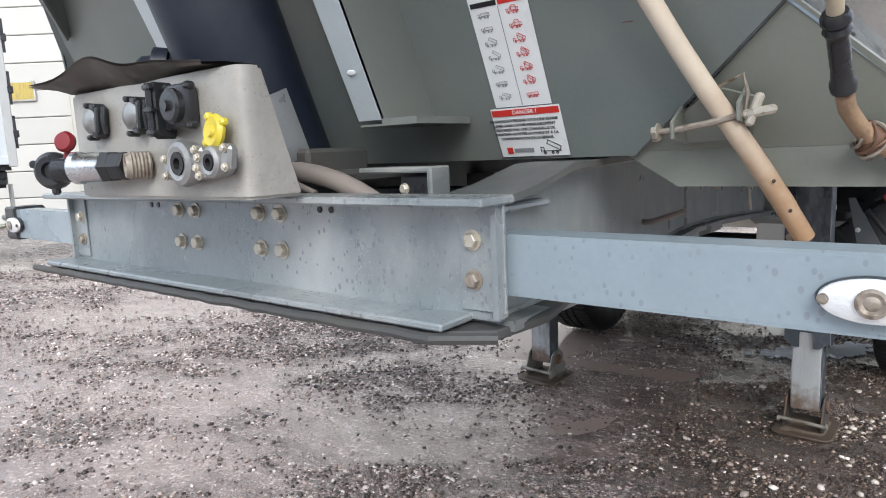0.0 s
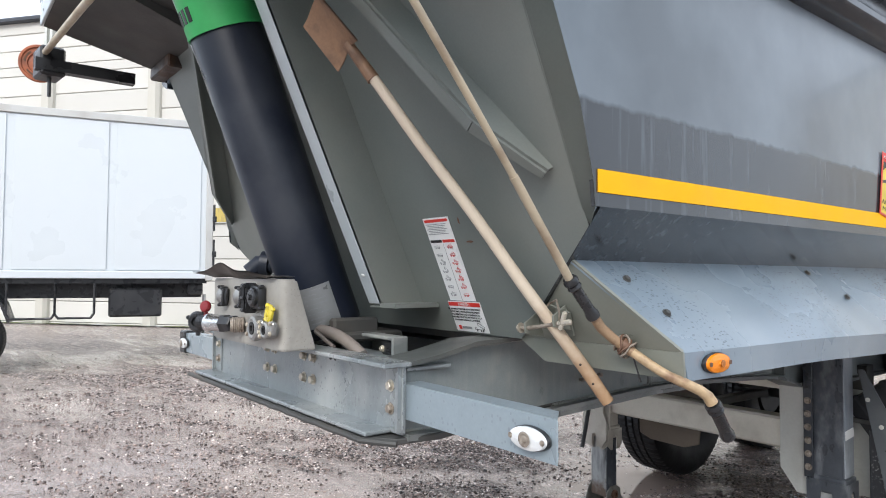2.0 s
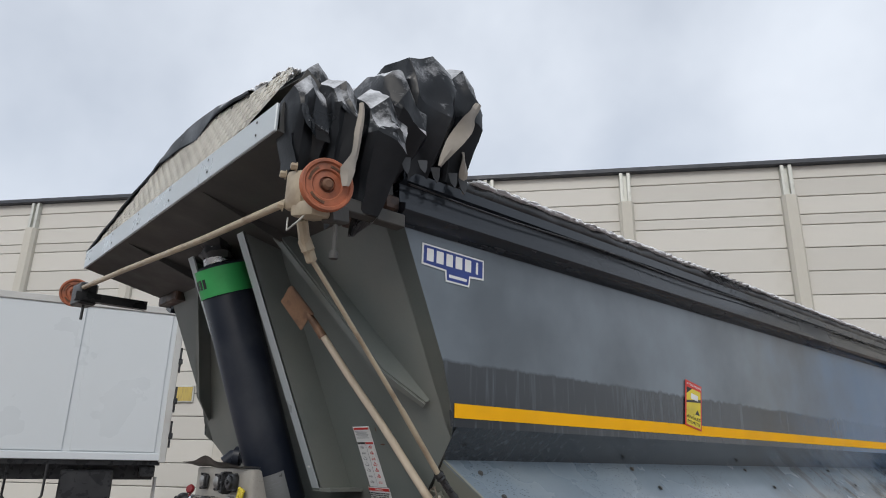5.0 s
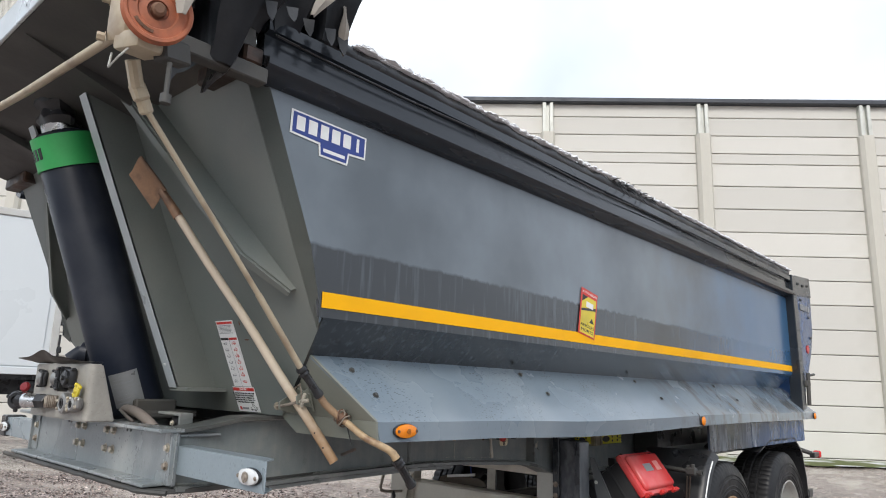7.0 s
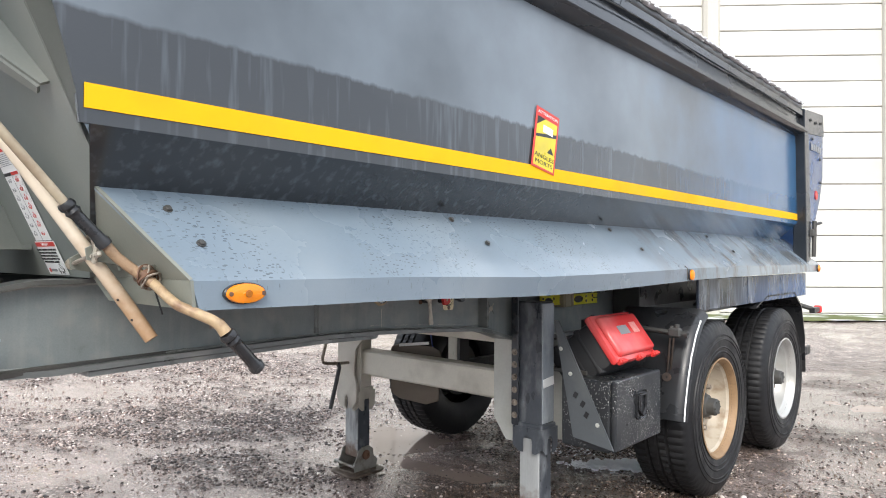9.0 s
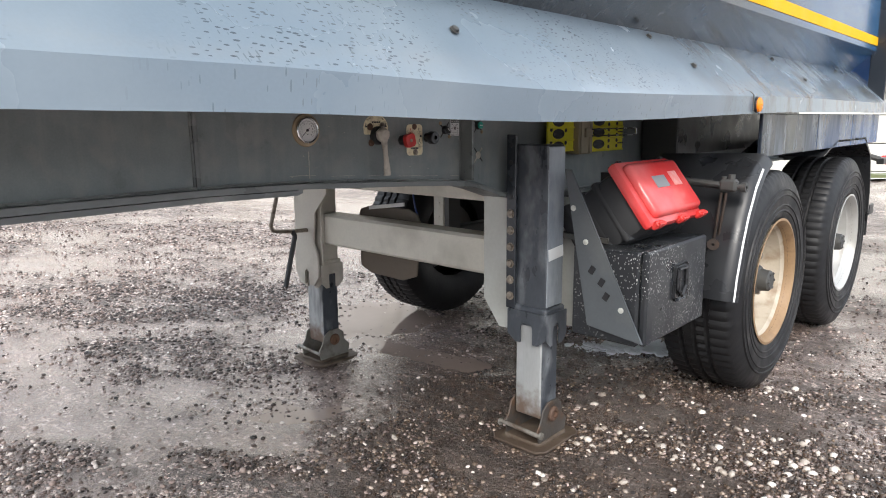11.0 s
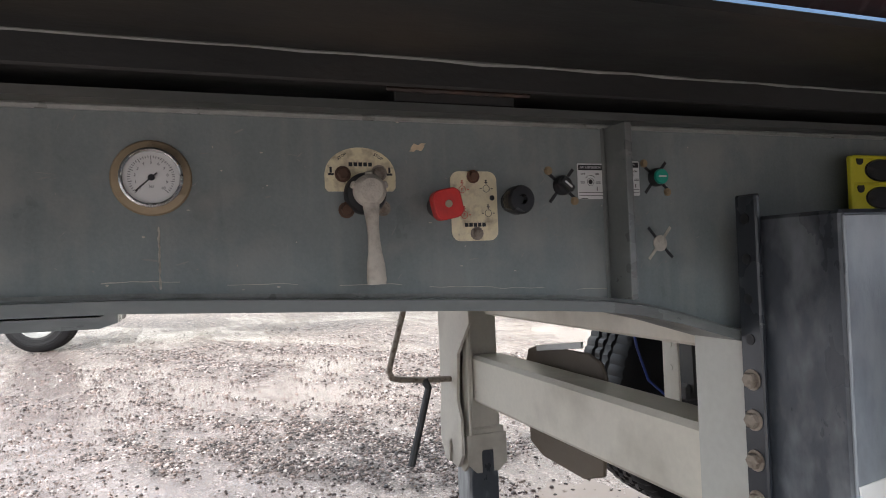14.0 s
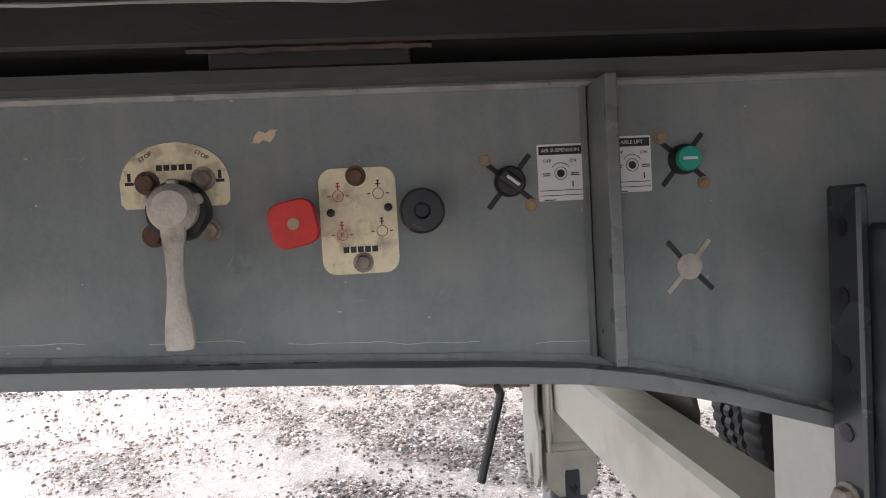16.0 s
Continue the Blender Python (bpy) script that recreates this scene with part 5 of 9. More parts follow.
tube(bm, [(-0.07, 7.0, 1.0), (-0.4, 6.95, 1.1)], 0.02, 8)
span(bm, mx(-0.2), -0.2, 6.9, 7.0, 0.98, 1.12, 0.01)
part("rear_bumper", bm, "underside", trailer)


# ---- landing legs ----
def landing_leg(f, dark):
    """One leg: outer box section, mounting plate, inner tube, hinged foot."""
    c = f(-0.565)
    mat = "leg_paint" if dark else "leg_dirty"
    bm = B()
    span(bm, c - 0.078, c + 0.076, 3.445, 3.555, 0.52, 1.208, 0.006)
    span(bm, c - 0.086, c + 0.086, 3.432, 3.565, 0.5, 0.58, 0.006)
    leg = part("landing_leg", bm, mat, trailer, "worn black landing leg with bare-metal scuffs" if dark else "dull galvanised landing leg")
    bm = B()
    span(bm, c - 0.062, c + 0.062, 3.442, 3.55, 0.12, 0.54, 0.006)
    part("inner_tube", bm, "scuffed_zinc", leg, "scuffed pale inner leg tube")
    # thin sheet that makes the tube's +x face darker
    bm = B()
    span(bm, c + 0.06, c + 0.066, 3.446, 3.546, 0.14, 0.5, 0.002)
    part("wear_strip", bm, "leg_paint", leg, "dark strip along one face of the inner tube")
    if dark:
        # sheet added over the +x face, its light put into the colour
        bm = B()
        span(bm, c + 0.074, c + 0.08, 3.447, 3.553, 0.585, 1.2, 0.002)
        part("side_plate", bm, "leg_side", leg, "scuffed sheet in a lighter blue-grey for the leg's lit side")
    d = -1 if f(-0.565) > CX else 1
    bm = B()
    span(bm, c + d * 0.06, c + d * 0.105, 3.428, 3.44, 0.56, 1.245, 0.003)
    span(bm, c - 0.078, c + d * 0.105, 3.44, 3.446, 0.62, 1.23)
    part("mounting_flange", bm, "rail_paint" if dark else mat, leg)
    if dark:
        for k in range(10):
            z = 1.205 - k * 0.066
            bm = B()
            if k < 4:
                lathe(bm, [(0, 0), (0.009, 0), (0.009, 0.0015), (0, 0.0015)], facing((c - 0.083, 3.428, z), (0, -1, 0)), 12)
                part("bolt_hole", bm, "black_print", leg)
            else:
                hexbolt(bm, (c - 0.083, 3.428, z), (0, -1, 0), 0.013, 0.012)
                part("bolt", bm, "steel_bolt", leg, "dusty bolt head")
        bm = B()
        box(bm, (c + 0.0815, 3.5, 0.795), (0.003, 0.1, 0.045), Euler((radians(6), 0, 0)), 0.001)
        part("white_tape", bm, "white", leg)
    # collar with an arched notch on two faces
    bm = B()
    for k in range(2):
        def at(u, z):
            return (c + u * 0.09, z) if k == 0 else (3.4975 + u * 0.07, z)
        arch = [at(0.32 * math.cos(radians(a)), 0.49 + 0.03 * math.sin(radians(a))) for a in range(180, -1, -20)]
        out = [at(-1.02, 0.56), at(-1.02, 0.46), at(-0.6, 0.43), at(-0.32, 0.43)] + arch + [at(0.32, 0.43), at(0.6, 0.43), at(1.02, 0.46), at(1.02, 0.56)]
        if k == 0:
            prism(bm, out, "y", 3.424, 3.431)
        else:
            sx = 1 if c > CX else -1
            prism(bm, out, "x", c + 0.087, c + 0.093)
    part("collar", bm, "leg_paint" if dark else mat, leg)
    foot = None
    for sx in (-1, 1):
        bm = B()
        x = c + sx * 0.078
        prism(bm, [(3.41, 0.03), (3.59, 0.03), (3.605, 0.085), (3.57, 0.12), (3.565, 0.165), (3.53, 0.19), (3.47, 0.19), (3.435, 0.165), (3.42, 0.12), (3.395, 0.085)], "x", x - 0.004, x + 0.004, 0.002)
        if foot:
            part("cheek_plate", bm, "foot_rust" if dark else "muddy_steel", foot)
        else:
            foot = part("foot", bm, "foot_rust" if dark else "muddy_steel", trailer, "dark rusty hinged foot caked with mud" if dark else "muddy zinc hinged foot with rust")
    for sx in (-1, 1):
        bm = B()
        lathe(bm, [(0.0, 0.0), (0.016, 0.0), (0.016, 0.012), (0.026, 0.012), (0.031, 0.006), (0.031, 0.0)], facing((c + sx * 0.083, 3.5, 0.135), (sx, 0, 0)), 20)
        part("pivot_boss", bm, "rust", foot)
    bm = B()
    tube(bm, [(c - 0.1, 3.395, 0.085), (c + 0.1, 3.395, 0.075)], 0.009, 10)
    for sx in (-1, 1):
        tube(bm, [(c + sx * 0.096, 3.395, 0.08), (c + sx * 0.105, 3.395, 0.08)], 0.014, 10)
    part("foot_pin", bm, "muddy_steel", foot)
    bm = B()
    rim = [(c - 0.115, 3.395), (c - 0.09, 3.368), (c + 0.09, 3.368), (c + 0.115, 3.395), (c + 0.115, 3.605), (c + 0.09, 3.632), (c - 0.09, 3.632), (c - 0.115, 3.605)]
    prism(bm, rim, "z", 0.004, 0.02, 0.003)
    prism(bm, [(c + (x - c) * 1.12, 3.5 + (y - 3.5) * 1.1) for x, y in rim], "z", 0.016, 0.026, 0.003)
    prism(bm, [(c + (x - c) * 0.8, 3.5 + (y - 3.5) * 0.8) for x, y in rim], "z", 0.02, 0.038, 0.006)
    part("foot_plate", bm, "tray_rust", foot, "rusty foot plate caked with mud")
    return leg


near_leg = landing_leg(lambda x: x - 0.008, True)
far_leg = landing_leg(lambda x: mx(x) - 0.075, False)
bm = B()
prism(bm, [(-0.80, 1.02), (-0.66, 1.02), (-0.66, 0.47), (-0.72, 0.47), (-0.80, 0.58)], "y", 3.44, 3.452)
part("leg_plate", bm, "galvanised_dull", near_leg, "dull grey leg bracing plate")
bm = B()
prism(bm, [(-0.64, 1.0), (-0.42, 1.0), (-0.33, 0.56), (-0.36, 0.485), (-0.64, 0.475)], "y", 3.6, 3.608)
part("leg_plate", bm, "galvanised_dull", near_leg, "mud-splashed galvanised sheet behind the leg")
bm = B()
q = -1.99
prism(bm, [(q - 0.085, 1.1), (q + 0.2, 1.1), (q + 0.2, 0.95), (q + 0.09, 0.84), (q + 0.07, 0.68), (q + 0.1, 0.62), (q + 0.1, 0.5), (q + 0.06, 0.45), (q + 0.02, 0.45), (q + 0.018, 0.52), (q, 0.535), (q - 0.018, 0.52), (q - 0.02, 0.45), (q - 0.06, 0.45), (q - 0.1, 0.52), (q - 0.1, 0.6), (q - 0.085, 0.66)], "y", 3.40, 3.41)
span(bm, q - 0.1, q - 0.085, 3.41, 3.56, 0.62, 1.1)
part("leg_plate", bm, "leg_dirty", far_leg, "dull grey shaped bracing plate")
bm = B()
span(bm, -1.915, -0.72, 3.453, 3.57, 0.67, 0.83, 0.012)
part("cross_beam", bm, "beam_paint", trailer, "dirty pale grey cross beam between the legs")
# added bar that stands in for the inner part of the beam's bottom flange
bm = B()
span(bm, -1.80, -0.74, 3.46, 3.54, 0.975, 1.035, 0.006)
part("upper_cross_tie", bm, "beam_paint", trailer, "dusty pale bar standing for the beam's inner bottom flange")
bm = B()
span(bm, -1.71, -1.63, 4.09, 4.1, 0.56, 0.97, 0.003)
for zz in (0.76, 0.84):
    lathe(bm, [(0, 0), (0.012, 0), (0.012, 0.002), (0, 0.002)], facing((-1.67, 4.09, zz), (0, -1, 0)), 12)
part("hanger_plate", bm, "beam_paint", trailer, "pale hanger plate before the far wheel")
bm = B()
prism(bm, [(-1.78, 0.55), (-1.7, 0.52), (-1.46, 0.515), (-1.36, 0.55), (-1.33, 0.82), (-1.35, 0.86), (-1.41, 0.88), (-1.7, 0.875), (-1.77, 0.855), (-1.79, 0.81)], "y", 3.6, 3.612, 0.004)
splash = part("splash_plate", bm, "mud_brown", trailer, "mud-caked brown splash plate")
bm = B()
prism(bm, [(-1.69, 0.857), (-1.69, 0.876), (-1.43, 0.912), (-1.43, 0.893)], "y", 3.588, 3.599, 0.002)
part("hanger_strip", bm, "white", splash, "pale strip along the plate's upper edge")
bm = B()
tube(bm, [(-1.9, 4.1, 0.95), (-1.89, 4.12, 0.8), (-1.87, 4.15, 0.68), (-1.83, 4.2, 0.62)], 0.005, 8)
part("air_hose", bm, "blue_print", trailer, "thin blue air hose")
bm = B()
tube(bm, [(-1.955, 3.255, 1.065), (-1.955, 3.175, 0.796), (-1.955, 3.184, 0.77), (-1.955, 3.212, 0.763), (-1.955, 3.297, 0.753), (-1.97, 3.4, 0.745)], 0.0104, 8)
crank = part("leg_crank", bm, "steel_bolt", trailer, "hanging landing gear crank")
bm = B()
tube(bm, [(-1.955, 3.297, 0.758), (-1.955, 3.312, 0.725), (-1.955, 3.241, 0.47)], 0.0132, 8)
part("crank_grip", bm, "black_plastic", crank)

# ---- tool box, extinguisher box, chocks ----
tool = thing("tool_box", (-0.36, 3.73, 0.5), "black steel tool box splashed with mud beside the wheel", "tool box")
bm = B()
span(bm, -0.4, -0.135, 3.475, 3.985, 0.5, 0.84, 0.008)
part("box_body", bm, "black_paint", tool)
bm = B()
span(bm, -0.135, -0.105, 3.485, 3.99, 0.505, 0.845, 0.008)
door = part("door", bm, "black_paint", tool)
bm = B()
span(bm, -0.106, -0.098, 3.69, 3.80, 0.63, 0.77, 0.012)
latch = part("latch", bm, "black_plastic", door)
bm = B()
tube(bm, [(-0.092, 3.71, 0.75), (-0.092, 3.78, 0.75), (-0.092, 3.782, 0.68), (-0.092, 3.745, 0.645), (-0.092, 3.708, 0.68), (-0.092, 3.71, 0.75)], 0.007, 8)
part("pull_ring", bm, "black_plastic", latch)
bm = B()
prism(bm, [(-0.435, 1.12), (-0.41, 1.12), (-0.105, 0.52), (-0.325, 0.55)], "y", 3.462, 3.47)
sp = part("support_plate", bm, "support_paint", tool, "dark grey steel support plate with holes")
for x, z in ((-0.395, 0.98), (-0.34, 0.86), (-0.19, 0.63)):
    bm = B()
    hexbolt(bm, (x, 3.462, z), (0, -1, 0), 0.008, 0.004)
    part("rivet", bm, "galvanised_dull", sp)
for x, z in ((-0.31, 0.76), (-0.27, 0.72), (-0.25, 0.67)):
    bm = B()
    box(bm, (x, 3.461, z), (0.022, 0.002, 0.03), Euler((0, 0.5, 0)))
    part("slot", bm, "black_print", sp)

ext = thing("fire_extinguisher_box", (-0.3, 3.7, 0.85), "black extinguisher box with a glossy red lid, tilted", "extinguisher box")
EM = Matrix.Translation((-0.225, 3.77, 1.025)) @ Matrix.Rotation(radians(-37), 4, "Y")


def epart(name, bm, mat, parent, label=""):
    bmesh.ops.transform(bm, matrix=EM, verts=bm.verts)
    return part(name, bm, mat, parent, label)


bm = B()
box(bm, (-0.165, 0.0, -0.005), (0.31, 0.42, 0.25), None, 0.04, 2)
case = epart("box_body", bm, "black_matt", ext, "ribbed black plastic case")
for k in range(3):
    bm = B()
    box(bm, (-0.1 - 0.075 * k, 0, -0.005), (0.03, 0.426, 0.256), None, 0.012, 2)
    epart("rib", bm, "black_matt", case)
bm = B()
box(bm, (0.0, 0, 0), (0.045, 0.44, 0.275), None, 0.018, 2)
box(bm, (0.03, 0, 0), (0.05, 0.39, 0.225), None, 0.024, 3)
lid = epart("lid", bm, "red_plastic", ext, "glossy red lid with paler pink patches")
bm = B()
box(bm, (0.056, -0.04, 0.015), (0.004, 0.1, 0.05), None, 0.0015)
epart("window", bm, "grey_print", lid, "grey viewing window")
bm = B()
box(bm, (0.056, 0.085, 0.02), (0.003, 0.065, 0.062), None, 0.001)
epart("symbol_plate", bm, "pink_print", lid, "small pictogram plate")
for dy in (-0.18, 0.02, 0.19):
    bm = B()
    box(bm, (0.02, dy, -0.136), (0.035, 0.055, 0.025), None, 0.006)
    tube(bm, [(0.035, dy - 0.025, -0.14), (0.035, dy + 0.025, -0.14)], 0.007, 8)
    epart("hinge", bm, "red_knob", lid)
for dy in (-0.17, 0.17):
    bm = B()
    box(bm, (-0.005, dy, 0.136), (0.05, 0.03, 0.012), None, 0.004)
    epart("latch", bm, "black_plastic", lid)
bm = B()
span(bm, -0.7, -0.30, 3.55, 3.9, 0.845, 0.865)
part("bracket", bm, "underside", ext)


def wheel_chock(y0, y1, z0, label):
    """A flat chock side: thin shell with oval pockets, small round holes and notches at its far end."""
    c = thing("wheel_chock", (-0.69, (y0 + y1) / 2, z0), label, "wheel chock", "wheel chocks in the holder")
    long = y1 - y0 > 0.2
    bm = B()
    span(bm, -0.684, -0.672, y0, y1, z0, 1.318, 0.003)
    shell = part("chock_shell", bm, "chock_yellow", c)
    for z in (z0, 1.21, 1.263, 1.312):
        bm = B()
        span(bm, -0.6719, -0.667, y0, y1, z, z + 0.006, 0.002)
        part("rib", bm, "chock_yellow", shell)
    for z in (1.188, 1.24, 1.291):
        bm = B()
        yc = y0 + (0.105 if long else 0.075)
        lathe(bm, [(0, 0.001), (0.044, 0.001), (0.048, 0.003), (0.05, 0)], facing((-0.672, yc, z), (1, 0, 0)) @ Matrix.Diagonal((1.0 if long else 0.85, 0.42, 1, 1)), 24)
        part("pocket", bm, "black_print", c)
        for dy, dz in (((0.195, 0.013), (0.195, -0.014), (0.27, 0.014), (0.27, -0.012)) if long else ((0.02, 0.018), (0.13, 0.014))):
            bm = B()
            lathe(bm, [(0, 0), (0.0085, 0), (0.0085, 0.002), (0, 0.002)], facing((-0.672, y0 + dy, z + dz), (1, 0, 0)), 12)
            part("hole", bm, "black_print", c)
        if long:
            bm = B()
            span(bm, -0.6722, -0.6705, y1 - 0.05, y1 + 0.001, z - 0.002, z + 0.003)
            part("notch", bm, "black_print", c)
    return c


wheel_chock(3.70, 3.895, 1.165, "yellow-green plastic wheel chock held by a beige strap")
wheel_chock(4.0, 4.33, 1.155, "yellow-green plastic wheel chock with oval pockets in a holder")
hold = thing("chock_holder", (-0.66, 3.94, 1.15), "dusty beige moulded wheel chock holder on the main beam", "holder")
bm = B()
span(bm, -0.715, -0.645, 3.895, 4.0, 1.15, 1.33, 0.004)
body = part("holder_body", bm, "beige", hold)
for y in (3.902, 3.972):
    bm = B()
    span(bm, -0.646, -0.638, y, y + 0.024, 1.152, 1.328, 0.003)
    part("edge_rib", bm, "beige", body)
bm = B()
span(bm, -0.646, -0.632, 3.935, 3.99, 1.222, 1.262, 0.003)
part("buckle", bm, "beige", hold, "beige clip holding the wire")
bm = B()
tube(bm, [(-0.634, 3.975, 1.256), (-0.632, 4.36, 1.258), (-0.632, 4.385, 1.254), (-0.632, 4.385, 1.23), (-0.632, 4.36, 1.226), (-0.634, 3.975, 1.228)], 0.0035, 6)
part("retaining_wire", bm, "chrome", hold)


# ---- tipper body ----
def lip_sag(y):
    """How far the apron's lip has been pushed in along its length."""
    return math.exp(-((y - 2.95) / 1.1) ** 2)


def wall_y(z):
    """The front wall leans forward as it rises."""
    return 1.891 - 0.45 * z


FW = Vector((0, -0.912, -0.41))       # out of the front wall
FUP = Vector((0, -0.41, 0.912))       # up along it
tip = thing("tipper_body", (CX, 3.9, 1.37), "dark grey steel tipper body with yellow stripe and light grey aprons", "tipper body")
REAR = 6.62
bm = B()
outline = [(-0.14, 2.62), (-0.14, 1.68), (-0.50, 1.38), (mx(-0.50), 1.38), (mx(-0.14), 1.68), (mx(-0.14), 2.62)]
slab(bm, [(x, wall_y(z), z) for x, z in outline], -0.01)
front = part("front_wall", bm, "front_paint", tip, "dusty dark grey leaning front wall")
for s in (0, 1):
    f = (lambda x: x) if not s else mx
    d = 1 if not s else -1
    bm = B()
    EDGE = [(0.825, 2.47), (0.845, 2.42), (1.045, 1.95), (1.09, 1.78), (1.097, 1.72)]
    prism(bm, EDGE + [(REAR, 1.72), (REAR, 2.47)], "x", f(-0.09), f(-0.1))
    side = part("side_wall", bm, "side_paint", tip, "glossy wet dark grey side wall")
    bm = B()
    ea = [bm.verts.new((f(-0.088), y, z)) for y, z in EDGE]
    eb = [bm.verts.new((f(-0.143), wall_y(z) - 0.001, z)) for y, z in EDGE]
    for k in range(len(EDGE) - 1):
        bm.faces.new((ea[k], ea[k + 1], eb[k + 1], eb[k]))
    bm.faces.new((ea[-1], bm.verts.new((f(-0.13), 1.13, 1.68)), eb[-1]))
    bmesh.ops.solidify(bm, geom=bm.faces[:], thickness=0.006)
    part("corner_sheet", bm, "front_paint", side, "dusty dark grey corner sheet")
    bm = B()
    slab(bm, [(f(-0.09), wall_y(1.72), 1.72), (f(-0.09), REAR, 1.72), (f(-0.41), REAR, 1.45), (f(-0.41), wall_y(1.45), 1.45)], 0.008 * (-d))
    part("lower_side", bm, "side_paint", side)
    bm = B()
    span(bm, f(-0.089), f(-0.0865), 1.105, 6.6, 1.752, 1.805)
    part("reflective_stripe", bm, "yellow", side, "yellow reflective stripe")
    # top rail: stepped section along the rim
    bm = B()
    prof = [(-0.10, 2.44), (-0.085, 2.44), (-0.02, 2.468), (-0.012, 2.478), (-0.012, 2.5), (-0.05, 2.515), (-0.055, 2.59), (-0.03, 2.6), (-0.03, 2.64), (-0.10, 2.645)]
    prism(bm, [(f(x), z) for x, z in prof], "y", 0.78, REAR, 0.0)
    rail = part("top_rail", bm, "rail_paint", tip, "stepped dark steel top rail")
    bm = B()
    span(bm, f(-0.35), f(-0.05), 0.715, 0.785, 2.475, 2.535, 0.008)
    part("rail_end", bm, "rust_dark", rail)
    bm = B()
    tube(bm, [(f(-0.025), 0.8 + 0.29 * i, 2.585 - 0.008 * math.sin(i * 1.1)) for i in range(20)], 0.004, 6)
    part("cable", bm, "black_plastic", rail)
    # apron: sloping sheet, lip, front closing plate
    L0, L1 = 1.30, 6.95
    bm = B()
    rows = []
    for i in range(91):
        u = i / 90
        y = L0 + (L1 - L0) * u
        dz = -0.014 * math.exp(-((y - 2.95) / 0.9) ** 2) + 0.004 * noise.noise((y * 1.7, s * 5, 0))
        dent = 0.006 * noise.noise((y * 2.3, 3 + s, 1)) * min(1, u * 8)
        top = (f(-0.235), 1.18 + (6.75 - 1.18) * u, 1.605 + 0.002 * noise.noise((y * 3, 8, s)))
        midp = (f(-0.115 + dent), 1.24 + (6.85 - 1.24) * u, 1.4935 + dz * 0.4 + dent)
        sag = lip_sag(y)
        low = [(f(-0.004 * sag), y, 1.385 + dz - 0.005 * sag), (f(0.003 - 0.028 * sag), y + (0.02 * (1 - u)), 1.319 + 0.006 * u + dz - 0.015 * sag)]
        outer = [top, midp, *low]
        inner = [(f(-0.241), top[1], 1.598), (f(-0.121 + dent), midp[1], midp[2] - 0.007), (f(-0.006 - 0.004 * sag), y, 1.382 + dz - 0.005 * sag), (f(-0.003 - 0.028 * sag), low[1][1], low[1][2])]
        rows.append([bm.verts.new(p) for p in outer + inner[::-1]])
    for a, b in zip(rows, rows[1:]):
        for k in range(8):
            bm.faces.new((a[k], a[(k + 1) % 8], b[(k + 1) % 8], b[k]))
    bm.faces.new(rows[0])
    bm.faces.new(rows[-1][::-1])
    bmesh.ops.recalc_face_normals(bm, faces=bm.faces[:])
    apron = part("apron", bm, "apron_paint", tip, "wet light blue-grey sloping side apron")
    for y in (4.08,):
        bm = B()
        tube(bm, [(f(-0.012), y, 1.3975), (f(0.0015), y, 1.3855), (f(0.004), y, 1.322)], 0.0022, 6)
        part("sheet_seam", bm, "underside", apron)
        for z in (1.372, 1.338):
            bm = B()
            hexbolt(bm, (f(0.003), y + 0.03, z), (d, 0, 0), 0.006, 0.004)
            part("bolt", bm, "underside", apron)
    for y, x, z in ((1.33, -0.18, 1.553), (1.37, -0.09, 1.469), (2.4, -0.2, 1.575), (2.5, -0.11, 1.49), (3.6, -0.2, 1.575), (3.75, -0.1, 1.48), (4.9, -0.2, 1.575), (5.1, -0.1, 1.48), (6.1, -0.2, 1.575)):
        bm = B()
        hexbolt(bm, (f(x), y, z + 0.001), (0.68 * d, 0, 0.73), 0.009, 0.008)
        part("bolt", bm, "underside", apron)
    bm = B()
    slab(bm, [(f(-0.53), 1.284, 1.386), (f(0.0), 1.296, 1.386), (f(-0.235), 1.178, 1.605), (f(-0.29), 1.176, 1.60)], 0.008 * d)
    slab(bm, [(f(-0.43), 1.292, 1.322), (f(0.0), 1.304, 1.32), (f(0.0), 1.2965, 1.3855), (f(-0.53), 1.2845, 1.3855)], 0.008 * d)
    plate = part("apron_front_plate", bm, "apron_edge", tip, "dusty grey-green apron front plate")
    for x, z in ((-0.462, 1.415), (-0.4, 1.452)):
        bm = B()
        hexbolt(bm, (f(x), 1.279 - 0.53 * (z - 1.405), z), (0, -0.9, -0.4), 0.011, 0.01)
        part("bolt", bm, "steel_bolt", plate)
    for y in (1.43, 4.13, 6.86):
        lx = 0.003 - 0.015 * lip_sag(y)
        mm = facing((f(lx), y, 1.353 - (0.006 if 3 < y < 5 else 0)), (d, 0, 0)) @ Matrix.Diagonal((1, 0.46, 1, 1))
        if y > 2:
            mm = facing((f(lx), y, 1.353 - (0.006 if 3 < y < 5 else 0)), (d, 0, 0)) @ Matrix.Diagonal((0.55, 0.55, 1, 1))
        bm = B()
        lathe(bm, [(0, 0), (0.056, 0), (0.056, 0.006), (0.052, 0.009), (0, 0.009)], mm, 32)
        ml = part("side_marker_lamp", bm, "black_plastic", tip, "amber oval side marker lamp")
        bm = B()
        lathe(bm, [(0.052, 0.008), (0.049, 0.015), (0.034, 0.019), (0.012, 0.02), (0.01, 0.022), (0, 0.022)], mm, 32)
        part("lens", bm, "orange_lens", ml)
        for dx in ((-0.043, 0.0, 0.043) if y < 2 else ()):
            bm = B()
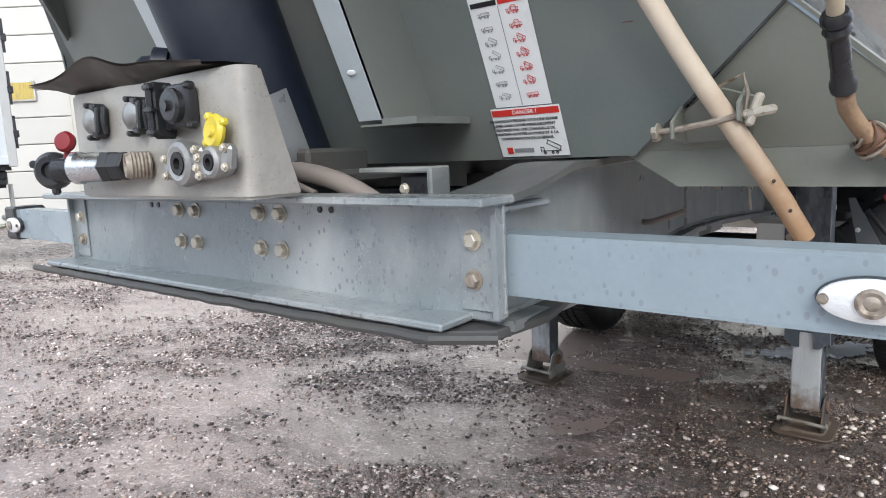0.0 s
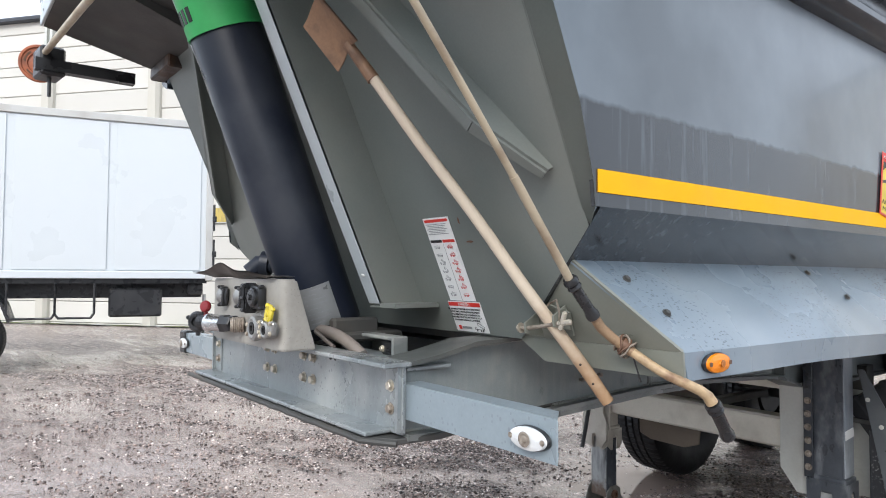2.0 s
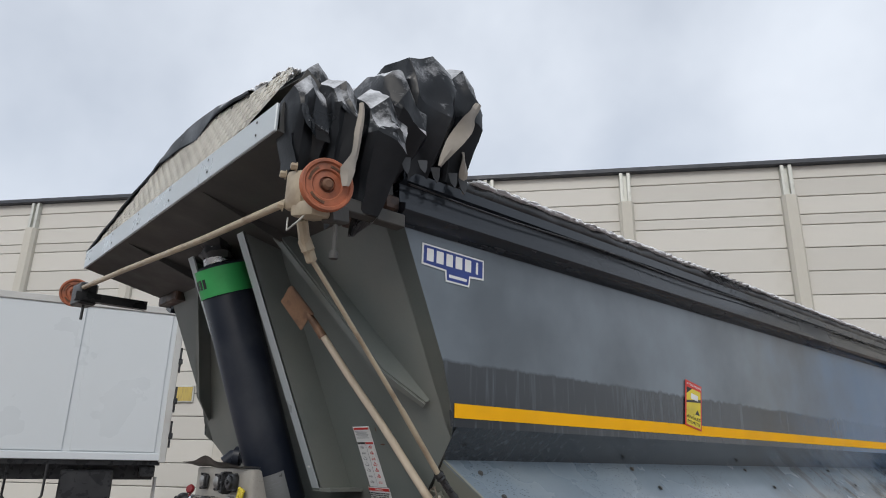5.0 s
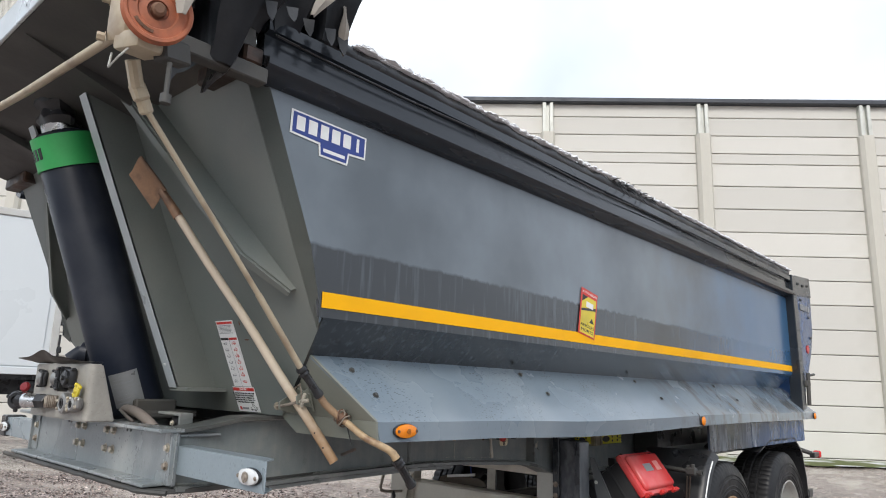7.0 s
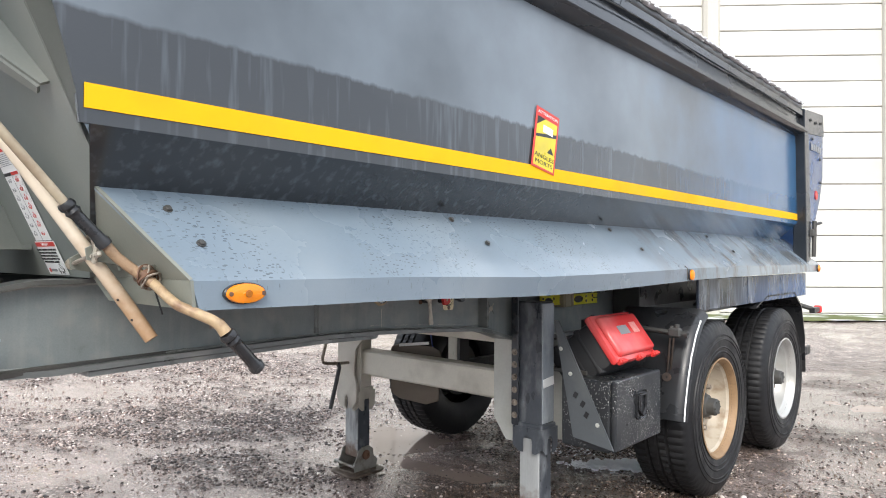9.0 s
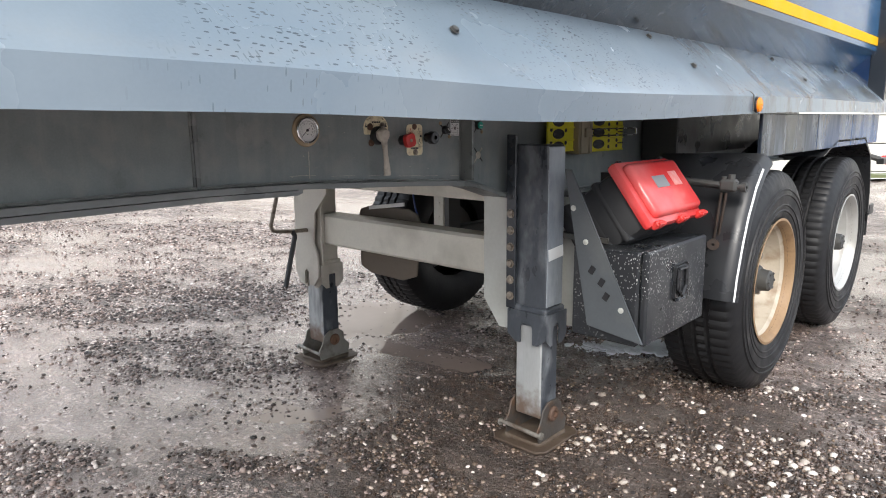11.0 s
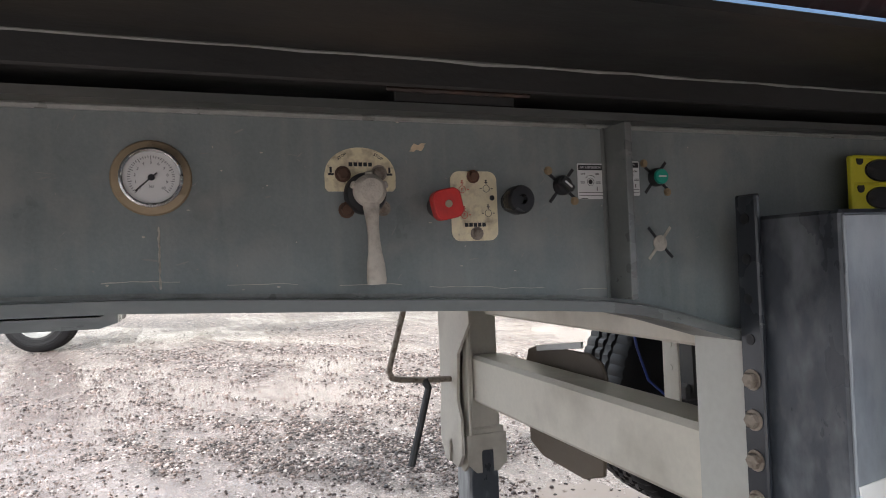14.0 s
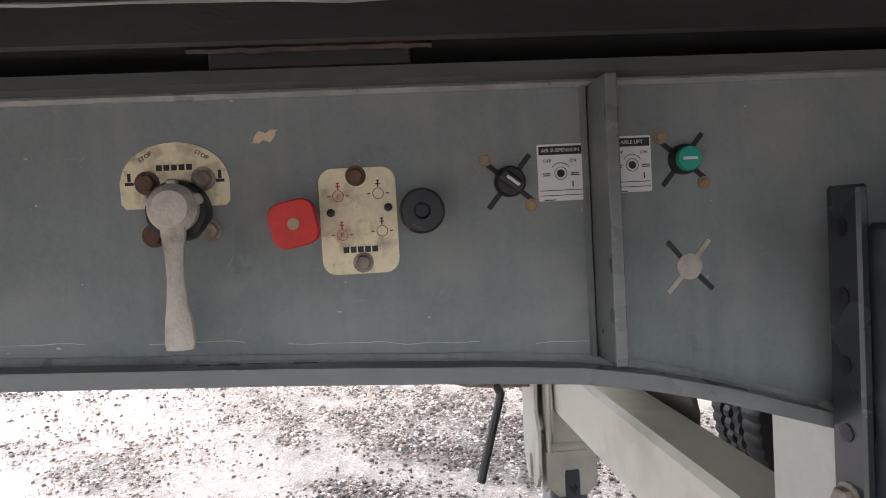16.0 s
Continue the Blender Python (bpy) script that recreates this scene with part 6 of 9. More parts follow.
            lathe(bm, [(0, 0), (0.0055 if dx else 0.009, 0), (0.0055 if dx else 0.009, 0.002), (0, 0.002)], facing((f(lx) + d * (0.0175 if dx else 0.0225), y + dx, 1.353), (d, 0, 0)), 16)
            part("lens_screw" if dx else "lens_centre", bm, "rust" if dx else "dark_amber", ml)
    # rear frame post and tailgate cheek
    bm = B()
    prism(bm, [(REAR - 0.02, 1.40), (REAR + 0.12, 1.42), (REAR + 0.12, 1.72), (REAR + 0.07, 2.44), (REAR + 0.07, 2.66), (REAR - 0.06, 2.66), (REAR - 0.06, 2.44), (REAR - 0.02, 1.75)], "x", f(-0.02), f(-0.12), 0.006)
    part("rear_post", bm, "rail_paint", tip, "dark steel rear frame post")
    bm = B()
    prism(bm, [(REAR + 0.07, 2.67), (7.22, 2.71), (7.24, 2.55), (7.22, 2.15), (7.12, 1.95), (REAR + 0.13, 1.5), (REAR + 0.10, 2.1)], "x", f(-0.035), f(-0.06), 0.005)
    gate = part("tailgate_cheek", bm, "blue_paint", tip, "wet tailgate cheek plate with bolts, a blue reflection in its colour")
    bm = B()
    prism(bm, [(REAR + 0.07, 2.67), (7.22, 2.71), (7.24, 2.52), (REAR + 0.09, 2.48)], "x", f(-0.033), f(-0.029))
    part("upper_plate", bm, "rail_paint", gate)
    for k in range(5):
        bm = B()
        box(bm, (f(-0.028), 6.82 + 0.07 * k, 2.38), (0.006, 0.045, 0.055))
        part("print_bar", bm, "grey_print", gate)
    for y, z in ((6.78, 2.6), (6.95, 2.6), (7.12, 2.62), (6.85, 2.45), (7.1, 2.3), (7.12, 2.1)):
        bm = B()
        hexbolt(bm, (f(-0.029 if z > 2.5 else -0.035), y, z), (d, 0, 0), 0.012, 0.012)
        part("bolt", bm, "underside", gate)
    bm = B()
    lathe(bm, [(0, 0), (0.04, 0), (0.04, 0.006), (0, 0.006)], facing((f(-0.034), 6.98, 1.98), (d, 0, 0)), 18)
    part("round_reflector", bm, "red_print", gate)
    bm = B()
    span(bm, f(-0.06), f(0.0), 6.72, 6.86, 1.62, 1.68, 0.008)
    tube(bm, [(f(-0.01), 6.79, 1.45), (f(-0.005), 6.8, 1.75)], 0.018, 8)
    tube(bm, [(f(-0.01), 6.8, 1.72), (f(0.01), 6.95, 1.74)], 0.012, 8)
    part("gate_latch", bm, "underside", tip, "dark tailgate latch")
# floor and sills coloured darker than the beam below them
bm = B()
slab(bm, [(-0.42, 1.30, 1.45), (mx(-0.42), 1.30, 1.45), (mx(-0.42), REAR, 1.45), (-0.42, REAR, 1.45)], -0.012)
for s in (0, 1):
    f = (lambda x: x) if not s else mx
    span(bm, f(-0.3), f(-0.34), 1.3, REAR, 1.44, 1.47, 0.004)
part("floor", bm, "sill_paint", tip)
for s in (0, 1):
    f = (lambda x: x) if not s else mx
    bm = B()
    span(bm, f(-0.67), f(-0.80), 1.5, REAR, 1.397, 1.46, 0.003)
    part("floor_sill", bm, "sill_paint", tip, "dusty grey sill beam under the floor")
for s in (0, 1):
    f = (lambda x: x) if not s else mx
    bm = B()
    tube(bm, [(f(-0.673), 1.5 + 0.064 * i, 1.436 + 0.003 * noise.noise((i * 0.8, 0, 0))) for i in range(80)], [0.004 + 0.003 * abs(noise.noise((i * 0.45, 3, 0))) for i in range(80)], 6)
    part("weld_seam", bm, "weld", tip)
bm = B()
span(bm, mx(-0.1), -0.1, 7.0, 7.04, 1.5, 2.66)
part("tailgate", bm, "blue_paint", tip)
# cheeks on both sides of the lifting ram
for s, x in ((0, -0.93), (1, mx(-0.93))):
    d = 1 if not s else -1
    bm = B()
    z0, z1 = 1.47, 2.62
    prism(bm, [(wall_y(z0), z0), (wall_y(z1), z1), (wall_y(z1) - 0.17, z1), (wall_y(z0) - 0.17, z0)], "x", x, x - 0.008)
    cheek = part("ram_cheek", bm, "front_paint", tip)
    # flange coloured lighter than its cheek, for the light on its front
    bm = B()
    slab(bm, [(x - d * 0.062, wall_y(z0) - 0.172, z0), (x, wall_y(z0) - 0.172, z0), (x, wall_y(z1) - 0.172, z1), (x - d * 0.062, wall_y(z1) - 0.172, z1)], 0.008)
    part("cheek_flange", bm, "light_edge", cheek, "flange in a lighter grey for the light it faces")
    bm = B()
    span(bm, x, x + 0.09 * d, wall_y(z0) - 0.17, wall_y(z0) + 0.0, z0 - 0.008, z0 + 0.002)
    span(bm, x + d * 0.09, x - d * 0.06, wall_y(z0) - 0.17, wall_y(z0), z0 - 0.012, z0 - 0.008)
    part("cheek_foot", bm, "front_paint", cheek)
    bm = B()
    lathe(bm, [(0, 0), (0.012, 0), (0.009, 0.0012), (0, 0.0014)], facing((x - d * 0.03, wall_y(1.56) - 0.1755, 1.56), (0, -0.91, -0.41)) @ Matrix.Diagonal((1, 0.5, 1, 1)), 9)
    part("paint_chip", bm, "white", cheek)
    # diagonal strut from under the hood to the side
    A, E = Vector((CX + d * 0.37, wall_y(2.7), 2.7)), Vector((CX + d * 1.04, wall_y(1.815), 1.815))
    along = (E - A).normalized()
    across = along.cross(FW).normalized()
    if across.z > 0:
        across = -across
    bm = B()
    slab(bm, [A, E, E + FW * 0.02, E - along * 0.2 + FW * 0.085, A + FW * 0.085], 0.008)
    strut = part("wall_strut", bm, "front_paint", tip)
    bm = B()
    a2, e2 = A + FW * 0.085, E - along * 0.2 + FW * 0.085
    slab(bm, [a2, e2, e2 + across * 0.034, a2 + across * 0.034], 0.008)
    part("strut_flange", bm, "front_paint", strut)
    bm = B()
    slab(bm, [e2, E + FW * 0.02, E + FW * 0.02 + across * 0.02, e2 + across * 0.034], 0.008)
    part("strut_end", bm, "front_paint", strut)
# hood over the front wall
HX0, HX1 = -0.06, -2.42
# hood sheet coloured darker than the front wall, to keep its underside dark
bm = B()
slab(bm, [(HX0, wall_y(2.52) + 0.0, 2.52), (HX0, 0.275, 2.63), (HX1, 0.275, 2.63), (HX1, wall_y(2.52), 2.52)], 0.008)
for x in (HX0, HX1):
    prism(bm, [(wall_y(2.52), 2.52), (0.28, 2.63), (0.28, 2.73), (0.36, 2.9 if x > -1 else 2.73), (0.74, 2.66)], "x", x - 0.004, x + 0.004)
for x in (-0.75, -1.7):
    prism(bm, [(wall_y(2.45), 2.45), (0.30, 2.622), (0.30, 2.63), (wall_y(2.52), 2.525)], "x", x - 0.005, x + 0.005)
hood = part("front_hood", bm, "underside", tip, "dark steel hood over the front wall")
bm = B()
span(bm, HX1, HX0, 0.262, 0.274, 2.628, 2.733, 0.003)
strip = part("hood_edge", bm, "light_edge", tip, "light grey riveted hood edge")
for k in range(6):
    for z in (2.66, 2.71):
        bm = B()
        hexbolt(bm, (-0.2 - 0.42 * k, 0.262, z), (0, -1, 0), 0.006, 0.003, False)
        part("rivet", bm, "underside", strip)
PN = Vector((0, -0.98, 0.196))          # out of the tread plate, which stands almost upright


def on_plate(x, z):
    return Vector((x, 0.272 + (z - 2.70) * 0.2, z))


def plate_low(x):
    """The plate lifts off the hood's edge towards its near end."""
    return 2.70 + max(0.0, (x + 0.58) / 0.5) * 0.15


def plate_high(x):
    return 3.0 - max(0.0, (-1.5 - x) / 0.92) * 0.27 - max(0.0, (x + 0.75) / 0.65) * 0.1


bm = B()
xs = [HX1, -1.5, -0.75, -0.58, -0.08]
slab(bm, [on_plate(x, plate_low(x) - 0.01) for x in xs] + [on_plate(x, plate_high(x)) for x in xs[::-1]], 0.005)
for r in range(10):
    for c in range(62):
        x = HX1 + 0.03 + c * 0.038
        z = 2.715 + r * 0.03
        if z < plate_low(x) + 0.005 or z > plate_high(x) - 0.012:
            continue
        across = Vector((1, 0, 0))
        m3 = Matrix((across, PN.cross(across).normalized(), PN)).transposed()
        tilt = m3 @ Matrix.Rotation(radians(90 if (r + c) % 2 else 0), 3, "Z")
        for k in (-1, 0, 1):
            box(bm, on_plate(x, z) + tilt @ Vector((0, 0.0075 * k, 0.0022)), (0.027, 0.0042, 0.003), tilt.to_euler())
tread = part("tread_plate", bm, "tread_plate", tip, "dull aluminium tread plate with raised bars", smooth=False)
for k in range(13):
    x = HX1 + 0.12 + 0.17 * k
    bm = B()
    hexbolt(bm, on_plate(x, plate_high(x) - 0.02) + PN * 0.002, PN, 0.008, 0.006, False)
    part("rivet", bm, "underside", tread)
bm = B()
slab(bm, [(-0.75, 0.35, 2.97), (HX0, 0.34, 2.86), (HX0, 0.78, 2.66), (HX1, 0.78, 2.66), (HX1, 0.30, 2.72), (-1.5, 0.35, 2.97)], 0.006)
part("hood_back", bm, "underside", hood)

# ---- stickers on the front wall ----
def on_front(x, z, lift):
    """A pose on the front wall, its y axis up along it, facing out."""
    m = Matrix((Vector((1, 0, 0)), FUP, FW)).transposed().to_4x4()
    m.translation = Vector((x, wall_y(z), z)) + FW * lift
    return m


def plaque(w, h, m, bev=0.0):
    bm = B()
    box(bm, (0, 0, 0), (w, h, 0.0012), None, 0.0003)
    bmesh.ops.transform(bm, matrix=m, verts=bm.verts)
    return bm


st = part("instruction_sticker", plaque(0.125, 0.275, on_front(-0.705, 1.61, 0.003)), "white", tip, "white instruction sticker with rows of pictures")
def bars(parent, base, mat, items, name="print_bar"):
    """Plain bars of print, each a piece of its own."""
    for cx, cy, w, h in items:
        b2 = B()
        box(b2, (cx, cy, 0.001), (w, h, 0.0006))
        bmesh.ops.transform(b2, matrix=base, verts=b2.verts)
        ob = part(name, b2, mat, parent)
    return ob


sm = on_front(-0.705, 1.61, 0.0035)
bars(st, sm, "red_print", [(0, 0.128, 0.112, 0.009), (0.03, 0.062, 0.056, 0.009)])
bars(st, sm, "black_print", [(-0.03, 0.062, 0.056, 0.009)])
bars(st, sm, "grey_print", [(-0.006, 0.117 - 0.0052 * k, 0.098 - 0.012 * (k % 3), 0.0016) for k in range(7)] + [(0.0, -0.04, 0.0008, 0.19)])


def pictogram(parent, base, mat, cx, cy, tilt, ring):
    """A small line drawing: wheels, frame, cab and a body tipped by an angle."""
    bm = B()
    for dx in (-0.012, -0.002, 0.004):
        lathe(bm, [(0.0008, 0), (0.0019, 0), (0.0019, 0.0005), (0.0008, 0.0005)], Matrix.Translation((cx + dx, cy - 0.006, 0.001)), 10, True)
    box(bm, (cx - 0.003, cy - 0.0036, 0.0012), (0.026, 0.0007, 0.0005))
    for dx, dz, w, h in ((-0.0165, -0.002, 0.0007, 0.006), (-0.0125, -0.002, 0.0007, 0.006), (-0.0145, 0.001, 0.0045, 0.0007)):
        box(bm, (cx + dx, cy + dz, 0.0012), (w, h, 0.0005))
    ca, sa = math.cos(tilt), math.sin(tilt)
    for u, v, w, h in ((-0.0085, 0.0, 0.018, 0.0007), (-0.0085, 0.005, 0.018, 0.0007), (-0.0175, 0.0025, 0.0007, 0.0055), (0.0, 0.0025, 0.0007, 0.0055)):
        box(bm, (cx + 0.008 + u * ca + v * sa, cy - 0.0028 - u * sa + v * ca, 0.0012), (w, h, 0.0005), Euler((0, 0, -tilt)))
    if ring:
        lathe(bm, [(0.0052, 0), (0.006, 0), (0.006, 0.0005), (0.0052, 0.0005)], Matrix.Translation((cx - 0.001, cy + 0.002, 0.001)), 18, True)
    bmesh.ops.transform(bm, matrix=base, verts=bm.verts)
    part("pictogram", bm, mat, parent)


for k in range(7):
    pictogram(st, sm, "grey_print", -0.03, 0.045 - 0.0265 * k, (0.0, 0.0, 0.5, 0.6, 0.45, 0.0, 0.3)[k], False)
    pictogram(st, sm, "red_print", 0.032, 0.045 - 0.0265 * k, (0.1, 0.0, 0.5, 0.6, 0.5, 0.55, 0.0)[k], k < 6)
st2 = part("danger_sticker", plaque(0.155, 0.105, on_front(-0.705, 1.435, 0.004)), "white", tip, "white danger sticker with a red heading")
sm2 = on_front(-0.705, 1.435, 0.0045)
bars(st2, sm2, "red_print", [(0, 0.043, 0.15, 0.013), (-0.055, -0.038, 0.013, 0.013)])
bm = B()
text(bm, "DANGER !", 0.012, sm2 @ Matrix.Translation((0, 0.043, 0.0015)))
part("heading", bm, "white", st2)
bm = B()
for k, words in enumerate(("NE JAMAIS INTERVENIR SOUS UNE BENNE", "LEVEE SANS L'AVOIR PREALABLEMENT", "SECURISEE PAR UNE CHANDELLE DE", "MAINTIEN ADAPTEE AU POIDS ET A LA", "CONFIGURATION DE LA BENNE.")):
    text(bm, words, 0.0082, sm2 @ Matrix.Translation((-0.008, 0.026 - 0.0095 * k, 0.0012)))
part("lettering", bm, "black_print", st2)
bars(st2, sm2, "grey_print", [(-0.022, -0.038, 0.045, 0.008)])
pictogram(st2, sm2 @ Matrix.Translation((0.045, -0.035, 0)) @ Matrix.Diagonal((1.7, 1.7, 1, 1)), "black_print", 0, 0, 0.5, False)
# small sticker on the far cheek
bm = plaque(0.035, 0.11, on_front(mx(-0.93) + 0.03, 1.95, 0.176))
st3 = part("small_sticker", bm, "white", tip, "small white sticker with a yellow mark")
bars(st3, on_front(mx(-0.93) + 0.03, 1.95, 0.177), "yellow", [(0, -0.04, 0.02, 0.02)])
# rust marks
for x, z, w, h in ((-0.58, 1.66, 0.05, 0.012), (-0.60, 1.72, 0.012, 0.035), (-0.47, 1.6, 0.035, 0.004)):
    bm = B()
    n = 14
    vs = [bm.verts.new((w * (0.6 + 0.4 * noise.noise((k, x, 9))) * math.cos(2 * math.pi * k / n) / 2, h * (0.6 + 0.5 * noise.noise((k, z, 4))) * math.sin(2 * math.pi * k / n) / 2, 0)) for k in range(n)]
    bm.faces.new(vs)
    bmesh.ops.transform(bm, matrix=on_front(x, z, 0.003), verts=bm.verts)
    part("rust_mark", bm, "rust", front)

# ---- stickers on the side ----
def on_side(y, z, lift=0.002):
    m = Matrix(((0, 0, 1, -0.09 + lift), (1, 0, 0, y), (0, 1, 0, z), (0, 0, 0, 1)))
    return m




tilt = Matrix.Rotation(radians(-1), 4, "Z")
bm = B()
prism(bm, [(-0.165, 0.045), (0.165, 0.045), (0.165, -0.04), (0.09, -0.045), (0.085, -0.085), (-0.04, -0.085), (-0.045, -0.045), (-0.165, -0.04)], "z", 0, 0.0015)
bmesh.ops.transform(bm, matrix=on_side(1.09, 2.35) @ tilt, verts=bm.verts)
badge = part("maker_badge", bm, "white", tip, "blue and white maker badge")
bm = B()
prism(bm, [(-0.157, 0.038), (0.157, 0.038), (0.157, -0.033), (0.083, -0.038), (0.078, -0.078), (-0.034, -0.078), (-0.039, -0.038), (-0.157, -0.033)], "z", 0.0015, 0.0026)
bmesh.ops.transform(bm, matrix=on_side(1.09, 2.35) @ tilt, verts=bm.verts)
part("badge_field", bm, "blue_print", badge)
for cx, cz, wd, ht in [(-0.125 + 0.05 * k, 0.003, wd, 0.05) for k, wd in enumerate((0.034, 0.036, 0.034, 0.036, 0.034, 0.012))] + [(0.022, -0.06, 0.095, 0.012)]:
    bm = B()
    prism(bm, [(cx - wd / 2, cz - ht / 2), (cx + wd / 2, cz - ht / 2), (cx + wd / 2, cz + ht / 2), (cx - wd / 2, cz + ht / 2)], "z", 0.0027, 0.0034)
    bmesh.ops.transform(bm, matrix=on_side(1.09, 2.35) @ tilt, verts=bm.verts)
    part("print_bar", bm, "white", badge)
AM = on_side(2.845, 1.91, 0.006) @ Matrix.Rotation(radians(-10), 4, "Z") @ Matrix.Diagonal((1.6, 1, 1, 1))
bm = B()
box(bm, (0, 0, 0), (0.105, 0.245, 0.002), None, 0.0005)
bmesh.ops.transform(bm, matrix=AM, verts=bm.verts)
am = part("blind_spot_sticker", bm, "red_print", tip, "yellow and red blind spot warning sticker")
bars(am, AM, "yellow_plastic", [(0, -0.014, 0.09, 0.2)], "yellow_field")
bm = B()
text(bm, "ATTENTION", 0.0165, AM @ Matrix.Translation((0, 0.104, 0.0018)))
part("heading", bm, "white", am)
bm = B()
text(bm, "ANGLES", 0.024, AM @ Matrix.Translation((0, -0.07, 0.002)))
text(bm, "MORTS", 0.024, AM @ Matrix.Translation((0, -0.096, 0.002)))
for tri in ([(-0.045, 0.0), (0.045, 0.03), (0.045, 0.045), (-0.045, 0.012)], [(-0.045, 0.086), (-0.01, 0.086), (-0.045, 0.05)], [(0.01, -0.045), (0.04, -0.045), (0.025, -0.018)]):
    b2 = B()
    prism(b2, tri, "z", 0.0014, 0.002)
    bmesh.ops.transform(b2, matrix=AM, verts=b2.verts)
    me = bpy.data.meshes.new("tmp")
    b2.to_mesh(me)
    b2.free()
    bm.from_mesh(me)
    bpy.data.meshes.remove(me)
part("lettering", bm, "black_print", am)
bars(am, AM @ Matrix.Translation((0, 0, 0.001)), "white", [(0.005, 0.045, 0.045, 0.03)], "truck_symbol")


# ---- lifting ram ----
ram = thing("hydraulic_cylinder", (CX, 1.02, 1.36), "black hydraulic lifting cylinder with a green band at its head", "hydraulic cylinder")
R0, R1 = Vector((CX + 0.03, 1.03, 1.37)), Vector((CX + 0.03, 0.60, 2.46))
ax = (R1 - R0).normalized()
RM = facing(R0, ax)
RL = (R1 - R0).length
bm = B()
lathe(bm, [(0, 0), (0.105, 0), (0.118, 0.02), (0.118, RL - 0.12), (0.112, RL - 0.11), (0.112, RL), (0.10, RL + 0.012), (0.0, RL + 0.012)], RM, 40)
part("tube", bm, "cylinder", ram)
bm = B()
lathe(bm, [(0.112, RL - 0.135), (0.124, RL - 0.135), (0.124, RL - 0.004), (0.112, RL - 0.004)], RM, 40)
band = part("head_band", bm, "green_paint", ram, "bright green painted head band")
for a0, wd in ((-62, 10), (-48, 9), (-36, 9), (-24, 9), (-12, 9), (-92, 8)):
    a = radians(a0 - 60)
    p = RM @ Vector((0.1245 * math.cos(a), 0.1245 * math.sin(a), RL - 0.07))
    nrm = (RM.to_3x3() @ Vector((math.cos(a), math.sin(a), 0))).normalized()
    tang = ax.cross(nrm)
    rot = Matrix((tang, ax, nrm)).transposed().to_euler()
    bm = B()
    box(bm, p, (0.017, 0.045, 0.001), rot)
    part("print_bar", bm, "black_print", band)
bm = B()
lathe(bm, [(0.06, 0), (0.075, 0.01), (0.075, 0.04), (0.055, 0.05), (0.05, 0.16), (0, 0.16)], RM @ Matrix.Translation((0, 0, RL + 0.01)), 24)
part("ram_head", bm, "chrome", ram, "bright steel ram head")
bm = B()
n = 20
rings = []
for k, (h, r) in enumerate(((0.03, 0.09), (0.06, 0.1), (0.09, 0.075), (0.12, 0.1), (0.15, 0.085), (0.2, 0.06), (0.23, 0.03))):
    rings.append([bm.verts.new(R1 + ax * h + Vector((math.cos(6.2832 * i / n), 0.75 * math.sin(6.2832 * i / n), 0.0)) * r * (1 + 0.35 * noise.noise((i * 1.7, k * 1.3, 2))) + Vector((0, 0, 0.02 * noise.noise((i * 2.1, k, 7))))) for i in range(n)])
for a, b in zip(rings, rings[1:]):
    for i in range(n):
        bm.faces.new((a[i], a[(i + 1) % n], b[(i + 1) % n], b[i]))
part("head_wrap", bm, "tarp", ram, "torn black wrapping round the head pin")
bm = B()
tube(bm, [R1 + ax * 0.16 + Vector((-0.11, 0, 0)), R1 + ax * 0.16 + Vector((0.11, 0, 0))], 0.028, 14)
part("head_pin", bm, "rust", ram)
bm = B()
p = RM @ Vector((-0.11, -0.04, 0.26))
tube(bm, [p, p + Vector((-0.06, -0.06, 0.0)), p + Vector((-0.075, -0.09, -0.03))], [0.035, 0.032, 0.03], 14)
lathe(bm, [(0.0, 0), (0.045, 0), (0.045, 0.03), (0.03, 0.035), (0, 0.035)], facing(p + Vector((-0.03, -0.03, 0)), (-0.6, -0.7, 0.1)), 16)
part("oil_elbow", bm, "cylinder", ram)
lab_c = Vector((0.84, -0.54, 0))
lab_a = (lab_c - ax * lab_c.dot(ax)).normalized()
lab_t = ax.cross(lab_a)


def round_label(a0, a1, h0, h1, r, n=10):
    """A label bent round the tube."""
    bm = B()
    rows = []
    for i in range(n + 1):
        a = radians(a0 + (a1 - a0) * i / n)
        d = lab_a * math.cos(a) + lab_t * math.sin(a)
        rows.append([bm.verts.new(R0 + ax * h + d * rr) for h, rr in ((h0, r), (h1, r), (h1, r - 0.001), (h0, r - 0.001))])
    for p, q in zip(rows, rows[1:]):
        for k in range(4):
            bm.faces.new((p[k], q[k], q[(k + 1) % 4], p[(k + 1) % 4]))
    bm.faces.new(rows[0])
    bm.faces.new(rows[-1][::-1])
    bmesh.ops.recalc_face_normals(bm, faces=bm.faces)
    return bm


rl_ = part("rating_label", round_label(-24, 30, 0.045, 0.185, 0.1188), "silver_label", ram, "weathered silver rating label")
for k in range(7):
    part("print_bar", round_label(-18, -18 + (36 if k % 3 else 22), 0.06 + 0.016 * k, 0.064 + 0.016 * k, 0.1194, 6), "grey_print", rl_)
part("print_bar", round_label(-6, 14, 0.167, 0.174, 0.1194, 6), "grey_print", rl_)
bm = B()
span(bm, CX - 0.2, CX + 0.24, 0.95, 1.2, 1.345, 1.375, 0.008)
span(bm, CX + 0.17, CX + 0.21, 0.95, 1.12, 1.34, 1.42, 0.008)
part("cylinder_mount", bm, "underside", ram)

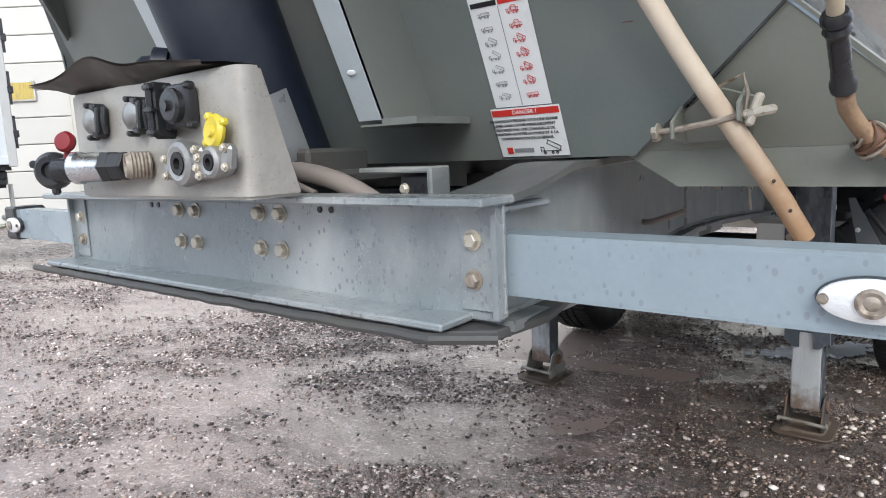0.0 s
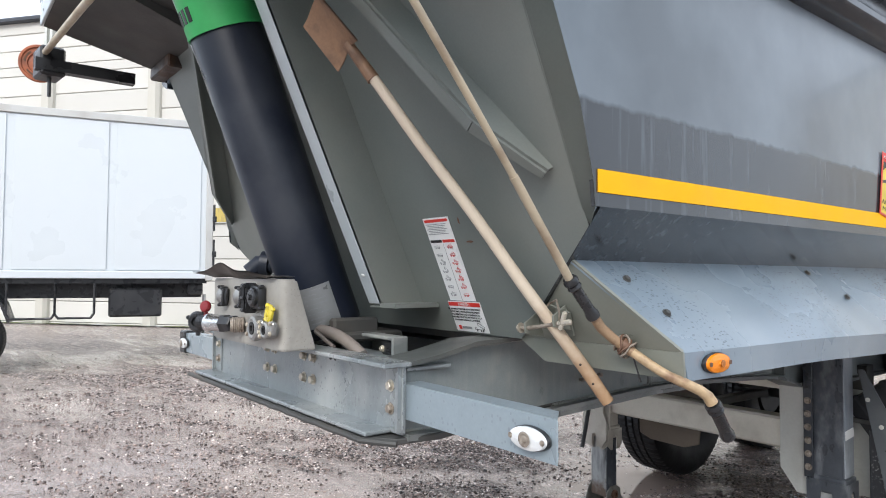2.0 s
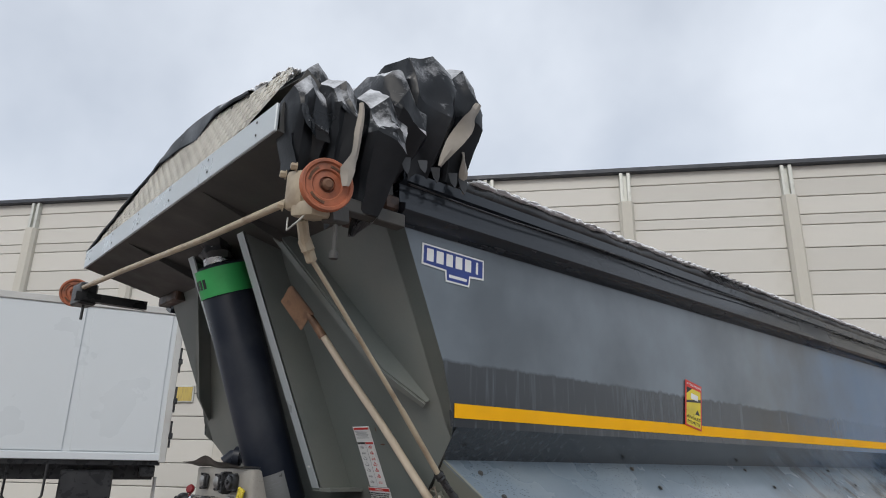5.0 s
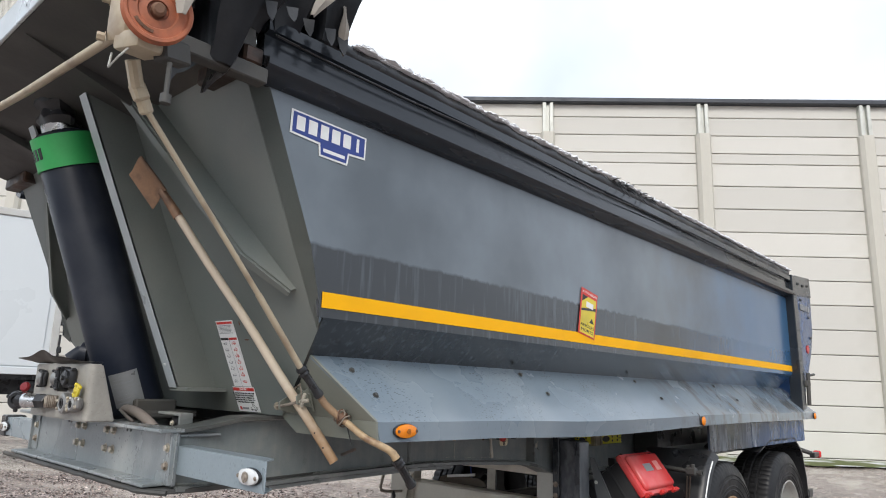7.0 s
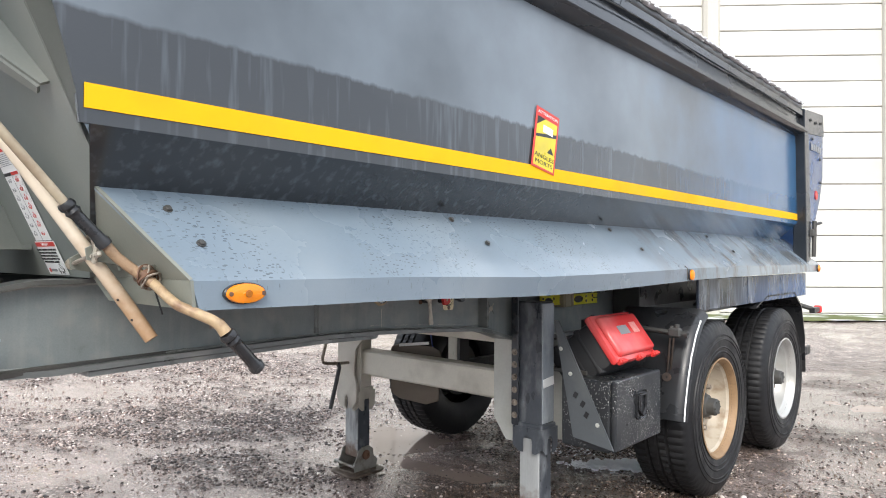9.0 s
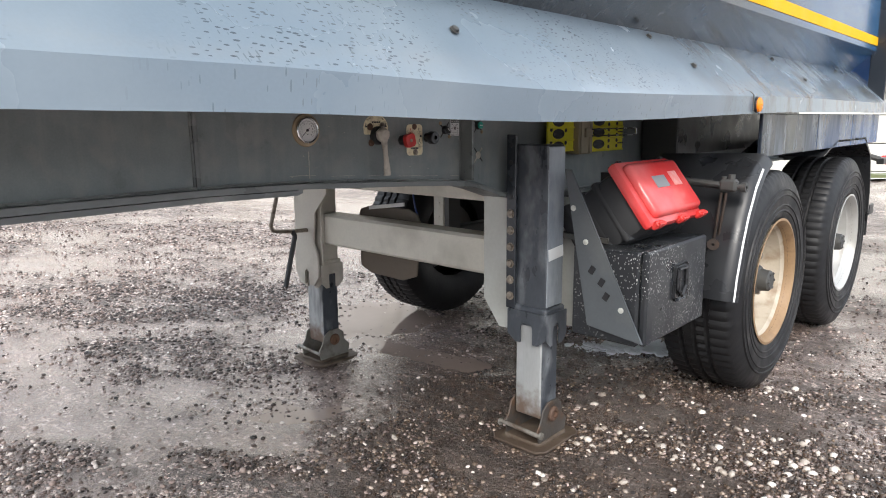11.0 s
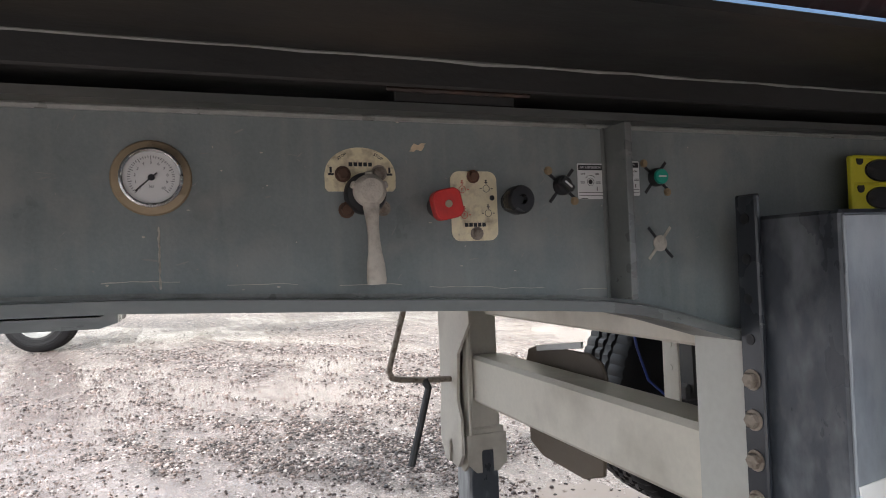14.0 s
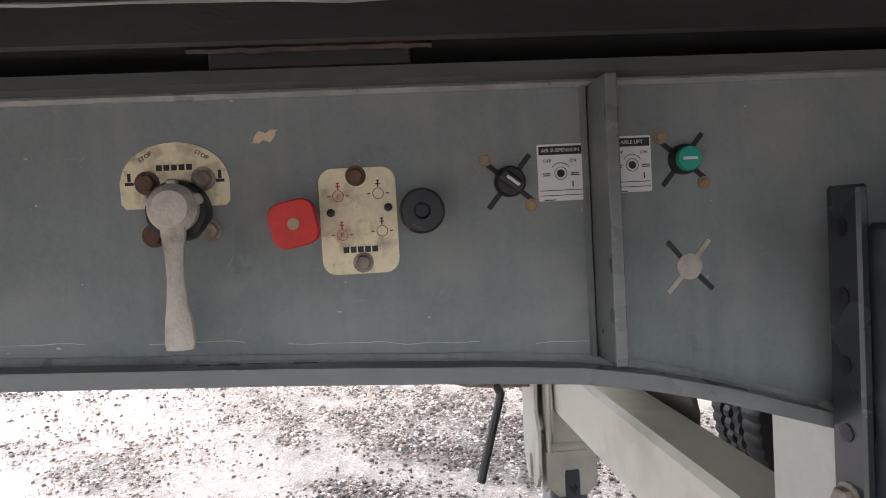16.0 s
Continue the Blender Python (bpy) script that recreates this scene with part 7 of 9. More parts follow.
# ---- hoses and clutter on the neck ----
for pts, r in (([(-1.16, 0.955, 1.372), (-1.1, 0.945, 1.378), (-1.04, 0.942, 1.376), (-0.99, 0.942, 1.369), (-0.94, 0.945, 1.356), (-0.895, 0.95, 1.337), (-0.86, 0.955, 1.318)], 0.019),
               ([(-1.11, 0.925, 1.375), (-1.07, 0.92, 1.366), (-1.03, 0.92, 1.352), (-0.985, 0.925, 1.335)], 0.0065)):
    bm = B()
    tube(bm, pts, r, 12)
    solid("hydraulic_hose", bm, "hose", "dusty grey-brown hydraulic hose lying on the neck", "hose", "hoses on the neck")
clampb = thing("hose_clamp_block", (-0.85, 1.02, 1.32), "dirty grey clamp bracket with a bolt on the neck", "clamp block")
bm = B()
span(bm, -0.945, -0.771, 1.0, 1.055, 1.367, 1.378, 0.003)
span(bm, -0.775, -0.763, 1.0, 1.055, 1.32, 1.378, 0.003)
part("clamp_bracket", bm, "chassis_worn", clampb)
bm = B()
span(bm, -0.85, -0.778, 1.01, 1.05, 1.32, 1.366, 0.008)
part("rubber_block", bm, "black_plastic", clampb)
bm = B()
hexbolt(bm, (-0.835, 1.01, 1.338), (0, -1, 0), 0.008, 0.008)
part("bolt", bm, "bolt_bright", clampb)
bm = B()
tube(bm, [(-0.95, 1.95, 1.2), (-0.8, 1.8, 1.19), (-0.64, 1.7, 1.205), (-0.55, 1.69, 1.235)], 0.007, 8)
solid("air_line", bm, "hose", "grey air line sagging under the apron", "air line")

# ---- connector box on the front crossmember ----
con = thing("connector_box", (-1.2, 0.75, 1.338), "galvanised connector box with couplings and a bent rain lid", "connector box")
bm = B()
prism(bm, [(0.705, 1.342), (0.705, 1.548), (0.75, 1.548), (0.815, 1.342)], "x", -1.45, -0.885)
bmesh.ops.bevel(bm, geom=[e for e in bm.edges if e.verts[0].co.x > -0.89 and e.verts[1].co.x > -0.89 and abs(e.verts[0].co.y - 0.705) + abs(e.verts[1].co.y - 0.705) < 0.01], offset=0.03, segments=5, affect="EDGES", profile=0.6)
bmesh.ops.bevel(bm, geom=[e for e in bm.edges if e.calc_face_angle(0.0) > 0.9], offset=0.005, segments=2, affect="EDGES")
part("housing", bm, "box_zinc", con, "mottled wet zinc housing with a rounded edge")
# bent lid: a wavy sheet leaning out over the couplings
bm = B()
rows = []
for i in range(33):
    u = i / 32
    x = -1.46 + 0.515 * u
    up = 0.017 + 0.03 * math.exp(-((u - 0.4) / 0.15) ** 2) + 0.006 * math.exp(-((u - 0.74) / 0.12) ** 2) - 0.012 * u ** 4
    back = 1.55 + 0.004 * math.sin(u * 9)
    rows.append([(x - 0.05 * (1 - u) ** 2, 0.648 + 0.035 * u, 1.549 + up), (x, 0.685, 1.549 + up * 0.45), (x + 0.02 * u, 0.71, back), (x + 0.02 * u, 0.765, back)])
for lift in (0.0, 0.004):
    vv = [[bm.verts.new((p[0], p[1], p[2] + lift)) for p in r] for r in rows]
    for a, b in zip(vv, vv[1:]):
        for k in range(3):
            bm.faces.new((a[k], b[k], b[k + 1], a[k + 1]) if lift else (a[k], a[k + 1], b[k + 1], b[k]))
part("rain_lid", bm, "lid_dark", con, "bent wavy sheet metal rain lid")
FY = 0.704
for x in (-1.333, -1.177):
    bm = B()
    m = facing((x, FY, 1.489), (0.05, -1, 0))
    lathe(bm, [(0, 0), (0.029, 0), (0.029, 0.008), (0.025, 0.012), (0.024, 0.022), (0.016, 0.028), (0.006, 0.03), (0, 0.03)], m, 24)
    plug = part("socket", bm, "alloy", con, "round alloy trailer socket")
    bm = B()
    for dx, dz, w, h in ((0.028, 0.0, 0.012, 0.05), (0.016, 0.026, 0.02, 0.012), (0.016, -0.026, 0.02, 0.012), (-0.012, 0.03, 0.012, 0.01), (-0.012, -0.03, 0.012, 0.01)):
        box(bm, (x + dx, FY - 0.012, 1.489 + dz), (w, 0.024, h), Euler((0, 0.15, 0)), 0.003)
    tube(bm, [(x + 0.036, FY - 0.01, 1.465), (x + 0.04, FY - 0.015, 1.489), (x + 0.036, FY - 0.01, 1.513)], 0.005, 8)
    part("spring_clip", bm, "black_plastic", plug)
bm = B()
box(bm, (-1.022, FY - 0.015, 1.494), (0.066, 0.03, 0.07), None, 0.01, 2)
lathe(bm, [(0.028, 0), (0.028, 0.01), (0.023, 0.014), (0.009, 0.015), (0.009, 0.021), (0, 0.021)], facing((-1.016, FY - 0.028, 1.494), (0, -1, 0)), 24)
for dx in (-0.03, 0.032):
    for dz in (-0.031, 0.031):
        box(bm, (-1.022 + dx, FY - 0.017, 1.494 + dz), (0.014, 0.018, 0.012), None, 0.004)
multi = part("multi_pin_socket", bm, "black_plastic", con, "black multi-pin socket with hinged cover")
bm = B()
box(bm, (-1.068, FY - 0.02, 1.49), (0.014, 0.04, 0.092), None, 0.005)
tube(bm, [(-1.068, FY - 0.042, 1.448), (-1.068, FY - 0.042, 1.534)], 0.006, 8)
for dz in (-0.036, 0.0, 0.036):
    box(bm, (-1.068, FY - 0.043, 1.491 + dz), (0.022, 0.012, 0.01), None, 0.003)
part("hinged_cover", bm, "black_plastic", multi)
# couplings along the lower edge, lying along the face
bm = B()
m = facing((-1.262, FY - 0.035, 1.403), (-0.86, -0.5, 0))
lathe(bm, [(0, 0)] + [(0.0245 + 0.003 * (k % 2), 0.003 * k) for k in range(16)] + [(0.03, 0.048), (0.03, 0.058), (0.027, 0.062), (0.02, 0.06), (0.018, 0.045), (0, 0.045)], m, 24)
part("screw_coupling", bm, "chrome", con, "bright threaded screw coupling")
bm = B()
hexbolt(bm, (-1.262, FY - 0.035, 1.403), (0.86, 0.5, 0), 0.03, 0.022, False)
hexbolt(bm, (-1.24, FY - 0.03, 1.403), (0.9, 0.4, 0), 0.026, 0.03, False)
box(bm, (-1.225, FY - 0.012, 1.403), (0.03, 0.03, 0.05), None, 0.006)
part("coupling_nut", bm, "black_plastic", con)
bm = B()
m = facing((-1.165, FY, 1.403), (-0.35, -1, 0))
lathe(bm, [(0, 0)] + [(0.0228 + 0.0024 * (k % 2), 0.003 * k) for k in range(13)] + [(0.021, 0.042), (0.017, 0.04), (0.015, 0.025), (0, 0.025)], m, 22)
part("quick_coupling", bm, "steel_bolt", con, "dull threaded quick coupling")
for x, r in ((-1.013, 0.032), (-0.925, 0.022)):
    bm = B()
    m = facing((x, FY, 1.403), (0.0, -1, 0))
    lathe(bm, [(0, 0), (r, 0), (r * 1.15, 0.012), (r * 1.2, 0.024), (r * 1.1, 0.034), (r * 0.85, 0.038), (r * 0.6, 0.036), (r * 0.55, 0.02), (0, 0.02)], m, 26)
    for dx in (-1, 1):
        box(bm, (x + dx * (r + 0.012), FY - 0.022, 1.403 + 0.006 * dx), (0.024, 0.018, 0.04), Euler((0, 0.25, 0)), 0.005)
    cp = part("air_coupling", bm, "alloy", con, "cast alloy air coupling head")
    for dx in (-1, 1):
        for dz in (-0.014, 0.014):
            bm = B()
            hexbolt(bm, (x + dx * (r + 0.014), FY - 0.031, 1.403 + dz + 0.006 * dx), (0, -1, 0), 0.0055, 0.006)
            part("bolt", bm, "bolt_bright", cp)
    bm = B()
    lathe(bm, [(r * 0.58, 0), (r * 0.58, 0.014), (r * 0.3, 0.014), (r * 0.25, 0.005), (0, 0.005)], facing((x, FY - 0.024, 1.403), (0, -1, 0)), 18)
    part("rubber_seal", bm, "rubber", cp)
bm = B()
lathe(bm, [(0, 0), (0.026, 0), (0.028, 0.006), (0.022, 0.012), (0.01, 0.01), (0.008, 0.015), (0, 0.015)], facing((-0.928, FY - 0.014, 1.448), (-0.1, -1, 0.15)), 24)
for k in range(4):
    a = radians(30 + 90 * k)
    box(bm, (-0.928 + 0.028 * math.cos(a), FY - 0.018, 1.448 + 0.028 * math.sin(a)), (0.013, 0.012, 0.012), Euler((0, -a, 0)), 0.003)
tube(bm, [(-0.948, FY - 0.016, 1.425), (-0.966, FY - 0.02, 1.405), (-0.974, FY - 0.02, 1.398)], 0.006, 8)
part("yellow_cap", bm, "yellow_plastic", con, "bright yellow coupling dust cap")
bm = B()
tube(bm, [(-1.31, FY - 0.01, 1.4), (-1.35, FY - 0.035, 1.4), (-1.4, FY - 0.06, 1.4)], [0.018, 0.022, 0.026], 14)
mb = facing((-1.415, FY - 0.06, 1.4), (0.62, -0.78, 0.0))
lathe(bm, [(0, -0.012), (0.03, -0.012), (0.036, 0.0), (0.036, 0.012), (0.028, 0.02), (0.017, 0.02), (0.015, 0.012), (0.006, 0.012), (0.005, 0.018), (0, 0.018)], mb, 22)
for a_ in (20, 160, 270):
    box(bm, mb @ Vector((0.038 * math.cos(radians(a_)), 0.038 * math.sin(radians(a_)), 0.006)), (0.018, 0.014, 0.016), (mb.to_3x3() @ Matrix.Rotation(radians(a_), 3, "Z")).to_euler(), 0.004)
part("brake_coupling", bm, "black_plastic", con, "black rubber-covered coupling")
bm = B()
lathe(bm, [(0, 0), (0.019, 0), (0.0205, 0.008), (0.016, 0.015), (0, 0.017)], facing((-1.372, FY - 0.05, 1.452), (0.5, -0.8, 0.2)), 20)
tube(bm, [(-1.375, FY - 0.05, 1.435), (-1.385, FY - 0.055, 1.405)], 0.006, 8)
part("red_cap", bm, "dark_red", con, "dark red dust cap on its link")

# ---- shovel tied to the front ----
shov = thing("shovel", (-0.233, 1.30, 1.242), "wooden-handled shovel with a rusty square blade, tied to the front", "shovel")
S0, S1 = Vector((-0.228, 1.315, 1.235)), Vector((-0.628, 0.828, 2.10))
bm = B()
n = 14
pts = [S0.lerp(S1, i / n) + Vector((0.003 * math.sin(i) - 0.008 * math.sin(math.pi * i / n), 0.012 * math.sin(math.pi * i / n), 0)) for i in range(n + 1)]
tube(bm, pts, [0.0165] + [0.0175 - 0.003 * i / n for i in range(1, n + 1)], 14)
handle = part("handle", bm, "wood", shov)
for f_, a_ in ((0.06, 0.25), (0.115, 0.6)):
    kn = (S1 - S0).normalized()
    out_ = (Vector((0.55, -0.83, 0.1)) + Vector((0.5, 0.3, 0)) * (a_ - 0.5)).normalized()
    out_ = (out_ - kn * out_.dot(kn)).normalized()
    bm = B()
    lathe(bm, [(0, 0), (0.0034, 0), (0.002, 0.0007), (0, 0.0008)], facing(S0.lerp(S1, f_) + out_ * 0.0163, out_), 10)
    part("knot", bm, "rust_dark", handle)
sd = (S1 - S0).normalized()
bm = B()
tube(bm, [S1 - sd * 0.02, S1 + sd * 0.10], [0.0185, 0.014], 12)
part("socket", bm, "blade_rust", shov)
bm = B()
s_side = sd.cross(Vector((0, -1, -0.3))).normalized()
s_n = s_side.cross(sd).normalized()
b0 = S1 + sd * 0.06
grid = []
for i in range(7):
    v = i / 6
    row = []
    for j in range(7):
        u = (j / 6 - 0.5)
        w = 0.135 - 0.01 * v
        row.append(b0 + sd * (0.015 + 0.155 * v + 0.012 * math.cos(u * 5)) + s_side * (u * w) + s_n * (0.10 * u * u + 0.01 * v))
    grid.append(row)
for off in (0, 0.004):
    vv = [[bm.verts.new(p + s_n * off) for p in r] for r in grid]
    for a, b in zip(vv, vv[1:]):
        for k in range(6):
            bm.faces.new((a[k], a[k + 1], b[k + 1], b[k]))
part("blade", bm, "blade_rust", shov, "rusty bent square blade")
br = thing("shovel_bracket", (-0.405, 1.26, 1.422), "small steel bracket with a wire loop and wing nut", "bracket")
bm = B()
slab(bm, [(-0.425, 1.258, 1.398), (-0.3, 1.265, 1.402), (-0.286, 1.232, 1.465), (-0.345, 1.218, 1.485), (-0.41, 1.24, 1.444)], 0.006)
part("bracket_plate", bm, "apron_edge", br)
for x, dz, tilt in ((-0.405, -0.006, -0.2), (-0.303, 0.018, 0.3)):
    bm = B()
    prism(bm, [(1.262, 1.4 + dz), (1.19, 1.412 + dz), (1.186, 1.44 + dz), (1.235, 1.468 + dz)], "x", x - 0.003, x + 0.003, 0.001)
    part("bracket_ear", bm, "apron_edge", br)
bm = B()
tube(bm, [(-0.43, 1.2, 1.419), (-0.4, 1.196, 1.421), (-0.35, 1.19, 1.428), (-0.31, 1.198, 1.437), (-0.285, 1.205, 1.442)], 0.0055, 8)
part("clamp_rod", bm, "steel_bolt", br)
bm = B()
tube(bm, [(-0.37, 1.225, 1.47), (-0.33, 1.2, 1.487), (-0.298, 1.196, 1.5), (-0.292, 1.2, 1.47), (-0.3, 1.21, 1.44)], 0.0032, 6)
part("wire_loop", bm, "steel_bolt", br)
bm = B()
hexbolt(bm, (-0.43, 1.2, 1.419), (-1, 0, -0.1), 0.011, 0.012)
part("bolt", bm, "bolt_bright", br)
bm = B()
box(bm, (-0.283, 1.203, 1.446), (0.014, 0.012, 0.052), Euler((0, 0.35, 0)), 0.004)
box(bm, (-0.276, 1.202, 1.442), (0.05, 0.012, 0.014), Euler((0, -0.15, 0)), 0.004)
part("wing_nut", bm, "bolt_bright", br)

# ---- tarpaulin gear: pulleys, shaft, crank ----
gear = thing("tarp_winding_gear", (0.05, 0.36, 2.3), "tarpaulin winding gear with rusty orange pulleys and a cross shaft", "winding gear")


def pulley(c):
    bm = B()
    m = facing(c, (0.97, -0.22, -0.1)) @ Matrix.Scale(0.82, 4)
    lathe(bm, [(0, -0.012), (0.03, -0.012), (0.032, 0.0), (0.055, -0.004), (0.06, 0.004), (0.085, 0.002), (0.09, 0.01), (0.1, 0.01), (0.104, 0.004), (0.096, -0.006), (0.104, -0.018), (0.1, -0.024), (0, -0.024)], m, 44)
    pl = part("pulley", bm, "orange_rust", gear, "rusty orange grooved pulley")
    bm = B()
    lathe(bm, [(0, -0.02), (0.022, -0.02), (0.022, 0.012), (0.014, 0.02), (0, 0.02)], m, 20)
    part("pulley_hub", bm, "rust", pl)
    for a0 in (40, 130, 220):
        bm = B()
        for k in range(6):
            a = radians(a0 + 8 * k)
            p = m @ Vector((0.072 * math.cos(a), 0.072 * math.sin(a), 0.004))
            box(bm, p, (0.008, 0.012, 0.003), (m.to_3x3() @ Matrix.Rotation(a, 3, "Z")).to_euler())
        part("cast_mark", bm, "rust", pl)
    return pl


pulley(Vector((0.12, 0.372, 2.41)))
pulley(Vector((-2.66, 0.29, 2.53)))
bm = B()
box(bm, (-0.01, 0.37, 2.42), (0.085, 0.11, 0.13), Euler((0.1, 0.15, 0.2)), 0.014, 2)
box(bm, (0.03, 0.38, 2.35), (0.11, 0.1, 0.05), Euler((0.1, 0.15, 0.2)), 0.012, 2)
for dx, dz in ((-0.05, 0.06), (-0.05, -0.05), (0.02, 0.065)):
    hexbolt(bm, (dx, 0.315, 2.42 + dz), (-0.3, -1, 0), 0.012, 0.02)
part("gear_housing", bm, "cream_rod", gear, "cream painted gear housing")
bm = B()
tube(bm, [(-0.02, 0.36, 2.41), (-0.8, 0.34, 2.44), (-1.7, 0.31, 2.49), (-2.62, 0.28, 2.53)], 0.0135, 12)
part("cross_shaft", bm, "cream_rod", gear, "cream painted cross shaft")
bm = B()
box(bm, (-2.5, 0.31, 2.49), (0.14, 0.1, 0.13), Euler((0, 0, 0.1)), 0.01)
tube(bm, [(-2.48, 0.31, 2.44), (-2.48, 0.31, 2.34)], 0.008, 8)
box(bm, (-2.45, 0.45, 2.47), (0.05, 0.4, 0.05))
part("far_bearing", bm, "black_plastic", gear)
bm = B()
box(bm, (-0.02, 0.6, 2.42), (0.05, 0.34, 0.05), None, 0.004)
box(bm, (0.05, 0.45, 2.35), (0.05, 0.09, 0.06), Euler((0.2, 0, 0.3)), 0.006)
tube(bm, [(0.09, 0.43, 2.3), (0.09, 0.43, 2.2)], 0.007, 8)
lathe(bm, [(0, -0.015), (0.014, -0.012), (0.014, 0.012), (0, 0.015)], Matrix.Translation((0.09, 0.43, 2.2)), 12)
part("gear_bracket", bm, "underside", gear)
bm = B()
tube(bm, [(0.07, 0.36, 2.35), (0.02, 0.33, 2.3), (-0.04, 0.33, 2.29), (-0.06, 0.34, 2.34)], 0.003, 6)
part("wire", bm, "galvanised_dull", gear)

crank_rod = thing("tarp_crank", (-0.15, 1.29, 1.39), "cream crank rod with black ribbed grips and a rusty bent end", "crank")
J = Vector((-0.075, 0.40, 2.35))
bm = B()
tube(bm, [J, (-0.1, 0.43, 2.29)], 0.02, 10)
box(bm, (-0.105, 0.44, 2.28), (0.034, 0.04, 0.05), Euler((0.5, 0, 0)), 0.006)
box(bm, (-0.118, 0.465, 2.25), (0.03, 0.036, 0.045), Euler((0.6, 0, 0.4)), 0.006)
part("universal_joint", bm, "cream_rod", crank_rod)
bm = B()
tube(bm, [(-0.12, 0.465, 2.25), (-0.137, 0.73, 1.962), (-0.149, 0.9, 1.775)], 0.0085, 12)
part("rod", bm, "cream_rod", crank_rod)
bm = B()
tube(bm, [(-0.149, 0.9, 1.775), (-0.164, 1.093, 1.556)], 0.0105, 12)
part("outer_rod", bm, "cream_rod", crank_rod)


def grip(a, b, r):
    a, b = Vector(a), Vector(b)
    bm = B()
    L = (b - a).length
    prof = [(0, 0), (r * 1.15, 0), (r * 1.4, 0.006), (r * 1.4, 0.014), (r * 1.1, 0.02), (r * 1.35, 0.027), (r * 1.1, 0.034)]
    k = 0.04
    while k < L - 0.03:
        prof += [(r, k), (r * 1.05, k + 0.008)]
        k += 0.016
    prof += [(r * 1.05, L - 0.02), (r * 1.3, L - 0.012), (r * 1.25, L), (0, L)]
    lathe(bm, prof, facing(a, b - a), 16)
    return bm


part("grip", grip((-0.164, 1.093, 1.556), (-0.163, 1.18, 1.464), 0.0135), "black_plastic", crank_rod, "black ribbed rubber grip")
bm = B()
tube(bm, [(-0.163, 1.18, 1.464), (-0.16, 1.203, 1.437), (-0.149, 1.228, 1.414), (-0.138, 1.25, 1.395), (-0.118, 1.268, 1.378)], 0.0125, 12)
part("rusty_elbow", bm, "elbow_rust", crank_rod, "rusted bent rod")
bm = B()
tube(bm, [(-0.118, 1.268, 1.378), (-0.06, 1.276, 1.346), (-0.027, 1.284, 1.329), (-0.001, 1.311, 1.313), (0.018, 1.339, 1.297), (0.027, 1.355, 1.284), (0.032, 1.366, 1.267)], [0.0115, 0.0115, 0.0115, 0.012, 0.0125, 0.0135, 0.0145], 12)
part("crank_arm", bm, "tan_rod", crank_rod)
part("grip", grip((0.032, 1.366, 1.267), (0.018, 1.459, 1.174), 0.0143), "black_plastic", crank_rod, "black ribbed rubber grip")
bm = B()
lathe(bm, [(0.015, -0.012), (0.021, -0.008), (0.022, 0.008), (0.015, 0.012)], facing((-0.136, 1.262, 1.391), (0.7, 0.45, -0.55)), 14, True)
part("clamp", bm, "rust", crank_rod)
for k in range(5):
    bm = B()
    mm = facing((-0.136 + 0.005 * (k - 2), 1.262 + 0.003 * (k - 2), 1.391 - 0.004 * (k - 2)), (0.7 + 0.25 * math.sin(k * 2.1), 0.4 - 0.3 * math.cos(k * 1.7), -0.5 + 0.3 * math.sin(k)))
    tube(bm, [mm @ Vector(((0.023 + 0.004 * (k % 2)) * math.cos(a), (0.021 + 0.003 * (k % 3)) * math.sin(a), 0.004 * math.sin(2 * a + k))) for a in (2 * math.pi * i / 18 for i in range(19))], 0.0028, 6)
    part("wire_winding", bm, "rust" if k % 2 else "steel_bolt", crank_rod)
bm = B()
tube(bm, [(-0.118, 1.268, 1.375), (-0.112, 1.276, 1.34), (-0.106, 1.285, 1.305)], 0.0022, 6)
part("wire_end", bm, "black_plastic", crank_rod)

# ---- tarpaulin: gathered folds over the hood's corner, roll along the rim ----
tarp = thing("tarpaulin", (-0.15, 0.9, 2.65), "gathered black tarpaulin folds dusted with snow", "tarpaulin")


def crease(p, seed, amp):
    """Creased offset: flat facets between sharp folds."""
    q = p + Vector((seed * 1.37, seed * 0.71, seed * 0.3))
    r = 1 - 2 * abs(noise.noise(q * 7.0))
    s = 1 - 2 * abs(noise.noise(q * 17.0 + Vector((5, 2, 1))))
    return (noise.noise_vector(q * 5.0) * 1.3 + noise.noise_vector(q * 2.3).normalized() * (0.8 * r + 0.4 * s)) * amp


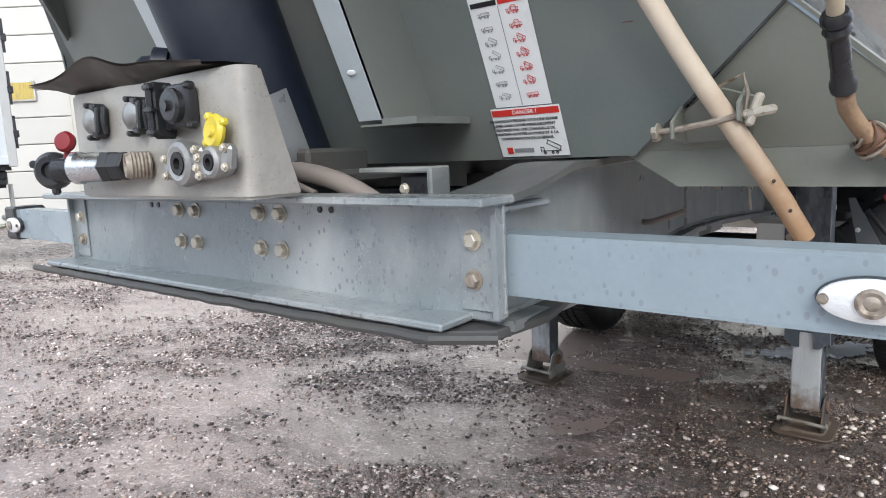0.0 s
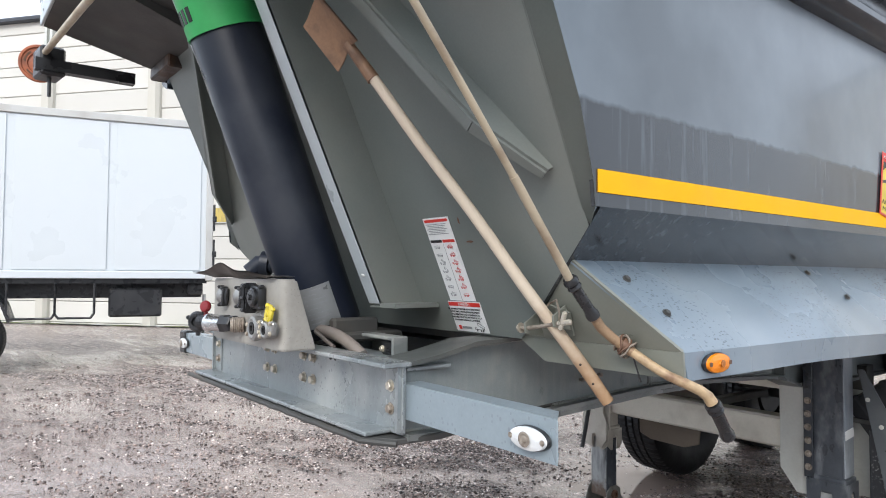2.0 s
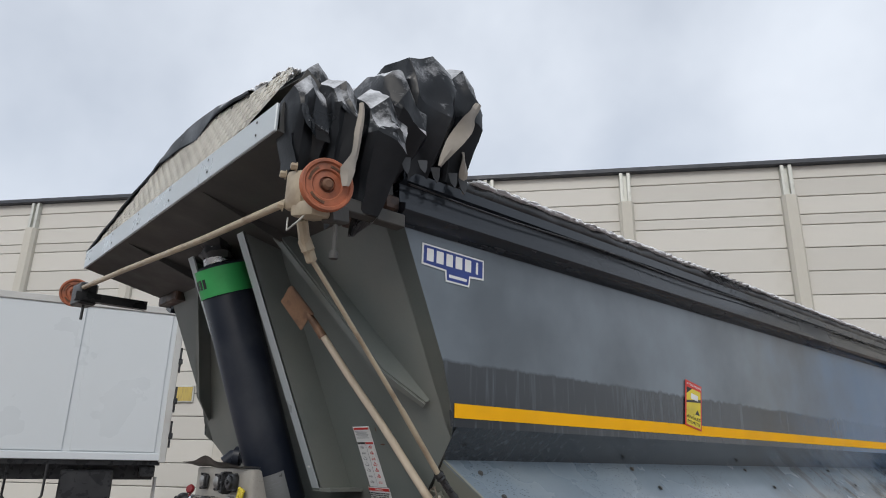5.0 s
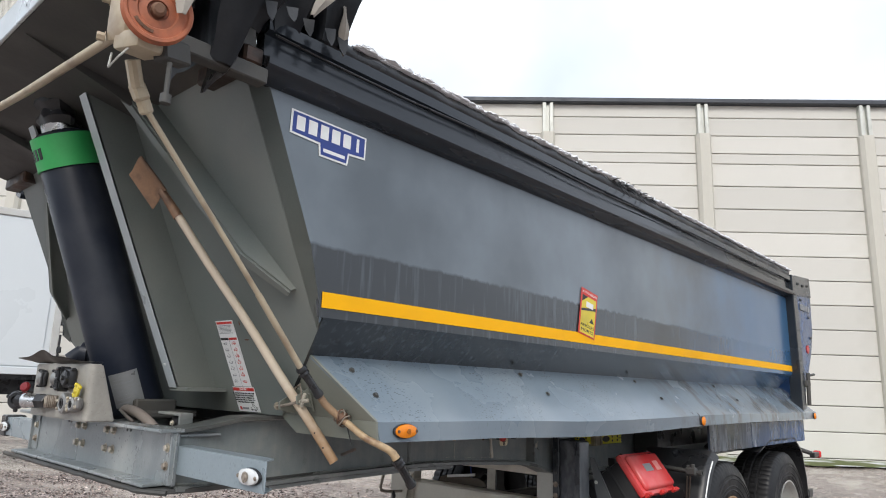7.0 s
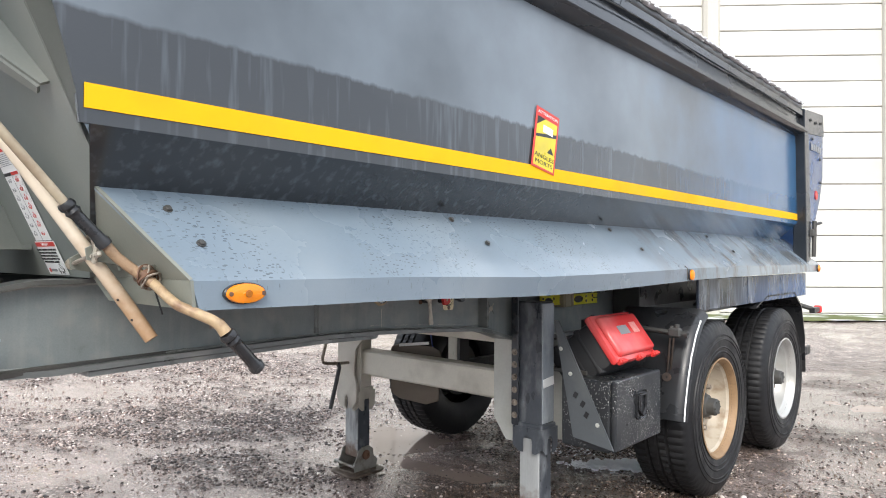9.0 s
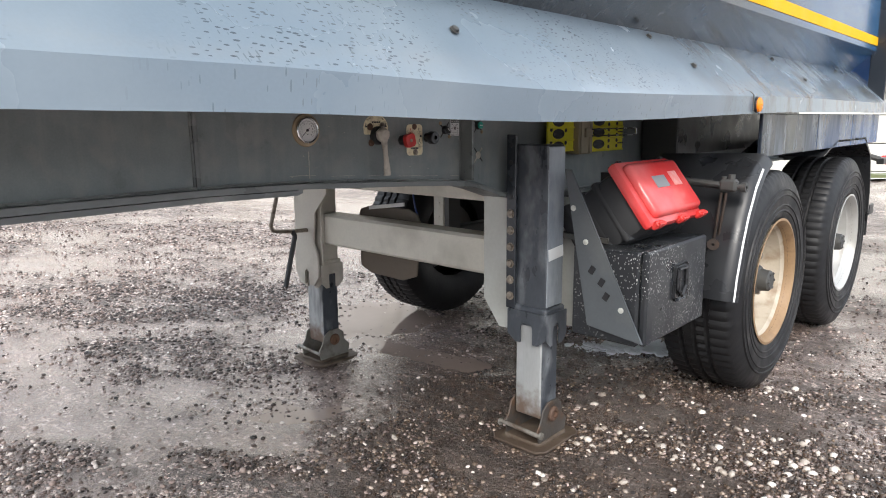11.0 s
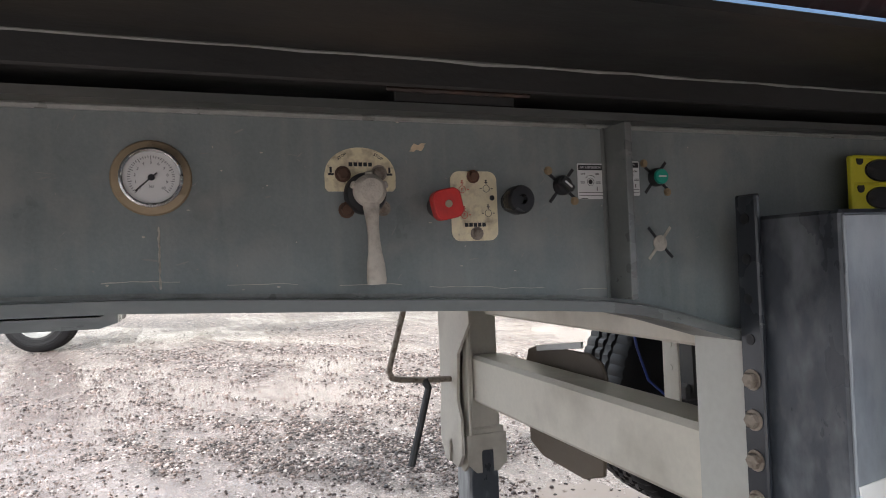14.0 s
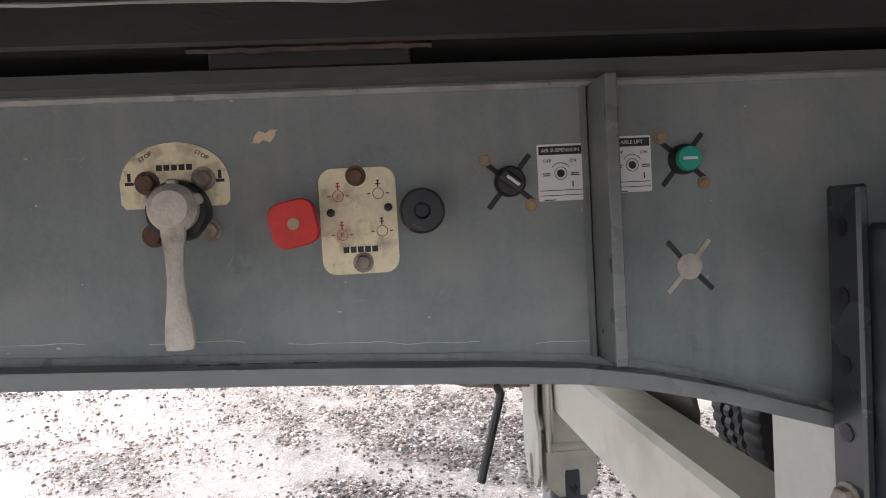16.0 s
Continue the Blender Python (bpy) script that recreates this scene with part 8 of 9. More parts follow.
def bag(y0, y1, zt, xo, zb, seed, depth=0.34):
    """One hanging bag of stiff sheet with a pointed roof and a drooping nose, pinched at its foot."""
    bm = B()
    w = y1 - y0
    rows = []
    rg = random.Random(seed)
    peak = 0.35 + 0.25 * rg.random()
    for x, low, nar in ((xo - depth, 0.05, 0.0), (xo - depth * 0.45, 0.0, 0.0), (xo - 0.035, 0.045 + 0.03 * rg.random(), 0.05), (xo, 0.13 + 0.04 * rg.random(), 0.16)):
        a, b = y0 + nar * w, y1 - nar * w
        ww = b - a
        sh = 0.05 + 0.04 * rg.random()
        foot = 0.1 if x > xo - 0.04 else 0.0
        rows.append([Vector(p) for p in ((x - foot, a + 0.22 * ww, zb), (x, a + 0.02 * ww, (zb + zt) / 2 + 0.02), (x, a + 0.04 * ww, zt - sh - low), (x, a + peak * ww, zt - low), (x, b, zt - sh * 0.9 - low * 1.2), (x + 0.012, b - 0.06 * ww, (zb + zt) / 2 - 0.05), (x - foot, b - 0.3 * ww, zb))])
    vv = [[bm.verts.new(p) for p in r] for r in rows]
    for a, b in zip(vv, vv[1:]):
        for k in range(6):
            bm.faces.new((a[k], a[k + 1], b[k + 1], b[k]))
    last = vv[-1]
    bm.faces.new((last[0], last[1], last[5], last[6]))
    bm.faces.new((last[1], last[2], last[4], last[5]))
    bm.faces.new((last[2], last[3], last[4]))
    bmesh.ops.recalc_face_normals(bm, faces=bm.faces[:])
    bmesh.ops.subdivide_edges(bm, edges=bm.edges[:], cuts=4, use_grid_fill=True)
    zc = (zt + zb) / 2
    for v in bm.verts:
        # long folds that fan out from the top, pinched in between
        fold = math.sin((v.co.y - y0) / w * 9.0 + seed * 1.7 + 2.0 * (v.co.z - zc)) + 0.6 * math.sin((v.co.x - xo) * 31.0 + seed)
        v.co += crease(v.co, seed, 0.017)
        v.co += Vector((0.012 * fold * min(1.0, max(0.0, (zt - v.co.z) / 0.12)), 0, 0))
    return part("fold", bm, "tarp_snowy", tarp, "stiff black folded sheet dusted with snow", angle=22)


for k, (y0, y1, zt, xo, zb) in enumerate(((0.29, 0.45, 2.86, 0.05, 2.52), (0.4, 0.53, 2.92, 0.08, 2.50), (0.53, 0.71, 2.89, 0.12, 2.40), (0.61, 0.84, 3.05, 0.06, 2.58),
                                          (0.72, 0.97, 3.18, 0.07, 2.60), (0.90, 1.12, 3.16, 0.08, 2.66), (1.02, 1.16, 3.06, -0.08, 2.66))):
    bag(y0, y1, zt, xo, zb, 11 + k, 0.34 if k else 0.17)
for k, (y0, y1, zt, xo, zb) in enumerate(((0.36, 0.5, 3.02, -0.08, 2.70), (0.47, 0.62, 3.04, -0.12, 2.72), (0.60, 0.75, 3.06, -0.2, 2.72), (0.74, 0.92, 3.08, -0.25, 2.72))):
    bag(y0, y1, zt, xo, zb, 30 + k, 0.45)
for k, (x0, z1) in enumerate(((-0.45, 2.98), (-0.95, 2.97), (-1.4, 2.94))):
    bag(0.5, 0.86, z1, x0, 2.72, 40 + k, 0.6)


def canvas_strip(line, seed):
    """A twisted strip of the sheet's pale back: (x, y, z, width) along it."""
    bm = B()
    n = 24
    rows = []
    for i in range(n + 1):
        u = i / n * (len(line) - 1)
        k = min(int(u), len(line) - 2)
        p = [a + (b - a) * (u - k) for a, b in zip(line[k], line[k + 1])]
        a = 0.5 * math.sin(i * 0.3 + seed)
        d = Vector((0.5 * math.sin(a), 0.5 * math.cos(a), 0.0)) * p[3]
        c = Vector(p[:3]) + noise.noise_vector(Vector(p[:3]) * 9) * 0.008
        rows.append((c - d, c + Vector((0.006, 0, 0)), c + d))
    for off in (0.0, 0.004):
        vv = [[bm.verts.new(q + Vector((off, 0, 0))) for q in r] for r in rows]
        for a, b in zip(vv, vv[1:]):
            for k in range(2):
                bm.faces.new((a[k], a[k + 1], b[k + 1], b[k]))
    return part("pale_lining", bm, "canvas", tarp, "dirty pale back of the sheet")


canvas_strip([(0.105, 0.488, 2.75, 0.014), (0.12, 0.478, 2.65, 0.025), (0.135, 0.453, 2.53, 0.04), (0.155, 0.42, 2.46, 0.05), (0.158, 0.415, 2.4, 0.02)], 1)
canvas_strip([(0.085, 1.05, 2.97, 0.03), (0.09, 1.0, 2.88, 0.09), (0.085, 0.93, 2.76, 0.07), (0.08, 0.86, 2.64, 0.02)], 3)
canvas_strip([(0.03, 1.02, 2.76, 0.02), (0.02, 1.03, 2.68, 0.035), (0.0, 1.05, 2.61, 0.015)], 4)
# sheet draped along the plate's top, with a sagging front hem
bm = B()
rows = []
for i in range(57):
    x = -0.42 - 2.0 * i / 56
    h = plate_high(x)
    sag = 0.05 * math.exp(-((x + 0.98) / 0.14) ** 2) + 0.02 * math.exp(-((x + 1.25) / 0.2) ** 2) + 0.008 * noise.noise((i * 0.3, 5, 0))
    y = on_plate(x, h).y
    top = h + 0.015 + 0.055 * math.exp(-((x + 1.1) / 0.38) ** 2)
    rows.append([Vector((x, y - 0.012, h - 0.004 - sag)), Vector((x, y - 0.014, h + 0.004 - sag * 0.4)), Vector((x, y - 0.004, top - 0.008)), Vector((x, y + 0.02, top)), Vector((x, y + 0.16, top - 0.04)), Vector((x, y + 0.34, top - 0.16))])
for off in (0, 0.004):
    vv = [[bm.verts.new(p + Vector((0, -off, off)) + crease(p, 3, 0.004)) for p in r] for r in rows]
    for a, b in zip(vv, vv[1:]):
        for k in range(5):
            bm.faces.new((a[k], a[k + 1], b[k + 1], b[k]))
part("ridge_drape", bm, "tarp_snowy", tarp, "black sheet draped over the plate's top edge")
bm = B()
pts = [(-0.065 + 0.012 * noise.noise((i * 0.9, 0, 0)), 1.0 + 0.08 * i, 2.665 + 0.012 * noise.noise((i * 0.7, 3, 0))) for i in range(70)]
tube(bm, pts, [0.034 + 0.008 * noise.noise((i * 0.8, 9, 0)) for i in range(70)], 12)
part("rim_roll", bm, "tarp", tarp, "rolled tarpaulin edge along the rim")
bm = B()
pts = [(mx(-0.065), 1.0 + 0.08 * i, 2.665) for i in range(70)]
tube(bm, pts, 0.034, 10)
part("rim_roll", bm, "tarp", tarp)
# torn tufts on the roll
bm = B()
rng = random.Random(5)
for k in range(46):
    y = 3.05 + rng.random() * 0.5
    p = Vector((-0.04, y, 2.69 - 0.03 * rng.random()))
    q = p + Vector((0.02 + 0.03 * rng.random(), 0.05 * (rng.random() - 0.5), (rng.random() - 0.6) * 0.075))
    tube(bm, [p, (p + q) / 2 + Vector((0, 0.015 * (rng.random() - 0.5), 0.01)), q], 0.0028, 4)
part("torn_tuft", bm, "tarp", tarp, "frayed tuft of torn sheet")
# torn scraps of hem under the folds
for k in range(6):
    y = 0.64 + k * 0.075 + 0.02 * rng.random()
    h = 0.02 + 0.03 * rng.random()
    x = 0.0 + 0.03 * rng.random()
    bm = B()
    slab(bm, [(x, y, 2.66), (x + 0.015, y + 0.035, 2.665), (x + 0.02, y + 0.03, 2.64 - h * 0.4), (x + 0.022, y + 0.022, 2.625 - h * 0.6), (x + 0.025, y + 0.014, 2.63 - h), (x + 0.012, y + 0.004, 2.64 - h * 0.6)], 0.003)
    part("hem_scrap", bm, "tarp", tarp)


def snow_lumps(name, places, label):
    bm = B()
    for p, s in places:
        m = Matrix.Translation(p) @ Matrix.Diagonal((s[0], s[1], s[2], 1))
        r = bmesh.ops.create_icosphere(bm, subdivisions=1, radius=1, matrix=m)
        for v in r["verts"]:
            v.co += noise.noise_vector(v.co * 30) * 0.4 * min(s)
    return solid(name, bm, "snow", label, "snow", kind="stuff")


rng = random.Random(9)
pl = []
for i in range(1500):
    y = 1.15 + 5.4 * rng.random()
    pl.append((Vector((-0.065 + 0.04 * rng.random(), y, 2.694 + 0.01 * rng.random())), (0.008 + 0.01 * rng.random(), 0.012 + 0.03 * rng.random(), 0.005 + 0.005 * rng.random())))
for i in range(420):
    x = -0.15 - 2.2 * rng.random()
    q = on_plate(x, plate_high(x))
    pl.append((q + Vector((0, 0.02 + 0.05 * rng.random(), 0.03 + 0.05 * math.exp(-((x + 1.15) / 0.5) ** 2))), (0.012 + 0.015 * rng.random(), 0.012, 0.006)))
snow_lumps("snow_dusting", pl, "thin granular snow on the tarpaulin roll")

# ---- controls on the main beam ----
PX = -0.72          # face of the beam's web


def on_beam(y, z, lift=0.0):
    return Matrix(((0, 0, 1, PX + lift), (1, 0, 0, y), (0, 1, 0, z), (0, 0, 0, 1)))


def flat(outline, m, t0=0.0, t1=0.0015):
    bm = B()
    prism(bm, outline, "z", t0, t1)
    bmesh.ops.transform(bm, matrix=m, verts=bm.verts)
    bmesh.ops.recalc_face_normals(bm, faces=bm.faces)
    return bm


def rounded(w, h, r, n=5):
    pts = []
    for cx, cy, a0 in ((w / 2 - r, h / 2 - r, 0), (-w / 2 + r, h / 2 - r, 90), (-w / 2 + r, -h / 2 + r, 180), (w / 2 - r, -h / 2 + r, 270)):
        pts += [(cx + r * math.cos(radians(a0 + 90 * k / n)), cy + r * math.sin(radians(a0 + 90 * k / n))) for k in range(n + 1)]
    return pts


def disc(m, r, h, seg=28, dome=0.0):
    bm = B()
    lathe(bm, [(0, 0), (r, 0), (r, h * 0.8), (r * 0.94, h), (0, h + dome)], m, seg)
    return bm


gauge = thing("pressure_gauge", (PX, 2.531, 1.275), "round white pressure gauge in a dusty brass flange", "gauge")
GM = on_beam(2.531, 1.275)
bm = B()
lathe(bm, [(0, 0), (0.046, 0), (0.048, 0.002), (0.046, 0.005), (0.036, 0.006), (0, 0.006)], GM, 40)
for a in (90, 210, 330):
    hexbolt(bm, GM @ Vector((0.0415 * math.cos(radians(a)), 0.0415 * math.sin(radians(a)), 0.005)), (1, 0, 0), 0.003, 0.003)
part("flange", bm, "brass_dark", gauge)
bm = B()
lathe(bm, [(0.032, 0.004), (0.0375, 0.004), (0.0375, 0.012), (0.035, 0.014), (0.033, 0.012), (0.033, 0.008)], GM, 40)
part("bezel", bm, "chrome", gauge)
part("dial", disc(GM @ Matrix.Translation((0, 0, 0.005)), 0.033, 0.003, 40), "dial", gauge)
bm = B()
for k in range(41):
    a = radians(225 - 270 * k / 40)
    L = 0.005 if k % 5 == 0 else 0.003
    p = GM @ Vector(((0.0275 - L / 2) * math.cos(a), (0.0275 - L / 2) * math.sin(a), 0.0084))
    box(bm, p, (L, 0.0007, 0.0004), (GM.to_3x3() @ Matrix.Rotation(a, 3, "Z")).to_euler())
for k in range(11):
    a = radians(225 - 27 * k)
    text(bm, str(k), 0.0052, GM @ Matrix.Translation((0.019 * math.cos(a), 0.019 * math.sin(a), 0.0084)), 0.0002)
text(bm, "bar", 0.005, GM @ Matrix.Translation((0.0, -0.011, 0.0084)), 0.0002)
part("scale", bm, "black_print", gauge)
bm = B()
a = radians(222)
box(bm, GM @ Vector((0.008 * math.cos(a), 0.008 * math.sin(a), 0.0095)), (0.034, 0.0016, 0.0006), (GM.to_3x3() @ Matrix.Rotation(a, 3, "Z")).to_euler())
lathe(bm, [(0, 0.0085), (0.004, 0.0085), (0.004, 0.011), (0, 0.011)], GM, 16)
part("needle", bm, "black_print", gauge)

valve = thing("raise_lower_valve", (PX, 2.8, 1.26), "aged brass plate with a grey cast lever hanging down", "valve")
VM = on_beam(2.80, 1.262)
dome = [(0.0505 * math.cos(radians(a)), 0.02 + 0.038 * math.sin(radians(a))) for a in range(8, 173, 11)]
part("plate", flat([(0.0505, 0.001), (0.051, 0.021)] + dome + [(-0.051, 0.021), (-0.0505, 0.001), (-0.0465, -0.004), (0.0465, -0.004)], VM), "brass", valve, "aged brass plate with worn print")
bm = B()
text(bm, "STOP", 0.006, VM @ Matrix.Translation((-0.026, 0.045, 0.0017)) @ Matrix.Rotation(radians(32), 4, "Z"))
text(bm, "STOP", 0.006, VM @ Matrix.Translation((0.026, 0.045, 0.0017)) @ Matrix.Rotation(radians(-32), 4, "Z"))
b2m = VM @ Matrix.Translation((0, 0.034, 0.0018))
for k in range(5):
    box(bm, b2m @ Vector((-0.014 + 0.007 * k, 0, 0)), (0.0052, 0.0055, 0.0006), b2m.to_euler())
for dx in (-0.042, 0.042):
    box(bm, VM @ Vector((dx, 0.02, 0.0018)), (0.008, 0.003, 0.0005), VM.to_euler())
    box(bm, VM @ Vector((dx, 0.026, 0.0018)), (0.003, 0.008, 0.0005), VM.to_euler())
part("plate_print", bm, "black_print", valve)
for dx, dz in ((-0.0255, 0.02), (0.0265, 0.022), (-0.022, -0.03), (0.03, -0.028)):
    bm = B()
    hexbolt(bm, VM @ Vector((dx, dz, 0.0015)), (1, 0, 0), 0.0085, 0.007)
    part("bolt", bm, "steel_bolt" if dx > 0 else "rust", valve)
part("valve_neck", disc(VM @ Matrix.Translation((0.004, -0.008, 0)), 0.029, 0.02), "black_plastic", valve)
bm = B()
lathe(bm, [(0, 0.018), (0.021, 0.018), (0.0225, 0.024), (0.0225, 0.034), (0.016, 0.042), (0, 0.044)], VM @ Matrix.Translation((0.005, -0.006, 0)), 28)
hub_mesh = bm
bm = B()
lev = [(0.0, -0.006, 0.034, 0.013), (0.0, -0.03, 0.034, 0.0115), (0.0005, -0.05, 0.036, 0.0088), (0.001, -0.07, 0.038, 0.0082), (0.0015, -0.09, 0.040, 0.0098), (0.002, -0.11, 0.041, 0.0128), (0.002, -0.128, 0.042, 0.0138), (0.002, -0.134, 0.042, 0.0125)]
rings = []
for lx, ly, lz, w in lev:
    ring = []
    for k in range(12):
        a = 2 * math.pi * k / 12
        ring.append(bm.verts.new(VM @ Vector((0.005 + lx + w * math.copysign(abs(math.cos(a)) ** 0.7, math.cos(a)), ly, lz + 0.006 * math.sin(a)))))
    rings.append(ring)
fs = []
for a, b in zip(rings, rings[1:]):
    for k in range(12):
        fs.append(bm.faces.new((a[k], a[(k + 1) % 12], b[(k + 1) % 12], b[k])))
fs += [bm.faces.new(rings[0]), bm.faces.new(rings[-1][::-1])]
bmesh.ops.recalc_face_normals(bm, faces=fs)
lever = part("lever", bm, "lever_grey", valve, "grey cast metal lever")
part("lever_hub", hub_mesh, "lever_grey", lever)
for a in (20, 160, 90):
    bm = B()
    box(bm, VM @ Vector((0.005 + 0.022 * math.cos(radians(a)), -0.006 + 0.022 * math.sin(radians(a)), 0.028)), (0.01, 0.01, 0.01), (VM.to_3x3() @ Matrix.Rotation(radians(a), 3, "Z")).to_euler(), 0.002)
    part("hub_tooth", bm, "lever_grey", lever)

park = thing("park_shunt_valve", (PX, 2.97, 1.235), "aged brass plate with a red and a black push knob", "valve")
PM = on_beam(2.972, 1.236)
part("plate", flat(rounded(0.075, 0.104, 0.014), PM), "brass", park, "aged brass plate with printed symbols")
for k in range(5):
    bm = B()
    box(bm, PM @ Vector((-0.014 + 0.007 * k, -0.028, 0.0018)), (0.0055, 0.0058, 0.0006), PM.to_euler())
    part("print_bar", bm, "black_print", park)
for dx, dy, red in ((0.02, 0.026, 0), (0.022, -0.011, 0), (-0.019, 0.025, 1), (-0.017, -0.013, 1)):
    bm = B()
    mm = PM @ Matrix.Translation((dx, dy, 0.0015))
    lathe(bm, [(0.005, 0), (0.0056, 0), (0.0056, 0.0005), (0.005, 0.0005)], mm, 20, True)
    if red:
        text(bm, "P", 0.0065, mm @ Matrix.Translation((0, 0, 0.0004)))
    # arrow above the ring, short dashes beside it
    for w, h, up in ((0.0012, 0.006, 0.009), (0.0045, 0.0012, 0.0095), (0.003, 0.0014, 0.0125)):
        box(bm, PM @ Vector((dx, dy + up, 0.0018)), (w, h, 0.0005), PM.to_euler())
    for sx in (-0.009, 0.009):
        box(bm, PM @ Vector((dx + sx, dy, 0.0018)), (0.003, 0.0012, 0.0005), PM.to_euler())
    part("printed_symbol", bm, "red_print" if red else "black_print", park)
for dx, dy, mt in ((-0.001, 0.044, "rust"), (0.002, -0.041, "steel_bolt")):
    bm = B()
    hexbolt(bm, PM @ Vector((dx, dy, 0.0015)), (1, 0, 0), 0.0075, 0.006)
    part("bolt", bm, mt, park)
for dx, dy in ((-0.027, 0.009), (0.029, 0.012)):
    part("screw_hole", disc(PM @ Matrix.Translation((dx, dy, 0.0015)), 0.004, 0.0006, 14), "black_print", park)
bm = B()
lathe(bm, [(0, 0), (0.017, 0), (0.017, 0.03), (0, 0.03)], PM @ Matrix.Translation((-0.058, 0.0, 0)), 20)
part("knob_stem", bm, "black_plastic", park)
bm = flat(rounded(0.043, 0.043, 0.012), PM @ Matrix.Translation((-0.058, 0.0, 0)) @ Matrix.Rotation(radians(12), 4, "Z"), 0.028, 0.045)
bmesh.ops.bevel(bm, geom=[e for e in bm.edges], offset=0.0015, segments=1, affect="EDGES")
rk = part("red_knob", bm, "red_knob", park, "red square push knob")
part("knob_pin", disc(PM @ Matrix.Translation((-0.058, 0.0, 0.0445)), 0.0055, 0.0018, 16), "beige", rk)
bm = B()
lathe(bm, [(0, 0), (0.016, 0), (0.016, 0.02), (0.0215, 0.02), (0.0215, 0.038), (0.019, 0.042), (0.008, 0.042), (0.006, 0.034), (0, 0.034)], PM @ Matrix.Translation((0.060, 0.006, 0)), 32)
part("black_knob", bm, "black_plastic", park, "black round push knob")


def cross_switch(y, z, cap, label, turn=-20):
    sw = thing("rotary_switch", (PX, y, z), label, "switch", "rotary switches")
    m = on_beam(y, z)
    bm = B()
    for a in (45, 135, 225, 315):
        mm = m @ Matrix.Rotation(radians(a + 5), 4, "Z")
        box(bm, mm @ Vector((0.02, 0, 0.0004)), (0.028, 0.0052, 0.001), mm.to_euler(), 0.0003)
    part("cross_slot", bm, "black_print", sw, "cross-shaped slot")
    bm = B()
    lathe(bm, [(0, 0), (0.0155, 0), (0.0155, 0.008), (0.013, 0.012), (0, 0.012)], m, 24)
    body = part("knob_base", bm, "black_plastic", sw)
    if cap:
        part("knob_cap", disc(m @ Matrix.Translation((0, 0, 0.012)), 0.0125, 0.006), cap, body)
    else:
        bm = B()
        mm = m @ Matrix.Rotation(radians(turn), 4, "Z")
        box(bm, mm @ Vector((0, 0, 0.016)), (0.027, 0.011, 0.012), mm.to_euler(), 0.002)
        part("knob_cap", bm, "black_plastic", body)
    bm = B()
    mm = m @ Matrix.Rotation(radians(turn if not cap else 0), 4, "Z")
    box(bm, mm @ Vector((0, 0, 0.0225 if not cap else 0.0186)), (0.015, 0.0028, 0.001), mm.to_euler())
    part("pointer", bm, "white", body)
    for a in (134, 310):
        p = m @ Vector((0.034 * math.cos(radians(a)), 0.032 * math.sin(radians(a)), 0.001))
        bm = B()
        hexbolt(bm, p, (1, 0, 0), 0.005, 0.004)
        part("bolt", bm, "bolt_ochre", sw)
    return sw


cross_switch(3.123, 1.267, None, "black rotary switch in a cross-shaped slot with rusty bolts", -38)
cross_switch(3.304, 1.281, "teal", "teal push knob in a cross-shaped slot with rusty bolts")
hole = thing("empty_switch_hole", (PX, 3.307, 1.171), "cross-shaped empty switch hole in the beam", "opening")
HM = on_beam(3.307, 1.171)
# pale slots and disc stand in for light coming through the hole
for a in (50, 130, 228, 315):
    bm = B()
    mm = HM @ Matrix.Rotation(radians(a), 4, "Z")
    box(bm, mm @ Vector((0.02, 0, 0.0006)), (0.03, 0.0052, 0.001), mm.to_euler(), 0.0003)
    part("slot", bm, "lever_grey" if a in (50, 228) else "black_print", hole)
part("hole_disc", disc(HM, 0.0135, 0.002), "lever_grey", hole, "pale disc standing for light seen through the hole")
